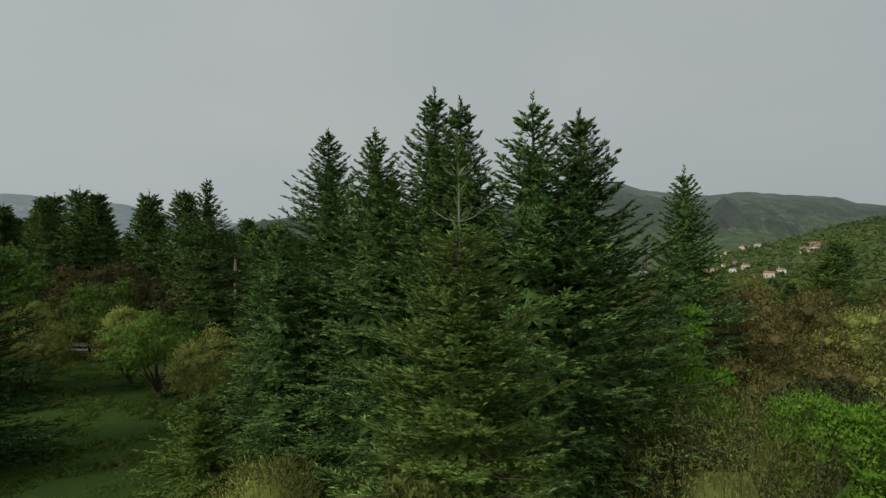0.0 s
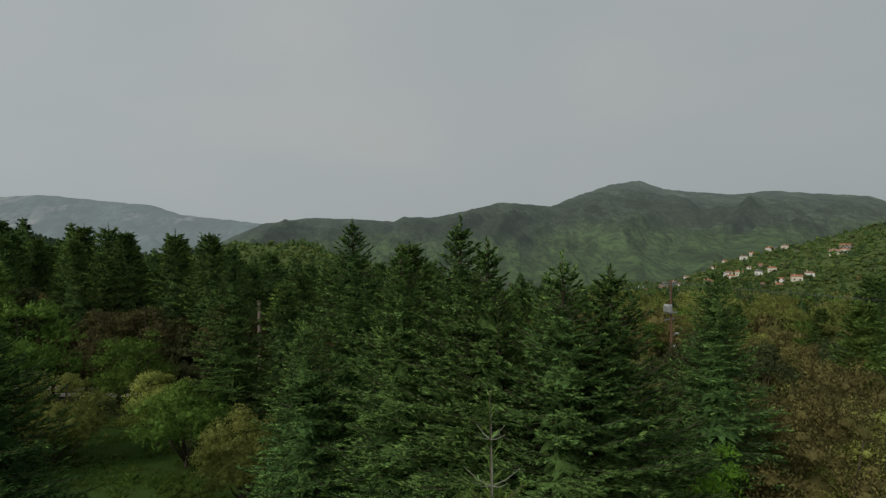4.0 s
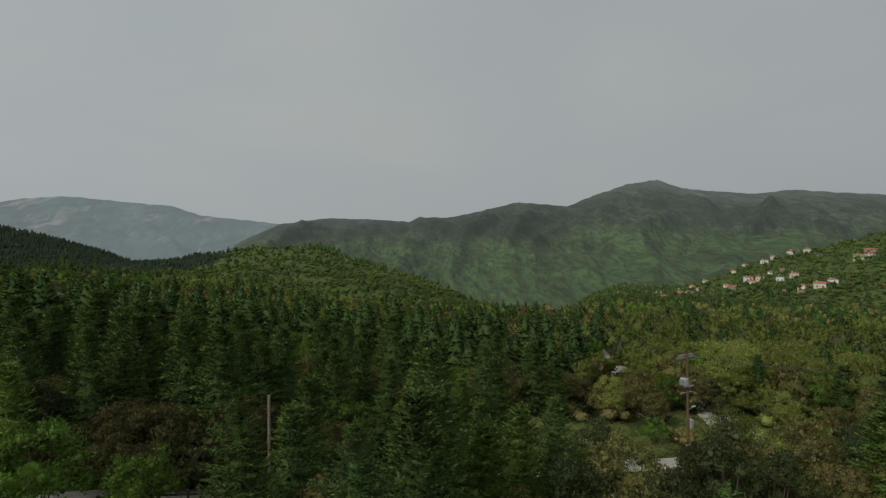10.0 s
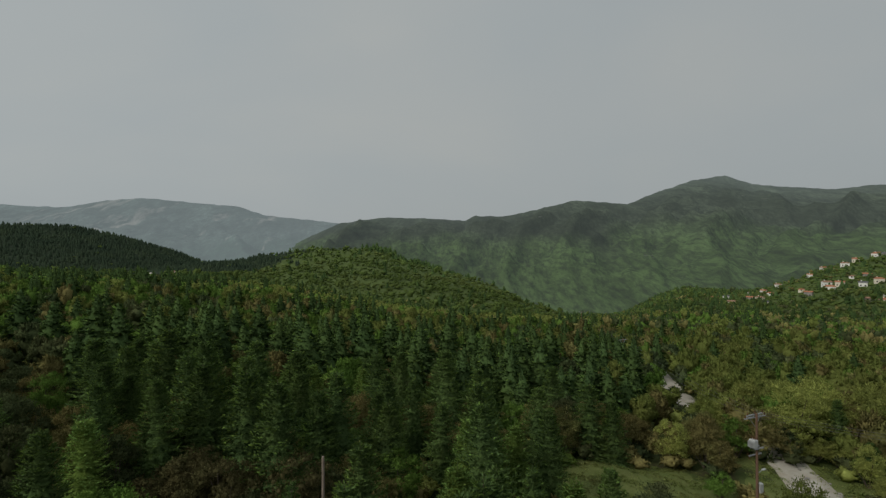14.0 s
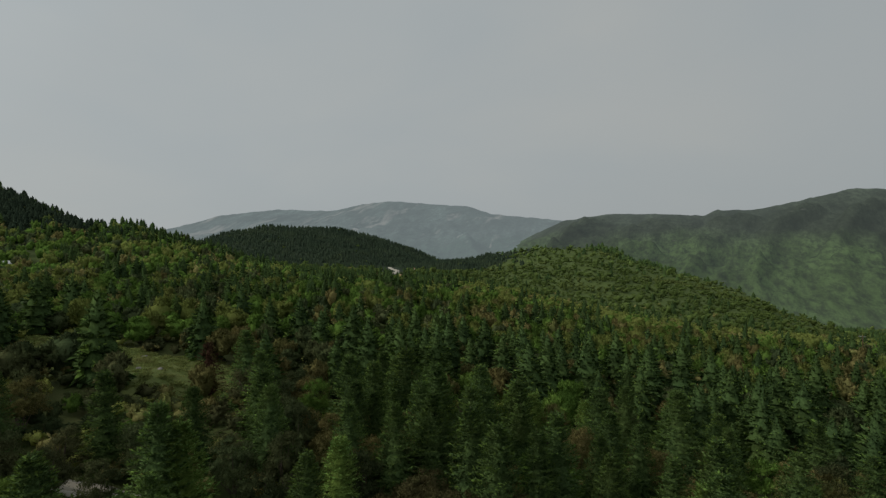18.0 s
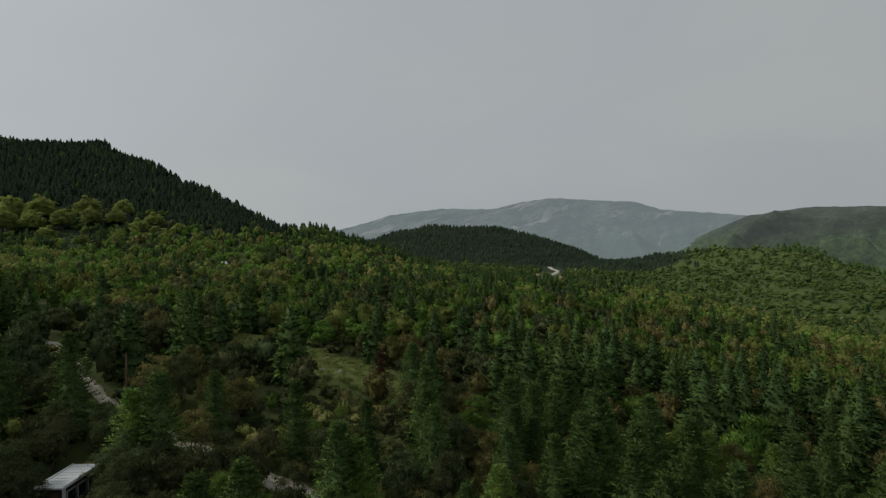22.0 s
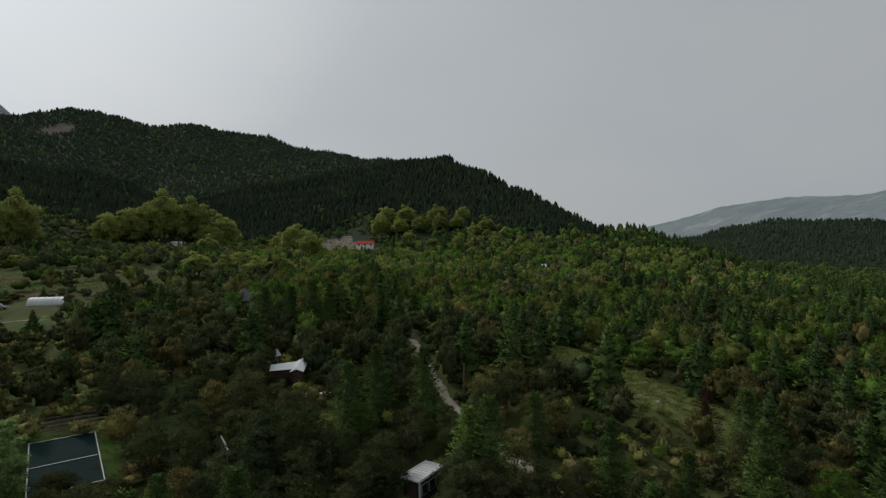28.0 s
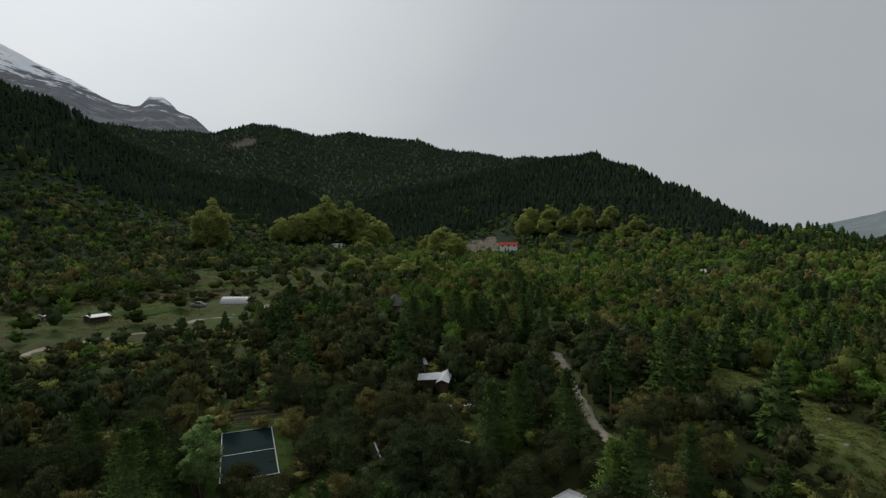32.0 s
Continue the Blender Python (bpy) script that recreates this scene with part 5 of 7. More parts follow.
for x, y, h, seed in ((-48.8, -20.6, 1.8, 91), (-49.6, -18.0, 1.7, 92), (-50.6, -16.2, 1.5, 93)):
    shrub("shrub", x, y, float(ground(x, y)) + h, 1.3, M_OAK, seed, "dark low shrub at the edge of the court", 40, 50, 0.16)

HERO_SPOTS = np.array([(o.location.x, o.location.y) for o in scene.objects if o.parent is None and o.get("category") in ("fir tree", "shrub", "orchard tree")])

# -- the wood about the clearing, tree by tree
FIRS = [fir_tree("fir_tree", fir_shape(9.0, 2.35 + 0.16 * (k % 3), 60 + k, 0.44, 9, 5, 3, 0.26, 1.4, 0.03, 0.03, 0.6, False, 0.40, 0.45, 0.58), "dark green fir of the plantation", "plantation firs", [M_FIR_FAR, M_FIR_LIT]) for k in range(5)]
PALE_FIRS = [fir_tree("fir_tree", fir_shape(8.0, 2.25, 70 + k, 0.44, 9, 5, 3, 0.26, 1.4, 0.03, 0.06, 0.7, False, 0.40, 0.45, 0.58), "lighter green fir with fresh shoots", "plantation firs", [M_FIR_PALE, M_FIR_TIP]) for k in range(2)]
BUSHES = {}
for name, mat, label in (("oak", M_OAK, "dark rounded evergreen oak tree"), ("brown", M_BROWN, "russet rounded tree in bud"), ("green", M_GREEN, "young tree in fresh green leaf"), ("yellow", M_YELLOW, "yellow-green hornbeam in spring leaf")):
    BUSHES[name] = [leafy_tree("broadleaf_tree", bush_shape(5.0, 2.1, 7, 70, 92, 0.13, 80 + k + 7 * len(BUSHES), -0.08, 0.25, 0.30), mat, label, "tree", "broadleaf trees of the wood") for k in range(3)]

BUSHES["pale"] = [leafy_tree("broadleaf_tree", bush_shape(5.0, 2.1, 7, 80, 92, 0.13, 190 + k, -0.08, 0.25, 0.25), M_OLIVE, "pale olive hornbeam just coming into leaf", "tree", "broadleaf trees of the wood") for k in range(2)]
for x, y, s, w in ((36.8, 63.2, 1.65, 1.0), (31.0, 64.5, 1.3, 1.0), (41.5, 66.5, 1.55, 1.0), (47.5, 63.5, 1.7, 1.0), (44.5, 71.0, 1.6, 1.05), (53.0, 61.0, 1.5, 1.0), (38.0, 73.0, 1.5, 1.0), (51.5, 70.0, 1.55, 1.0), (57.0, 66.0, 1.5, 1.0)):
    plant(BUSHES["pale"][rng.integers(2)], x, y, s, w)
for x, y, s in ((35.6, 61.0, 0.55), (37.8, 60.8, 0.6), (40.0, 60.0, 0.6), (43.0, 58.6, 0.55), (44.5, 60.0, 0.65)):
    plant(BUSHES["pale"][rng.integers(2)], x, y, s, 1.3)
plant(BUSHES["brown"][1], 31.7, 60.4, 1.15, 1.0)
plant(BUSHES["oak"][1], 34.6, 60.6, 0.7, 1.1)
for x, y, top in ((-22.8, 42.1, 10.6), (-16.8, 39.3, 10.0), (-23.1, 38.1, 9.4), (-13.4, 36.4, 9.7), (-19.3, 45.0, 9.6), (-26.5, 36.5, 9.6), (-29.0, 41.0, 10.0)):
    plant(FIRS[rng.integers(5)], x, y, tall(x, y, top) / 9.0, 1.0)

def stature(x, y):
    """Low growth before the fields, the yard and the clearing; full height elsewhere."""
    az, r = bearing(x, y), np.hypot(x, y)
    low = (az > 111) & (r > 82) & (r < 118)
    low |= (az > 99) & (az < 122) & (r > 146) & (r < 162)
    low |= (az > 88) & (az < 97) & (r > 285) & (r < 350)
    low |= (az > 47) & (az < 63) & (r > 52) & (r < 68)
    # open lines of sight over the path, the huts and the court
    hidden = np.zeros(np.shape(r), bool)
    for k in (1.04, 1.08, 1.12):
        hidden |= (near_line(x * k, y * k, PATH) < 1.5) | (near_line(x * k, y * k, LANE[:4]) < 2.0) | (near_line(x * k, y * k, LANE[6:8]) < 2.4) | (np.hypot(x * k - 22.3, y * k - 43) < 1.6)
        for cx, cy, room in ((-72.8, -1.4, 2.5), (-47.4, 10.25, 2.1), (-56.0, -21.8, 4.0), (-58.6, 0.6, 1.6), (-109, -75, 4.0), (-132, -55, 4.5)):
            hidden |= np.hypot(x * k - cx, y * k - cy) < room
    for k in (1.05, 1.1, 1.15, 1.2, 1.25, 1.3):
        hidden |= (np.hypot(x * k + 121, y * k + 13.7) < 2.4) | (np.hypot(x * k + 64, y * k + 24) < (2.8 if k < 1.16 else 0.1))
    return np.where(hidden, 0.38, np.where(low, 0.5, 1.0))


NEAR = 68.0
spots, kind, g = grown(-56, 140, 5, NEAR, 4.0, 5)
for (x, y), k in zip(spots, kind):
    if np.hypot(HERO_SPOTS[:, 0] - x, HERO_SPOTS[:, 1] - y).min() < 2.4 or (math.hypot(x, y) < 20 and bearing(x, y) < 70) or math.hypot(x, y) < 12:
        continue
    name = KINDS[k]
    low = float(stature(x, y))
    if low < 1.0:
        plant(BUSHES["oak" if name in ("fir", "scrub") else name][g.integers(3)], x, y, g.uniform(0.30, 0.42), g.uniform(1.1, 1.4))
    elif name == "fir":
        p = PALE_FIRS[g.integers(2)] if g.random() < 0.16 else FIRS[g.integers(5)]
        plant(p, x, y, g.uniform(0.78, 1.16), g.uniform(0.95, 1.15))
    else:
        wan = name == "yellow" and bearing(x, y) < -18 and g.random() < 0.7
        p = BUSHES["pale"][g.integers(2)] if wan else BUSHES["oak" if name == "scrub" else name][g.integers(3)]
        plant(p, x, y, g.uniform(0.75, 1.2), g.uniform(0.80, 1.05))

for x, y, s, p in ((49.0, 58.0, 1.2, 0), (54.5, 55.0, 1.1, 1), (28.5, 66.5, 1.2, 2)):
    plant(BUSHES["yellow"][p], x, y, s)

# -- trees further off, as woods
MATS = {"pine": M_RIDGE_FIR, "fir": [M_FIR_SHADED, M_FIR_LIT], "oak": M_OAK, "brown": M_BROWN, "green": M_GREEN, "yellow": M_YELLOW, "scrub": M_SCRUB}
LABELS = {"pine": "dense dark fir forest on the ridge", "fir": "dark green wood of firs", "oak": "dark evergreen oak wood", "brown": "russet budding scrub wood", "green": "fresh green young wood", "yellow": "yellow-green hornbeam wood", "scrub": "mixed green hillside scrub"}
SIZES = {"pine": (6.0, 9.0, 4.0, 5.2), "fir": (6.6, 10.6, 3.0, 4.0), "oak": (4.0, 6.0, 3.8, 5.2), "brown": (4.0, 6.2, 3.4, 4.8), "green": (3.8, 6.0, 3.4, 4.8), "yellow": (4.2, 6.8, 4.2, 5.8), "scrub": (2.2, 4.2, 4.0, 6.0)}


BELTS = [
    (NEAR, 105, 5.2, [spire(18, 10, 7, s, 1.3, 0.70, 9, 0.22) for s in (1, 2, 3, 4, 5)], [puff(24, 640, 0.092, s, 0.03, 5, 3, 0.52) for s in (1, 2, 3, 4)], 1.0),
    (105, 190, 4.6, [spire(11, 8, 2, s, 1.3, 0.65) for s in (5, 6, 7, 8)], [puff(10, 140, 0.14, s, 0.03, 5, 3, 0.62) for s in (4, 5, 6)], 1.0),
    (190, 330, 5.0, [spire(7, 5, 1, s) for s in (1, 2, 3)], [puff(5, 12, 0.17, s, 0.03, 5, 2, 0.95) for s in (7, 8, 9)], 1.1),
    (330, 600, 5.2, [spire(5, 4, 0, s, 1.4, 0.7, 4) for s in (4, 5, 6)], [puff(3, 6, 0.22, s, 0.03, 4, 2, 0.95) for s in (10, 11, 12)], 1.05),
    (600, 1260, 7.2, [spire(3, 3, 0, s, 1.4, 0.8, 4) for s in (7, 8, 9)], [puff(2, 3, 0.3, s, 0.03, 4, 2, 0.95) for s in (13, 14, 15)], 1.2),
]


for n, (r0, r1, gap, firs, leafs, grow) in enumerate(BELTS):
    spots, kind, g = grown(-58, 140, r0, r1, gap, 30 + n, 0.42 if n < 2 else 0.85)
    if n > 1:
        keep = seen_from_air(spots[:, 0], spots[:, 1], 6.0) | (g.random(len(spots)) < 0.12)
        spots, kind = spots[keep], kind[keep]
    if n in (3, 4):
        more, mk, _ = grown(20, 140, r0, r1, gap * 0.95, 50 + n)
        more = more[mk == KINDS.index("pine")]
        more = more[seen_from_air(more[:, 0], more[:, 1], 6.0)]
        spots, kind = np.concatenate([spots, more]), np.concatenate([kind, np.full(len(more), KINDS.index("pine"))])
    for k, name in enumerate(KINDS):
        own = spots[kind == k]
        az = bearing(own[:, 0], own[:, 1])
        if n > 1 and name not in ("fir", "pine"):
            # open scrub with glades on the hill across the saddle
            glade = (az > -12) & (az < 42) & (fbm(own[:, 0], own[:, 1], 34, 6.1, 3) < -0.62)
            own, az = own[~glade], az[~glade]
        if not len(own):
            continue
        a, b, c, d = SIZES[name]
        hs = g.uniform(a, b, len(own)) * stature(own[:, 0], own[:, 1]) * ((1.08, 0.88, 0.85, 0.8, 0.62 if name == "pine" else 0.85)[n] if name in ("fir", "pine") else 0.9 if r0 > 320 else grow)
        ws = hs * g.uniform(0.58, 0.74, len(own)) * (1.0 + 0.15 * max(0, n - 1)) if name in ("fir", "pine") else g.uniform(c, d, len(own)) * grow * np.sqrt(stature(own[:, 0], own[:, 1]))
        if n > 1 and name not in ("fir", "pine"):
            hs = hs * np.where((az > -12) & (az < 42), 0.82, 1.0)
        if n > 2 and name not in ("fir", "pine"):
            lush = np.clip(0.72 + 0.5 * fbm(own[:, 0], own[:, 1], 38, 4.4, 3), 0.2, 1.2) * g.lognormal(0, 0.28, len(own))
            village = np.where((bearing(own[:, 0], own[:, 1]) < -14) & (np.hypot(own[:, 0], own[:, 1]) < 1000), 0.85, 1.0)
            hs, ws = hs * lush * village, ws * np.sqrt(lush) * 1.05
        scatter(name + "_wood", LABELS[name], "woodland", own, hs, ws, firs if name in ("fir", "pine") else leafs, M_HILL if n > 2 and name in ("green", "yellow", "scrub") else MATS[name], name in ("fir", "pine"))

# -- low growth between the trees
spots, kind, g = grown(-58, 140, 15, 108, 2.9, 77)
low = [puff(8, 90, 0.17, s, 0.02, 5, 3, 0.55) for s in (21, 22, 23, 24)]
for name, mat, share in (("oak", M_OAK, 0.40), ("brown", M_BROWN, 0.68), ("olive", M_OLIVE, 0.80), ("green", M_GREEN, 1.0)):
    u = fbm(spots[:, 0], spots[:, 1], 7.0, 3.3, 3) * 0.25 + g.random(len(spots))
    own = spots[u < share]
    spots = spots[u >= share]
    own = own[np.hypot(own[:, 0], own[:, 1]) > 15]
    near_hero = np.min(np.hypot(own[:, 0][:, None] - HERO_SPOTS[None, :, 0], own[:, 1][:, None] - HERO_SPOTS[None, :, 1]), 1) < 1.5
    az, r = bearing(own[:, 0], own[:, 1]), np.hypot(own[:, 0], own[:, 1])
    own = own[~near_hero & ~((az > 19) & (az < 39) & (r < 33))]
    scatter(name + "_undergrowth", "low " + name + " undergrowth between the trees", "undergrowth", own, g.uniform(1.0, 2.4, len(own)), g.uniform(1.4, 2.8, len(own)), low, mat)

# ---------------------------------------------------------------- things people built
def box(bm, x0, x1, y0, y1, z0, z1, bevel=0.0):
    vs = [bm.verts.new(p) for p in ((x0, y0, z0), (x1, y0, z0), (x1, y1, z0), (x0, y1, z0), (x0, y0, z1), (x1, y0, z1), (x1, y1, z1), (x0, y1, z1))]
    fs = [bm.faces.new([vs[i] for i in f]) for f in ((3, 2, 1, 0), (4, 5, 6, 7), (0, 1, 5, 4), (1, 2, 6, 5), (2, 3, 7, 6), (3, 0, 4, 7))]
    if bevel:
        bmesh.ops.bevel(bm, geom=list({e for f in fs for e in f.edges}), offset=bevel, segments=1, affect="EDGES")
    return vs


def rod(bm, a, b, r0, r1=None, sides=8):
    v, q = tube([a, b], [r0, r0 if r1 is None else r1], sides)
    vs = [bm.verts.new(p) for p in v]
    for f in q:
        bm.faces.new([vs[i] for i in f])
    bm.faces.new(vs[:sides][::-1])
    bm.faces.new(vs[-sides:])


def slab(bm, corners, thick):
    """A sheet of that thickness over any corners in order."""
    c = [Vector(p) for p in corners]
    n = (c[1] - c[0]).cross(c[2] - c[0]).normalized() * thick
    top, low = [bm.verts.new(p) for p in c], [bm.verts.new(p - n) for p in c]
    k = len(c)
    bm.faces.new(top), bm.faces.new(low[::-1])
    for i in range(k):
        bm.faces.new((top[i], low[i], low[(i + 1) % k], top[(i + 1) % k]))


def piece(name, build, mat, parent=None, label=""):
    """One mesh object made by build(bm)."""
    bm = bmesh.new()
    build(bm)
    bmesh.ops.recalc_face_normals(bm, faces=bm.faces)
    me = bpy.data.meshes.new(name)
    bm.to_mesh(me)
    bm.free()
    me.materials.append(mat)
    ob = new(name, me)
    ob.parent = parent
    return tagged(ob, label) if label else ob


def at(x, y, z=None, turn=0.0):
    return pose(x, y, float(ground(x, y)) if z is None else z, 0, 0, turn)


M_POLE = plain("weathered creosoted wood", (0.17, 0.105, 0.07), 0.9, 0, 0.4, 3.0, 0.5)
M_GREYWOOD = plain("silvered old timber", (0.26, 0.21, 0.17), 0.9, 0, 0.35, 3.0, 0.5)
M_STEEL = plain("galvanised steel", (0.42, 0.43, 0.44), 0.5, 0.6, 0.2, 5.0, 0.1)
M_GREYPAINT = plain("pale grey painted metal", (0.46, 0.47, 0.46), 0.5, 0.1, 0.18, 5.0, 0.1)
M_PORCELAIN = plain("brown glazed insulators", (0.12, 0.06, 0.035), 0.25, 0, 0.1, 8.0, 0.0)
M_WIRE = plain("dull aluminium wire", (0.16, 0.16, 0.16), 0.55, 0.5, 0.1, 5.0, 0.0)
M_FENCE = plain("dark stained fence timber", (0.085, 0.062, 0.042), 0.85, 0, 0.4, 5.0, 0.5)
M_WHITEROOF = plain("white coated roof sheet", (0.62, 0.63, 0.63), 0.5, 0.0, 0.16, 1.5, 0.1)
M_SHEET = plain("bright new roofing sheet", (0.82, 0.83, 0.84), 0.4, 0.0, 0.10, 1.5, 0.1)
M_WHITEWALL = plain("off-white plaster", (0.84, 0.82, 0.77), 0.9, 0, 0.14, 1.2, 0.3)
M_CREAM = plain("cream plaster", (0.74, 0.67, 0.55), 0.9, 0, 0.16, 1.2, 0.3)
M_GREYWALL = plain("bare concrete and stone", (0.33, 0.31, 0.28), 0.95, 0, 0.25, 1.2, 0.4)
M_TILE = plain("terracotta roof tiles", (0.42, 0.19, 0.11), 0.85, 0, 0.28, 2.0, 0.5)
M_TILE_OLD = plain("faded roof tiles", (0.33, 0.20, 0.135), 0.9, 0, 0.3, 2.0, 0.5)
M_REDROOF = plain("red painted roof sheet", (0.42, 0.06, 0.035), 0.6, 0, 0.2, 2.0, 0.1)
M_SLATE = plain("grey stone slates", (0.14, 0.14, 0.14), 0.85, 0, 0.25, 3.0, 0.5)
M_DARKBODY = plain("dark brown painted panels", (0.05, 0.04, 0.035), 0.5, 0, 0.25, 2.0, 0.2)
M_FRAME = plain("brown window frames", (0.10, 0.07, 0.05), 0.6, 0, 0.2, 5.0, 0.1)
M_COURT = plain("dark green court coating", (0.012, 0.030, 0.029), 0.95, 0, 0.22, 0.8, 0.1)
M_LINE = plain("white line paint", (0.62, 0.63, 0.62), 0.8, 0, 0.2, 3.0, 0.1)
M_ROCK = plain("pale limestone", (0.27, 0.255, 0.225), 0.95, 0, 0.3, 2.0, 0.6)
M_POLY = plain("milky greenhouse film", (0.60, 0.62, 0.60), 0.35, 0, 0.12, 1.0, 0.05)
M_CARWHITE = plain("silver car paint", (0.30, 0.30, 0.31), 0.25, 0, 0.06, 1.0, 0.0)
M_RUBBER = plain("black rubber", (0.02, 0.02, 0.02), 0.8, 0, 0.2, 5.0, 0.2)


def glass_material():
    m, t, b = material("dark window glass")
    b.inputs["Base Color"].default_value = (0.02, 0.025, 0.03, 1)
    b.inputs["Roughness"].default_value = 0.08
    b.inputs["Specular IOR Level"].default_value = 0.6
    return m


M_GLASS = glass_material()


# -- power line
def power_pole(x, y, h, turn, label, transformer=False, arm=True, mat=M_POLE, lean=0.0):
    top = tagged(new("utility_pole"), label, "utility pole", "poles of the power line")
    top.matrix_basis = at(x, y, None, turn) @ pose(0, 0, 0, lean, lean * 0.4)
    piece("pole", lambda bm: rod(bm, (0, 0, -0.5), (0, 0, h), 0.125 if arm else 0.11, 0.085 if arm else 0.09, 12), mat, top)
    if arm:
        for z, w in ((h - 0.35, 1.15), (h - 0.15, 0.9)) if transformer else ((h - 0.3, 0.95),):
            bar = piece("crossarm", lambda bm: box(bm, -w, w, 0.10, 0.20, z - 0.055, z + 0.055, 0.01), M_STEEL, top, "galvanised steel crossarm")
            for u in (-w + 0.08, 0.0, w - 0.08):
                piece("insulator", lambda bm: [rod(bm, (u, 0.15, z + 0.05 + 0.06 * k), (u, 0.15, z + 0.10 + 0.06 * k), 0.055 - 0.012 * (k % 2), 0.035, 8) for k in range(4)], M_PORCELAIN, bar, "brown ribbed insulator")
        for s in (-1, 1):
            piece("brace", lambda bm: rod(bm, (0, 0.13, h - 1.1), (s * 0.6, 0.15, h - 0.36), 0.02, None, 5), M_STEEL, top)
    if transformer:
        shelf = piece("platform", lambda bm: [box(bm, -0.5, 0.5, 0.14, 0.24, h - 2.75, h - 2.65), box(bm, -0.5, 0.5, -0.24, -0.14, h - 2.75, h - 2.65)], M_STEEL, top, "steel transformer bearers")
        tank = piece("transformer", lambda bm: box(bm, -0.62, -0.16, -0.26, 0.26, h - 2.65, h - 2.0, 0.04), M_GREYPAINT, top, "pale grey transformer tank with cooling fins")
        for k in range(6):
            y0 = -0.22 + 0.085 * k
            piece("cooling_fin", lambda bm: box(bm, -0.72, -0.62, y0, y0 + 0.025, h - 2.58, h - 2.12), M_GREYPAINT, tank)
        for k in range(3):
            piece("bushing", lambda bm: rod(bm, (-0.39, -0.15 + 0.15 * k, h - 2.0), (-0.39, -0.15 + 0.15 * k, h - 1.72), 0.035, 0.02, 8), M_PORCELAIN, tank)
        piece("crossarm", lambda bm: box(bm, -0.7, 0.7, 0.11, 0.19, h - 3.35, h - 3.26), M_STEEL, top)
        for s in (-1, 1):
            piece("fuse_holder", lambda bm: rod(bm, (s * 0.55, 0.16, h - 3.6), (s * 0.70, 0.26, h - 3.15), 0.03, None, 6), M_PORCELAIN, top)
        lamp = piece("lamp_arm", lambda bm: rod(bm, (0.1, 0, h - 4.75), (0.62, 0, h - 4.55), 0.022, None, 6), M_STEEL, top)
        piece("lamp_head", lambda bm: box(bm, 0.55, 0.92, -0.09, 0.09, h - 4.6, h - 4.5, 0.02), M_GREYPAINT, lamp)
        cab = piece("meter_box", lambda bm: box(bm, 0.12, 0.50, -0.16, 0.16, h - 6.3, h - 5.55, 0.02), M_GREYPAINT, top, "pale grey meter box")
        piece("door", lambda bm: box(bm, 0.15, 0.47, -0.185, -0.163, h - 6.25, h - 5.60, 0.005), M_GREYPAINT, cab)
        piece("conduit", lambda bm: rod(bm, (0.16, 0.06, 0.0), (0.13, 0.06, h - 2.8), 0.03, None, 6), M_STEEL, top)
        piece("marker_band", lambda bm: rod(bm, (0, 0, h - 7.75), (0, 0, h - 7.6), 0.158, None, 12), M_LINE, top, "white painted band")
    return top


def top_of(x, y, h):
    return Vector((x, y, float(ground(x, y)) + h - 0.1))


def wire(a, b, sag, shift):
    """A slack conductor between two pole tops."""
    a, b = Vector(a), Vector(b)
    s = (b - a).cross(Vector((0, 0, 1))).normalized() * shift
    n = 24
    path = [a + s + (b - a) * k / n + Vector((0, 0, -4 * sag * k / n * (1 - k / n))) for k in range(n + 1)]
    v, q = tube(path, [0.008] * (n + 1), 4)
    return tagged(new("power_wire", mesh_from("power_wire", v, q, M_WIRE)), "thin slack power line wire between poles", "wire", "wires of the power line")


POLES = [(22.3, 43.0, 9.2), (30.3, 108.0, 8.2), (-9.8, 34.3, 6.2), (-66.5, 19.6, 5.2), (78.0, 24.0, 8.5), (39.0, 190.0, 8.2)]
power_pole(22.3, 43.0, 9.2, 25, "reddish wooden utility pole with a grey transformer", True)
power_pole(30.3, 108.0, 8.2, 12, "slender wooden utility pole above the scrub")
power_pole(-9.8, 34.3, 6.2, 40, "bare silvered wooden pole among the firs", False, False, M_GREYWOOD, 1.0)
power_pole(-66.5, 19.6, 5.2, 80, "dark wooden pole beside the path", False, False)
power_pole(78.0, 24.0, 8.5, -40, "wooden utility pole with a steel crossarm")
power_pole(39.0, 190.0, 8.2, 10, "slender wooden utility pole above the scrub")
for i, j, sag in ((0, 1, 1.0), (0, 4, 1.2), (1, 5, 1.1)):
    for sh in (-0.85, 0.0, 0.85):
        wire(top_of(*POLES[i]), top_of(*POLES[j]), sag, sh)


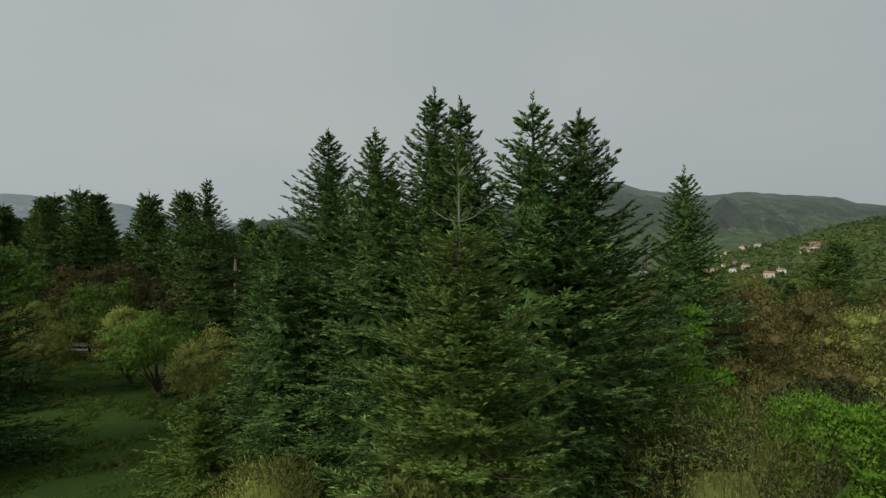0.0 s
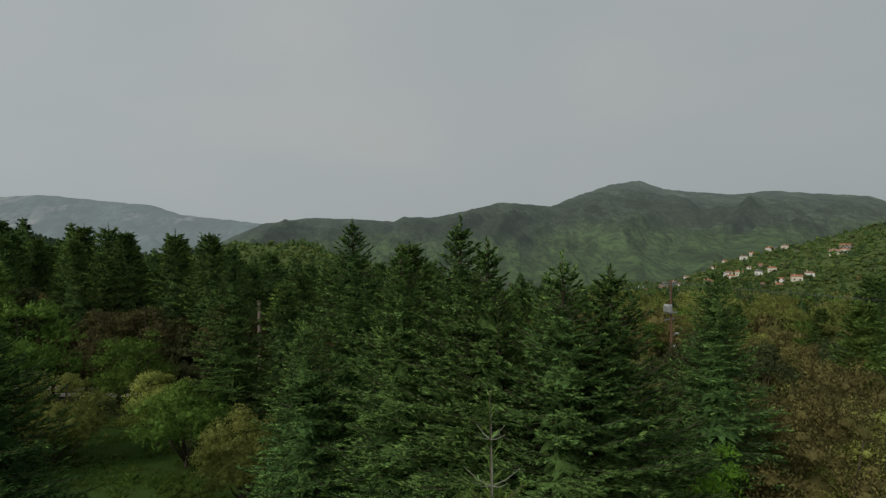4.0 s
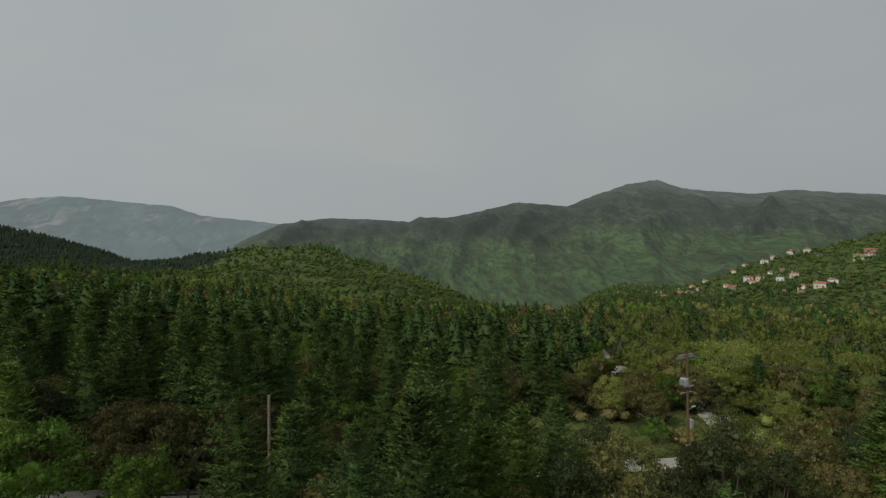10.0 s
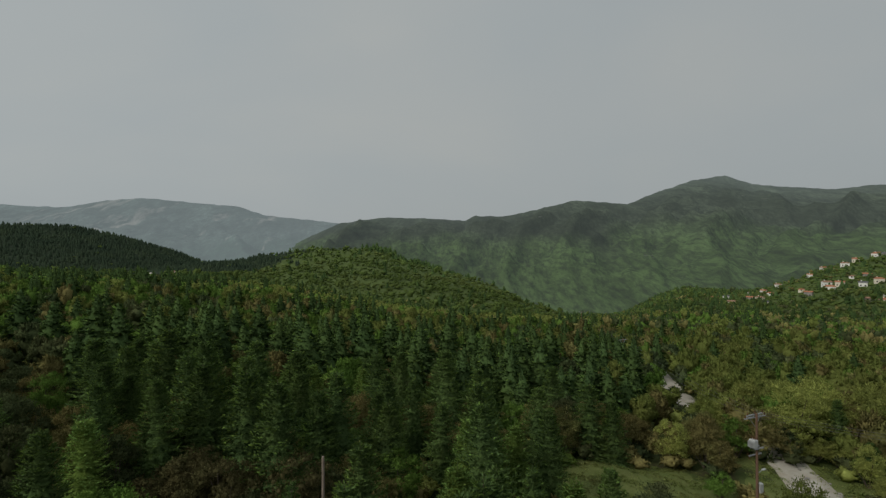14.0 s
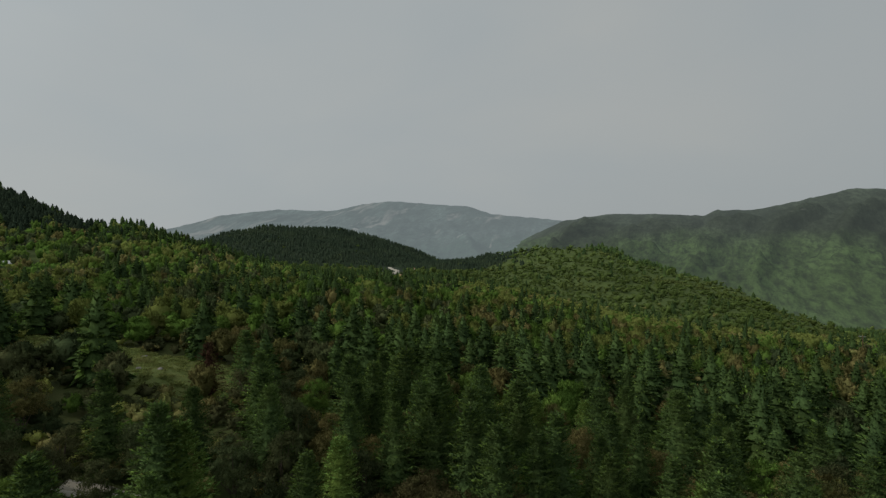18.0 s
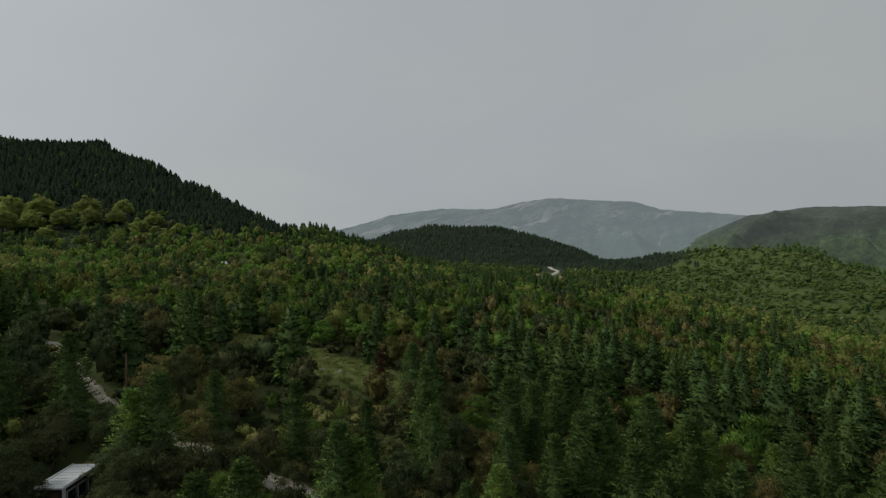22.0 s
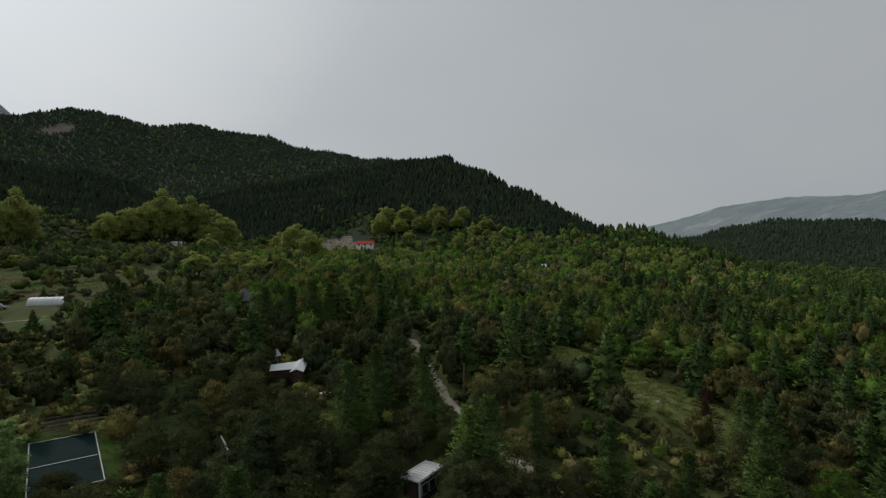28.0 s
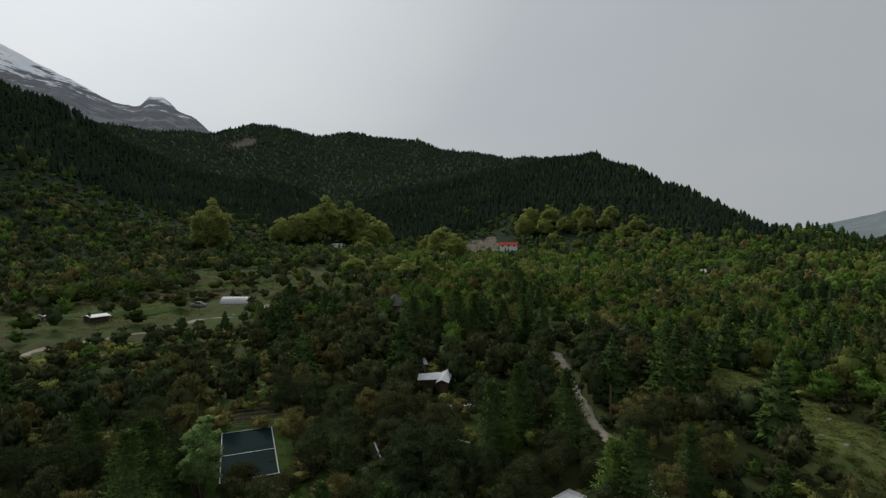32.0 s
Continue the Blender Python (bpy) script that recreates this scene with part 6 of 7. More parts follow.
# -- post and rail fence along the road
def fence(line, gap):
    top = tagged(new("rail_fence"), "dark timber post and rail fence beside the road", "fence")
    line = [Vector((x, y, float(ground(x, y)))) for x, y in line]
    top.matrix_basis = Matrix.Translation(line[0])
    o = line[0]
    for a, b in zip(line, line[1:]):
        n = max(1, round((b - a).length / gap))
        for k in range(n):
            p, q = a + (b - a) * k / n - o, a + (b - a) * (k + 1) / n - o
            piece("post", lambda bm: box(bm, p.x - 0.06, p.x + 0.06, p.y - 0.06, p.y + 0.06, p.z - 0.3, p.z + 1.08, 0.01), M_FENCE, top)
            side = (q - p).cross(Vector((0, 0, 1))).normalized() * 0.07
            for h in (0.30, 0.62, 0.95):
                jig = rng.normal(0, 0.015)
                piece("rail", lambda bm: slab(bm, [p + side + Vector((0, 0, h - 0.055 + jig)), q + side + Vector((0, 0, h - 0.055 - jig)), q + side + Vector((0, 0, h + 0.055 - jig)), p + side + Vector((0, 0, h + 0.055 + jig))], 0.035), M_FENCE, top)
    return top


fence([(-27.5, 26.2), (-22.5, 27.2), (-18.6, 28.3), (-14.6, 29.9), (-10.6, 31.6), (-6.5, 33.6)], 1.55)


# -- loose stones
def stone(name, x, y, size, seed, label, group):
    g = np.random.default_rng(seed)
    bm = bmesh.new()
    bmesh.ops.create_icosphere(bm, subdivisions=2, radius=1.0)
    for v in bm.verts:
        d = v.co.normalized()
        k = 1 + 0.22 * math.sin(d.x * 4 + seed) * math.cos(d.y * 5 - seed) + 0.12 * math.sin(d.z * 9 + d.x * 7 + seed) + g.normal(0, 0.03)
        v.co = Vector((d.x * k * size, d.y * k * size * 0.8, d.z * k * size * 0.6))
    me = bpy.data.meshes.new(name)
    bm.to_mesh(me)
    bm.free()
    me.materials.append(M_ROCK)
    ob = tagged(new(name, me), label, "stone", group)
    ob.matrix_basis = at(x, y, float(ground(x, y)) + 0.18 * size, g.uniform(0, 360))
    return ob


g = np.random.default_rng(91)
for k in range(26):
    u = g.random()
    stone("stone", -21.5 + 11 * u + g.normal(0, 0.3), 32.2 + 4.4 * u + g.normal(0, 0.35), g.uniform(0.06, 0.22), 200 + k, "pale broken limestone on the road bank", "stones on the bank")
for k in range(14):
    stone("stone", 35.2 + g.normal(0, 0.5), 47 + 12 * g.random(), g.uniform(0.12, 0.32), 240 + k, "pale limestone boulder beside the lane", "stones beside the lane")
for k in range(12):
    stone("stone", -74 + g.normal(0, 6), 47 + g.normal(0, 2.4), g.uniform(0.15, 0.4), 260 + k, "pale limestone showing in the clearing", "stones in the clearing")
for k in range(64):
    stone("stone", -362 + g.normal(0, 15), 13 + g.normal(0, 7), g.uniform(0.4, 1.3), 300 + k, "heap of quarried rock in the yard", "rocks in the yard")
for k in range(10):
    stone("stone", 13 + 8 * g.random(), 45.5 + g.normal(0, 0.6), g.uniform(0.08, 0.22), 350 + k, "pale stone on the grass verge", "stones on the verge")


# -- huts and sheds in the wood
def cabin(x, y, turn):
    """A small flat-roofed site hut with a window band."""
    top = tagged(new("site_hut"), "dark flat-roofed site hut with a white roof", "hut")
    top.matrix_basis = at(x, y, None, turn) @ Matrix.Translation((0, 0, -0.7))
    w, l, h = 0.9, 1.8, 2.45
    piece("wall", lambda bm: box(bm, -w, w, -l, l, -0.4, h, 0.03), M_DARKBODY, top)
    roof = piece("roof", lambda bm: box(bm, -w - 0.18, w + 0.18, -l - 0.28, l + 0.28, h + 0.004, h + 0.16, 0.03), M_WHITEROOF, top, "white sheet roof with a raised rim")
    for s in (-1, 1):
        piece("rim", lambda bm: box(bm, s * (w + 0.10) - 0.05, s * (w + 0.10) + 0.05, -l - 0.2, l + 0.2, h + 0.163, h + 0.23), M_WHITEROOF, roof)
    for k in range(7):
        y0 = -l + 0.35 + k * (2 * l - 0.7) / 6
        piece("seam", lambda bm: box(bm, -w, w, y0 - 0.03, y0 + 0.03, h + 0.163, h + 0.195), M_WHITEROOF, roof)
    piece("corner_post", lambda bm: box(bm, w - 0.12, w + 0.03, -l - 0.03, -l + 0.14, -0.3, h), M_WHITEROOF, top)
    piece("corner_post", lambda bm: box(bm, w - 0.12, w + 0.03, l - 0.14, l + 0.03, -0.3, h), M_WHITEROOF, top)
    for k in range(3):
        y0 = -l + 0.25 + k * 1.15
        f = piece("window", lambda bm: box(bm, w + 0.003, w + 0.05, y0, y0 + 0.95, 1.1, 2.1), M_GREYPAINT, top)
        piece("pane", lambda bm: box(bm, w + 0.053, w + 0.065, y0 + 0.07, y0 + 0.88, 1.17, 2.03), M_GLASS, f)
    piece("door", lambda bm: box(bm, -0.45, 0.45, -l - 0.045, -l - 0.003, 0.05, 2.1), M_FRAME, top)
    return top


cabin(-47.4, 10.25, 44)


def mesh_roof(bm, w, l, h, rise, over, hip):
    k = rise / w
    e = h - over * k
    ri = l - hip if hip else l + over
    for s in (-1, 1):
        slab(bm, [(s * (w + over), -l - over, e + 0.06), (s * (w + over), l + over, e + 0.06), (0, ri, h + rise + 0.06), (0, -ri, h + rise + 0.06)][::s], 0.12)
        if hip:
            slab(bm, [(-(w + over), s * (l + over), e + 0.06), (w + over, s * (l + over), e + 0.06), (0, s * ri, h + rise + 0.06)][::-s], 0.12)


def house(x, y, turn, w, l, h, rise, wall, roofmat, label, hip=0.0, storeys=2, chimney=True, name="house", over=0.45, group="", z=None, door=True):
    """A house: walls, roof with chimney and ridge, windows with panes and sills, a door."""
    top = tagged(new(name), label, "house" if name == "house" else "shed", group)
    top.matrix_basis = at(x, y, z, turn)

    def walls(bm):
        box(bm, -w, w, -l, l, -2.5, h)
        if not hip:
            for s in (-1, 1):
                a = [bm.verts.new(p) for p in ((-w, s * l, h + 0.002), (w, s * l, h + 0.002), (0, s * l, h + rise))]
                b = [bm.verts.new(p) for p in ((-w, s * (l - 0.2), h + 0.002), (w, s * (l - 0.2), h + 0.002), (0, s * (l - 0.2), h + rise))]
                bm.faces.new(a), bm.faces.new(b)
                for i in range(3):
                    bm.faces.new((a[i], a[(i + 1) % 3], b[(i + 1) % 3], b[i]))
    piece("wall", walls, wall, top)
    roof = piece("roof", lambda bm: mesh_roof(bm, w, l, h, rise, over, hip), roofmat, top)
    if chimney:
        piece("chimney", lambda bm: [box(bm, w * 0.35 - 0.3, w * 0.35 + 0.3, l * 0.4 - 0.3, l * 0.4 + 0.3, h + rise * 0.35, h + rise + 0.7), box(bm, w * 0.35 - 0.38, w * 0.35 + 0.38, l * 0.4 - 0.38, l * 0.4 + 0.38, h + rise + 0.703, h + rise + 0.85)], wall, roof)
    for s in range(storeys):
        z0 = 0.9 + 2.8 * s
        if z0 + 1.2 > h:
            break
        n = max(1, int(l * 2 / 3.2))
        for k in range(n):
            y0 = -l + (k + 0.5) * 2 * l / n
            for side in (-1, 1):
                x0, x1 = sorted((side * (w + 0.003), side * (w + 0.06)))
                f = piece("window", lambda bm: box(bm, x0, x1, y0 - 0.55, y0 + 0.55, z0, z0 + 1.25), M_FRAME, top)
                x0, x1 = sorted((side * (w + 0.063), side * (w + 0.075)))
                piece("pane", lambda bm: box(bm, x0, x1, y0 - 0.47, y0 + 0.47, z0 + 0.08, z0 + 1.17), M_GLASS, f)
        for side in (-1, 1):
            y0, y1 = sorted((side * (l + 0.003), side * (l + 0.06)))
            f = piece("window", lambda bm: box(bm, -w * 0.5 - 0.5, -w * 0.5 + 0.5, y0, y1, z0, z0 + 1.25), M_FRAME, top)
            y0, y1 = sorted((side * (l + 0.063), side * (l + 0.075)))
            piece("pane", lambda bm: box(bm, -w * 0.5 - 0.42, -w * 0.5 + 0.42, y0, y1, z0 + 0.08, z0 + 1.17), M_GLASS, f)
    if door:
        piece("door", lambda bm: box(bm, w * 0.2, w * 0.2 + 1.0, -l - 0.06, -l - 0.003, 0.0, 2.1), M_FRAME, top)
    return top


# L-shaped cabin with bright sheet roofs, seen as an arrow among the oaks
def arrow_cabin(x, y, turn):
    top = tagged(new("cabin"), "low timber cabin under two meeting bright white roofs", "cabin")
    top.matrix_basis = at(x, y, None, turn) @ Matrix.Translation((0, 0, 0.1)) @ Matrix.Diagonal((1.15, 1.15, 1.05, 1))
    piece("wall", lambda bm: box(bm, 0.05, 2.2, -0.85, 0.25, -0.8, 1.45), M_FENCE, top)
    piece("wing_wall", lambda bm: box(bm, 0.05, 0.85, -3.1, -0.853, -0.8, 1.35), M_FENCE, top)
    roof = piece("roof", lambda bm: [slab(bm, [(-0.15, -0.45, 2.25), (2.75, -1.15, 1.62), (2.75, -0.50, 1.95), (-0.15, 0.25, 2.6)], 0.05), slab(bm, [(-0.15, 0.25, 2.6), (2.75, -0.50, 1.95), (2.65, 0.35, 1.52), (-0.15, 0.75, 2.1)], 0.05)], M_SHEET, top, "bright white sheet roof")
    for k in range(6):
        u = k / 6 + 0.08
        x0 = -0.15 + 2.9 * u
        piece("batten", lambda bm: slab(bm, [(x0, -0.45 - 0.70 * u, 2.29 - 0.63 * u), (x0 + 0.05, -0.45 - 0.70 * u, 2.29 - 0.63 * u), (x0 + 0.05, 0.25 - 0.75 * u, 2.64 - 0.65 * u), (x0, 0.25 - 0.75 * u, 2.64 - 0.65 * u)], 0.03), M_SHEET, roof)
    piece("wing_roof", lambda bm: [slab(bm, [(-0.10, -3.35, 2.0), (1.05, -3.45, 1.50), (1.05, -0.55, 1.55), (-0.10, -0.46, 2.2)], 0.05), slab(bm, [(-0.12, -0.46, 2.2), (-0.75, -0.50, 1.6), (-0.75, -3.30, 1.5), (-0.12, -3.35, 2.0)], 0.05)], M_SHEET, top, "bright white sheet roof over the side wing")
    piece("door", lambda bm: box(bm, 2.203, 2.26, -0.65, 0.0, -0.2, 1.35), M_FRAME, top)
    return top


arrow_cabin(-73.6, -1.0, 0)
house(-79.5, -6.2, 20, 1.3, 1.7, 1.7, 0.6, M_GREYWOOD, M_WHITEROOF, "small timber shed with a white sheet roof", 0, 1, False, "shed", 0.25)
house(-121.0, -13.7, 15, 1.6, 1.7, 3.2, 2.0, M_FENCE, M_SLATE, "garden pavilion with a steep grey slate roof", 1.4, 1, False, "pavilion", 0.4)
house(-107.3, -73.8, 62, 1.5, 1.7, 1.2, 0.3, M_FENCE, M_SHEET, "low dark shed with a bright metal roof", 0, 1, False, "shed", 0.35)
house(-105.6, -82.3, 62, 1.3, 1.6, 1.2, 0.3, M_GREYWALL, M_WHITEROOF, "low stone hut with a pale roof", 0, 1, False, "shed", 0.25)
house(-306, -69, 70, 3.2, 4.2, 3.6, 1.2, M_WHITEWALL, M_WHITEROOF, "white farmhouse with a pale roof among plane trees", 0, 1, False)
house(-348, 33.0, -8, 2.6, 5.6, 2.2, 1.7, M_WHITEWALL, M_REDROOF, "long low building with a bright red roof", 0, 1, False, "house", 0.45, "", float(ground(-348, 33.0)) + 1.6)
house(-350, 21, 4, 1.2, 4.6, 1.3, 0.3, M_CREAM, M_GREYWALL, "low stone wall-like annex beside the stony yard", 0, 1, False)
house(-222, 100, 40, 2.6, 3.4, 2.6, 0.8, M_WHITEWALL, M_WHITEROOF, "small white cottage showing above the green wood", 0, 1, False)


# leaning timbers, hoops and pallets in the garden
def lean_to(x, y, turn, label):
    top = tagged(new("timber_shelter"), label, "shelter")
    top.matrix_basis = at(x, y, None, turn)
    for a, b in (((-1.2, -0.8), 1.9), ((1.2, -0.8), 1.6), ((-1.2, 0.8), 1.9), ((1.2, 0.8), 1.6)):
        piece("post", lambda bm: box(bm, a[0] - 0.05, a[0] + 0.05, a[1] - 0.05, a[1] + 0.05, -0.3, b), M_GREYWOOD, top)
    for yy in (-0.8, 0.8):
        piece("beam", lambda bm: slab(bm, [(-1.6, yy - 0.07, 2.03), (1.7, yy - 0.07, 1.68), (1.7, yy + 0.07, 1.68), (-1.6, yy + 0.07, 2.03)], 0.12), M_WHITEROOF, top, "pale painted beam")
    piece("brace", lambda bm: rod(bm, (-1.2, -0.8, 0.5), (0.6, -0.8, 1.75), 0.05, None, 6), M_WHITEROOF, top)
    piece("board", lambda bm: box(bm, -0.9, 0.5, -0.75, 0.75, 0.72, 0.78), M_GREYWOOD, top)
    return top


lean_to(-58.6, 0.6, 70, "pale timber shelter frame among the oaks")
lean_to(-55.0, -7.0, 20, "old timber frame lying under the oaks")


def hoop(x, y, turn):
    t = np.linspace(0, math.pi, 13)
    v, q = tube(np.stack([np.cos(t) * 1.0, 0 * t, np.sin(t) * 1.3], 1), [0.025] * 13, 5)
    ob = tagged(new("garden_hoop", mesh_from("garden_hoop", v, q, M_WHITEROOF)), "pale bent pipe hoop of a garden tunnel", "hoop", "garden hoops")
    ob.matrix_basis = at(x, y, None, turn)


for k in range(3):
    hoop(-56.5 + 0.9 * k, -10.8 + 0.4 * k, 25)


# rails, saplings, boxes and a lamp in the garden
def bean_row(x, y, turn):
    top = tagged(new("garden_trellis"), "low silvered timber rails along a vegetable bed", "trellis", "garden rails")
    top.matrix_basis = at(x, y, None, turn)
    for u in (-2.8, -1.4, 0.0, 1.4, 2.8):
        piece("post", lambda bm: rod(bm, (u, 0, -0.3), (u, 0, 0.75), 0.04, 0.035, 6), M_GREYWOOD, top)
    for z in (0.35, 0.68):
        piece("rail", lambda bm: box(bm, -3.0, 3.0, 0.045, 0.09, z - 0.05, z + 0.05, 0.008), M_GREYWOOD, top)
    return top


for k in range(4):
    bean_row(-61.8 - 1.35 * k, -23.3 - 0.5 * k, 111)
for x, y, h in ((-67.6, -24.3, 3.2), (-67.2, -26.0, 3.4), (-67.9, -22.6, 2.6)):
    sapling = leafy_tree("sapling", bush_shape(h, 0.5, 4, 30, 40, 0.14, int(500 + 10 * h), -0.1, 0.3, 0.3), M_POPLAR, "slender pale green sapling behind the vegetable bed", "sapling", "garden saplings")
    plant(sapling, x, y)


def hive(x, y, turn):
    top = tagged(new("white_box"), "small white painted wooden box standing on the grass", "box", "row of white boxes")
    top.matrix_basis = at(x, y, None, turn)
    piece("body", lambda bm: box(bm, -0.22, 0.22, -0.19, 0.19, 0.18, 0.62, 0.01), M_SHEET, top)
    piece("lid", lambda bm: box(bm, -0.26, 0.26, -0.23, 0.23, 0.623, 0.70, 0.01), M_SHEET, top)
    for u in (-0.18, 0.18):
        for v in (-0.15, 0.15):
            piece("leg", lambda bm: box(bm, u - 0.03, u + 0.03, v - 0.03, v + 0.03, -0.15, 0.177), M_GREYWOOD, top)
    return top


for k in range(7):
    hive(-68.6 + 0.3 * math.sin(2.1 * k), -0.9 + 0.6 * k, 8 * k - 20)


def garden_lamp(x, y):
    top = tagged(new("garden_lamp"), "garden lamp post with a pale round shade", "lamp")
    top.matrix_basis = at(x, y)
    piece("post", lambda bm: rod(bm, (0, 0, -0.3), (0, 0, 1.9), 0.04, 0.03, 8), M_STEEL, top)
    v, q = tube([(0, 0, 1.85 + 0.3 * u) for u in (0, 0.15, 0.5, 0.8, 1.0)], [0.36, 0.35, 0.28, 0.16, 0.03], 14)
    part("shade", mesh_from("shade", v, q, M_GREYPAINT), top, "pale grey domed shade")


garden_lamp(-51.2, -8.4)


# -- small court in the garden
def court():
    a, b, c, d = (Vector(p) for p in ((-58.8, -26.0, 0), (-61.6, -21.2, 0), (-53.0, -17.4, 0), (-50.2, -22.4, 0)))
    mid = (a + b + c + d) / 4
    zt = max(float(ground(p.x, p.y)) for p in (a, b, c, d)) + 0.12
    top = tagged(new("sports_court"), "small dark green court with white lines", "court")
    top.matrix_basis = Matrix.Translation((mid.x, mid.y, 0))
    zs = [float(ground(p.x, p.y)) + 0.30 for p in (a, b, c, d)]
    q = [Vector((p.x - mid.x, p.y - mid.y, z)) for p, z in zip((a, b, c, d), zs)]
    piece("surface", lambda bm: slab(bm, q[::-1], 0.5), M_COURT, top)

    def line(p, r, w):
        n = (r - p).cross(Vector((0, 0, 1))).normalized() * w
        up = Vector((0, 0, 0.04))
        return lambda bm: slab(bm, [p - n + up, r - n + up, r + n + up, p + n + up], 0.008)
    for i in range(4):
        p, r = q[i], q[(i + 1) % 4]
        inn = -(p + r) * 0.015
        inn.z = 0
        piece("line", line(p + inn, r + inn, 0.05), M_LINE, top)
    m0, m1 = q[0].lerp(q[3], 0.5), q[1].lerp(q[2], 0.5)
    piece("line", line(m0, m1, 0.06), M_LINE, top)


court()


# -- greenhouse tunnel and car by the fields
def tunnel(x, y, turn, l, r):
    top = tagged(new("greenhouse"), "long white polytunnel greenhouse beside the field", "greenhouse")
    top.matrix_basis = at(x, y, None, turn)
    t = np.linspace(0, math.pi, 15)
    arc = [(math.cos(a) * r, math.sin(a) * r * 0.95) for a in t]

    def film(bm):
        for k in range(14):
            (x0, z0), (x1, z1) = arc[k], arc[k + 1]
            slab(bm, [(x0, -l, z0), (x0, l, z0), (x1, l, z1), (x1, -l, z1)], 0.03)
    piece("cover", film, M_POLY, top)
    for s in (-1, 1):
        piece("end_wall", lambda bm: [slab(bm, [(px, s * (l - 0.03), pz) for px, pz in arc], 0.04)], M_POLY, top)
    for k in range(9):
        y0 = -l + 2 * l * k / 8
        v, q = tube([(px * 1.012, y0, pz * 1.012) for px, pz in arc], [0.03] * 15, 5)
        part("rib", mesh_from("rib", v, q, M_STEEL), top)
    piece("door", lambda bm: box(bm, -0.5, 0.5, -l - 0.05, -l - 0.01, 0, 1.8), M_FRAME, top)


tunnel(-133.1, -55.0, -7, 4.0, 1.8)


def car(x, y, turn):
    top = tagged(new("car"), "silver pickup parked on the field track", "car")
    top.matrix_basis = at(x, y, None, turn) @ Matrix.Diagonal((0.85, 0.85, 0.85, 1))
    prof = [(-2.2, 0.45), (2.2, 0.45), (2.25, 0.85), (1.3, 1.0), (0.75, 1.55), (-0.5, 1.58), (-0.65, 1.0), (-2.2, 1.0)]

    def body(bm):
        L = [bm.verts.new((px, -0.82, pz)) for px, pz in prof]
        R = [bm.verts.new((px, 0.82, pz)) for px, pz in prof]
        bm.faces.new(L), bm.faces.new(R[::-1])
        for i in range(8):
            bm.faces.new((L[i], R[i], R[(i + 1) % 8], L[(i + 1) % 8]))
        bmesh.ops.bevel(bm, geom=bm.edges[:], offset=0.06, segments=2, affect="EDGES")
    piece("body", body, M_CARWHITE, top)
    piece("windscreen", lambda bm: slab(bm, [(1.27, -0.68, 1.06), (1.27, 0.68, 1.06), (0.80, 0.62, 1.52), (0.80, -0.62, 1.52)], 0.02), M_GLASS, top)
    for s in (-1, 1):
        piece("window", lambda bm: box(bm, -0.45, 0.72, s * 0.825 - 0.01, s * 0.825 + 0.01, 1.08, 1.46), M_GLASS, top)
        for wx in (-1.35, 1.4):
            w = piece("wheel", lambda bm: rod(bm, (wx, s * 0.62, 0.34), (wx, s * 0.86, 0.34), 0.34, None, 16), M_RUBBER, top)
            piece("rim", lambda bm: rod(bm, (wx, s * 0.863, 0.34), (wx, s * 0.875, 0.34), 0.2, None, 12), M_STEEL, w)


car(-127.5, -62.5, 100)

# -- the village on the far slope
g = np.random.default_rng(17)
UPPER = [(474, 742, 8), (470, 694, 11), (517, 739, 13), (542, 738, 16), (538, 718, 11), (539, 704, 12), (426, 691, 8), (453, 694, 5), (465, 533, 14), (470, 527, 10), (501, 560, 13), (504, 638, 5)]
MIDDLE = [(369, 572, 10), (352, 541, 11), (365, 546, 9), (401, 581, 6), (414, 578, 9), (375, 509, 9), (360, 508, 8), (357, 438, 9), (339, 430, 10), (330, 438, 6), (312, 434, 7), (305, 408, 8)]
LOWER = [(254, 568, 5), (268, 571, 9), (237, 498, 7), (365, 718, 7), (280, 549, 8), (290, 550, 9), (345, 646, 8), (329, 603, 7), (262, 490, 7), (395, 706, 10), (322, 525, 8), (346, 576, 5)]
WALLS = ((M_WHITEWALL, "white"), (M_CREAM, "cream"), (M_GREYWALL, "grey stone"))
ROOFS = ((M_TILE, "terracotta tiled"), (M_TILE_OLD, "faded tiled"), (M_TILE, "terracotta tiled"), (M_SLATE, "grey"))
for k, (x, y, w) in enumerate(UPPER + MIDDLE + LOWER):
    wall, roof = WALLS[(0, 0, 1, 0, 2, 1)[k % 6]], ROOFS[(0, 1, 2, 0, 3, 1, 0)[k % 7]]
    st = 2 if w > 7 else 1
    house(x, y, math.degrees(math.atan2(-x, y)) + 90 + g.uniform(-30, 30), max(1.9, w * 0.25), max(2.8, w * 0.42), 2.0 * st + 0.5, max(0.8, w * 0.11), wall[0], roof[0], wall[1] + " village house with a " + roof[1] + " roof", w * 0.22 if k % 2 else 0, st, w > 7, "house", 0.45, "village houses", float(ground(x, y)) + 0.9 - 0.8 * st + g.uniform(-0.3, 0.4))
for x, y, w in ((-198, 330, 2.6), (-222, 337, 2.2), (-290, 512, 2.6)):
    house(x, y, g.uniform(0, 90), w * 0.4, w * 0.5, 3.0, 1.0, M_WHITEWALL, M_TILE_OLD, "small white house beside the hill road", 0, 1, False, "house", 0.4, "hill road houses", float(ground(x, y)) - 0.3)

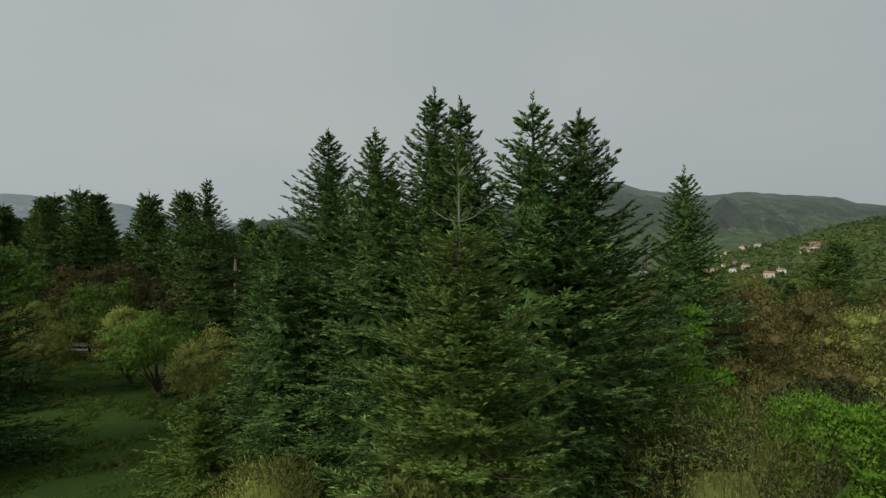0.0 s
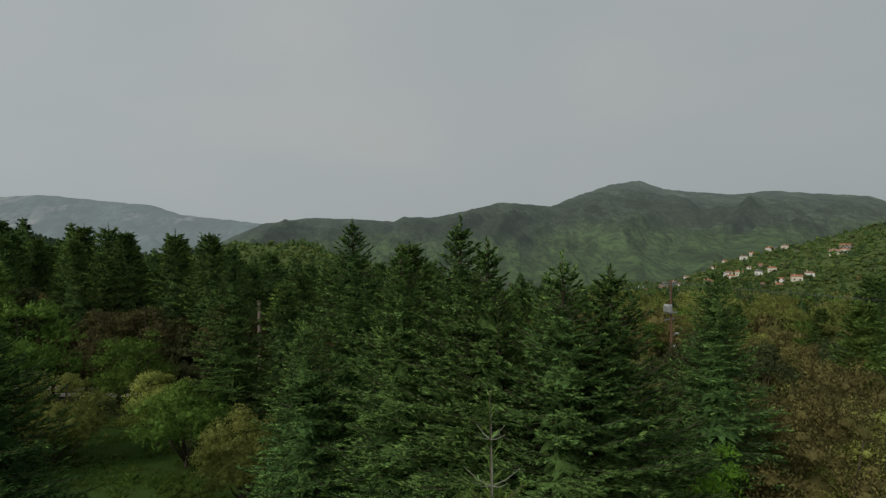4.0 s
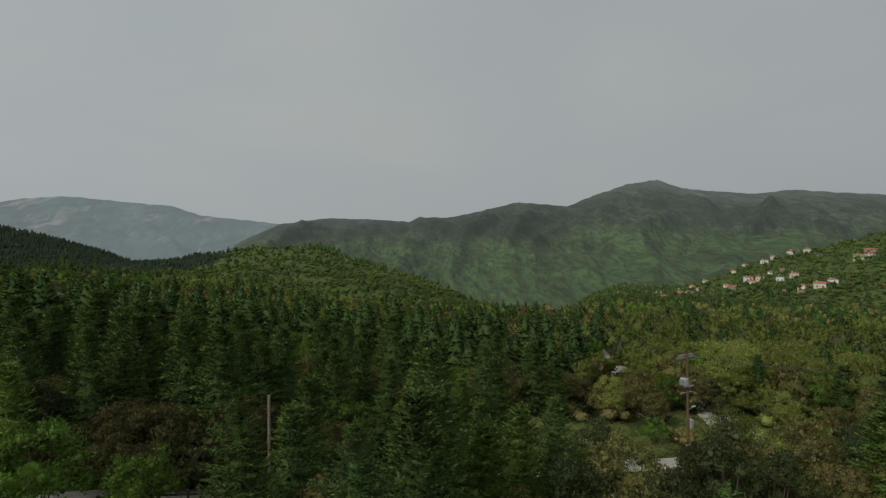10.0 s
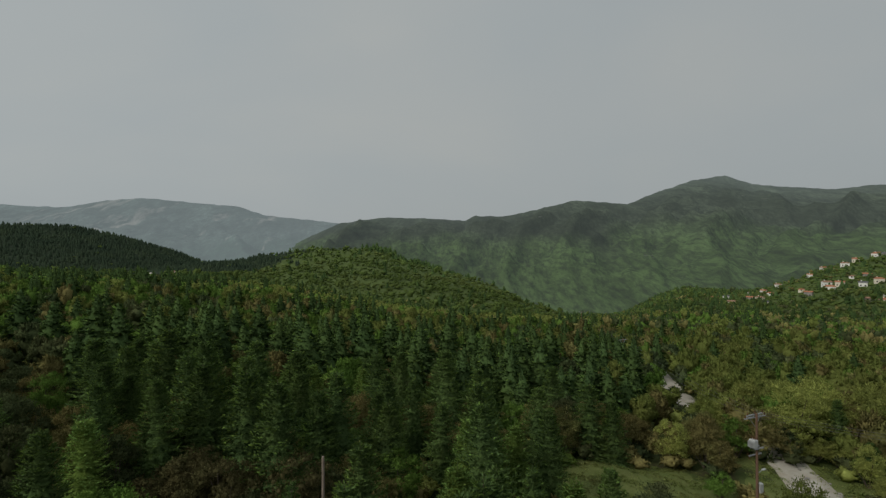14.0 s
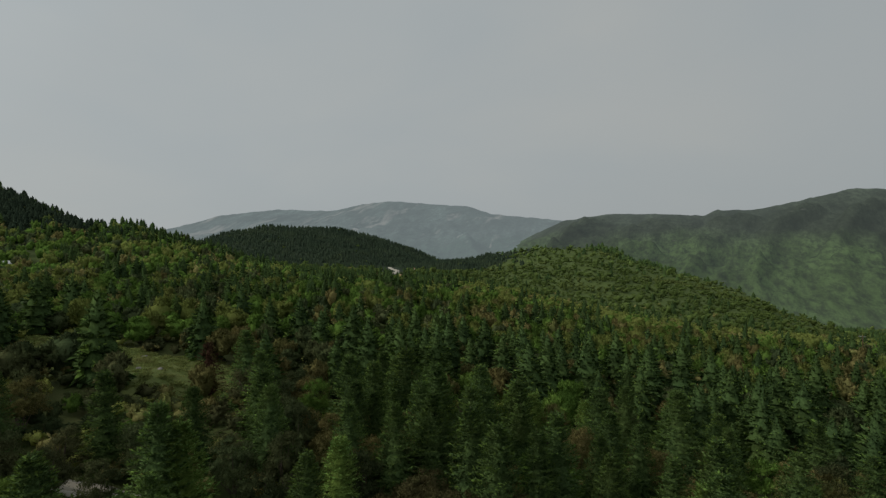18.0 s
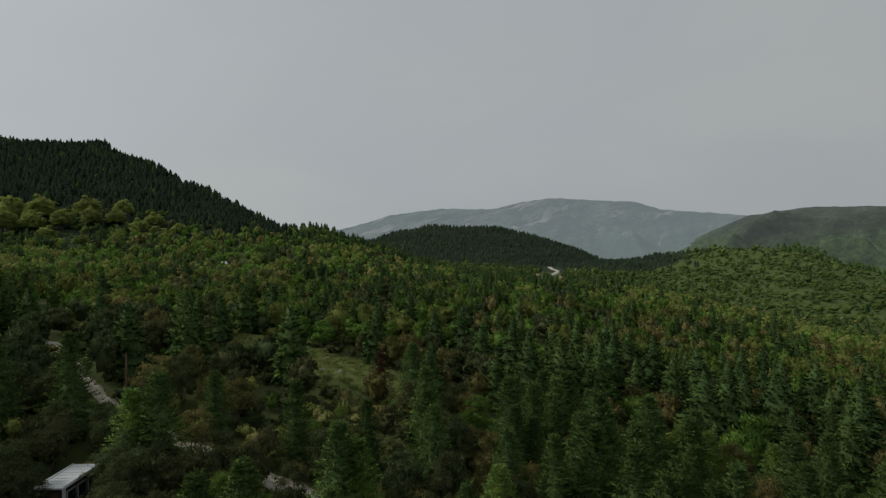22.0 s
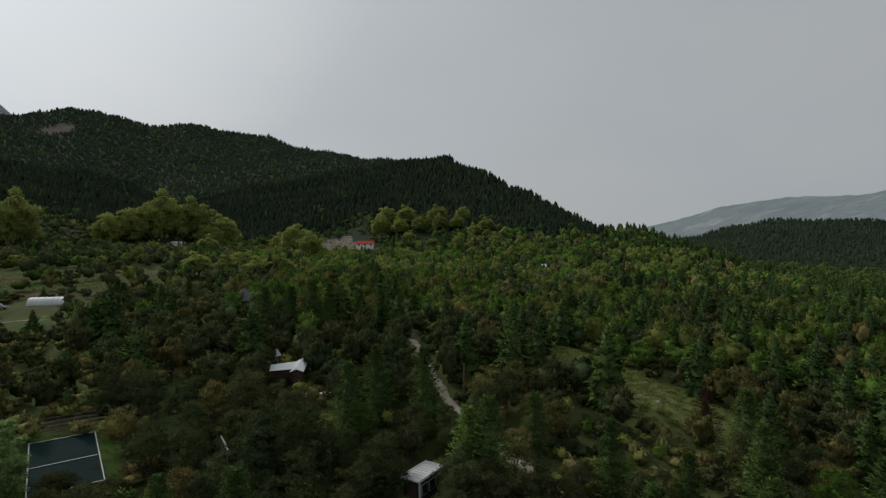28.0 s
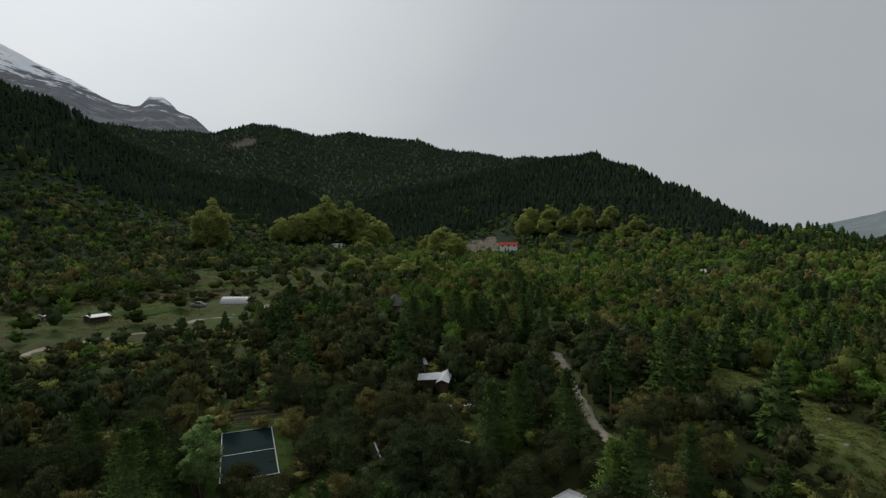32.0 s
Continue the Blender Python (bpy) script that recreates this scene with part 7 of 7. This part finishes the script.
# -- great plane trees in the valley, the reddish dead fir, poplar by the court
PLANES = [leafy_tree("plane_tree", bush_shape(18.0, 8.0, 9, 150, 110, 0.75, 400 + k, -0.12, 0.25, 0.40), M_PLANE, "great plane tree in yellow-green spring leaf", "plane tree", "plane trees in the valley") for k in range(2)]
for x, y, s, w in ((-252, -117, 1.3, 0.85), (-305, -90, 1.1, 1.1), (-312, -77, 1.5, 1.0), (-298, -98, 0.9, 1.1), (-322, -64, 1.4, 0.95), (-328, -50, 1.0, 1.1), (-315, -55, 0.8, 1.2), (-268, -8, 0.9, 1.0), (-258, -1, 0.72, 1.1), (-276, -14, 0.7, 1.1), (-366, 46, 0.78, 1.1), (-358, 58, 0.66, 1.1), (-352, 70, 0.6, 1.2), (-346, 82, 0.58, 1.1), (-338, 92, 0.5, 1.2), (-335, 60, 0.42, 1.3), (-372, 64, 0.8, 1.1), (-360, 84, 0.66, 1.2), (-352, 100, 0.6, 1.1), (-318, 98, 0.42, 1.3), (-312, 70, 0.36, 1.4), (-326, 108, 0.45, 1.3), (-305, 84, 0.34, 1.4), (-300, 112, 0.38, 1.3), (-384, 52, 0.85, 1.0), (-182, -26, 0.42, 1.4), (-176, -16, 0.40, 1.4), (-186, -36, 0.42, 1.4), (-190, -12, 0.42, 1.4), (-196, -24, 0.45, 1.3), (-262, -46, 0.55, 1.1)):
    plant(PLANES[rng.integers(2)], x, y, s, w)
dead = fir_tree("dead_fir", fir_shape(6.5, 1.5, 444, 0.4, 7, 3, 2, 0.22, 1.7, 0.05, 0.1, 0.5, False, 0.4), "dead fir with rust-red needles", "firs of the clearing", [M_RUST, M_RUST])
plant(dead, -55.3, 46.8, 1.0, 1.35)
poplar = leafy_tree("poplar_tree", bush_shape(7.8, 1.45, 6, 150, 110, 0.15, 450, -0.2, 0.25, 0.35), M_POPLAR, "pale green young poplar beside the court", "poplar tree", "garden trees")
plant(poplar, -48.4, -23.2, 1.05, 1.15)
plant(FIRS[1], 40.8, 56.8, 0.46, 1.7, None, "low dense dark fir beside the lane")
plant(FIRS[2], 46.5, 55.5, 0.75, 1.2, None, "dark fir among pale hornbeams")
plant(FIRS[3], 41.0, 62.0, 0.8, 0.9, None, "slim dark fir among pale hornbeams")
plant(BUSHES["green"][0], 22.4, 49.4, 0.55, 1.2, None, "bright green bush behind the utility pole")
big_oak = leafy_tree("oak_tree", bush_shape(7.2, 3.3, 9, 120, 130, 0.16, 460, -0.1, 0.25, 0.32), M_OAK, "large rounded dark evergreen oak", "oak tree", "large oaks by the huts")
for x, y, s in ((-49.7, -2.2, 1.07), (-44.6, 13.4, 0.75), (-42.5, 16.0, 0.62), (-50.8, 14.6, 0.65), (-46.5, 7.0, 0.55), (-50.0, -25.6, 0.55), (-52.3, -26.8, 0.6)):
    plant(big_oak, x, y, s, 1.1)
for x, y, s in ((-96, -3, 1.0), (-94, 0.5, 1.15), (-97, 3.5, 1.1), (-92, -7, 1.05), (-99, 9, 0.95), (-101, 13, 1.0), (-128, 12, 1.0), (-125, 16, 0.85), (-122, 19, 0.9), (-118, -24, 0.8), (-121, -38, 0.85), (-118, -36, 0.8), (-124, -33, 0.8), (-90, 3, 0.9)):
    plant(FIRS[rng.integers(5)], x, y, s, 1.1, None, "tall dark fir above the oaks")
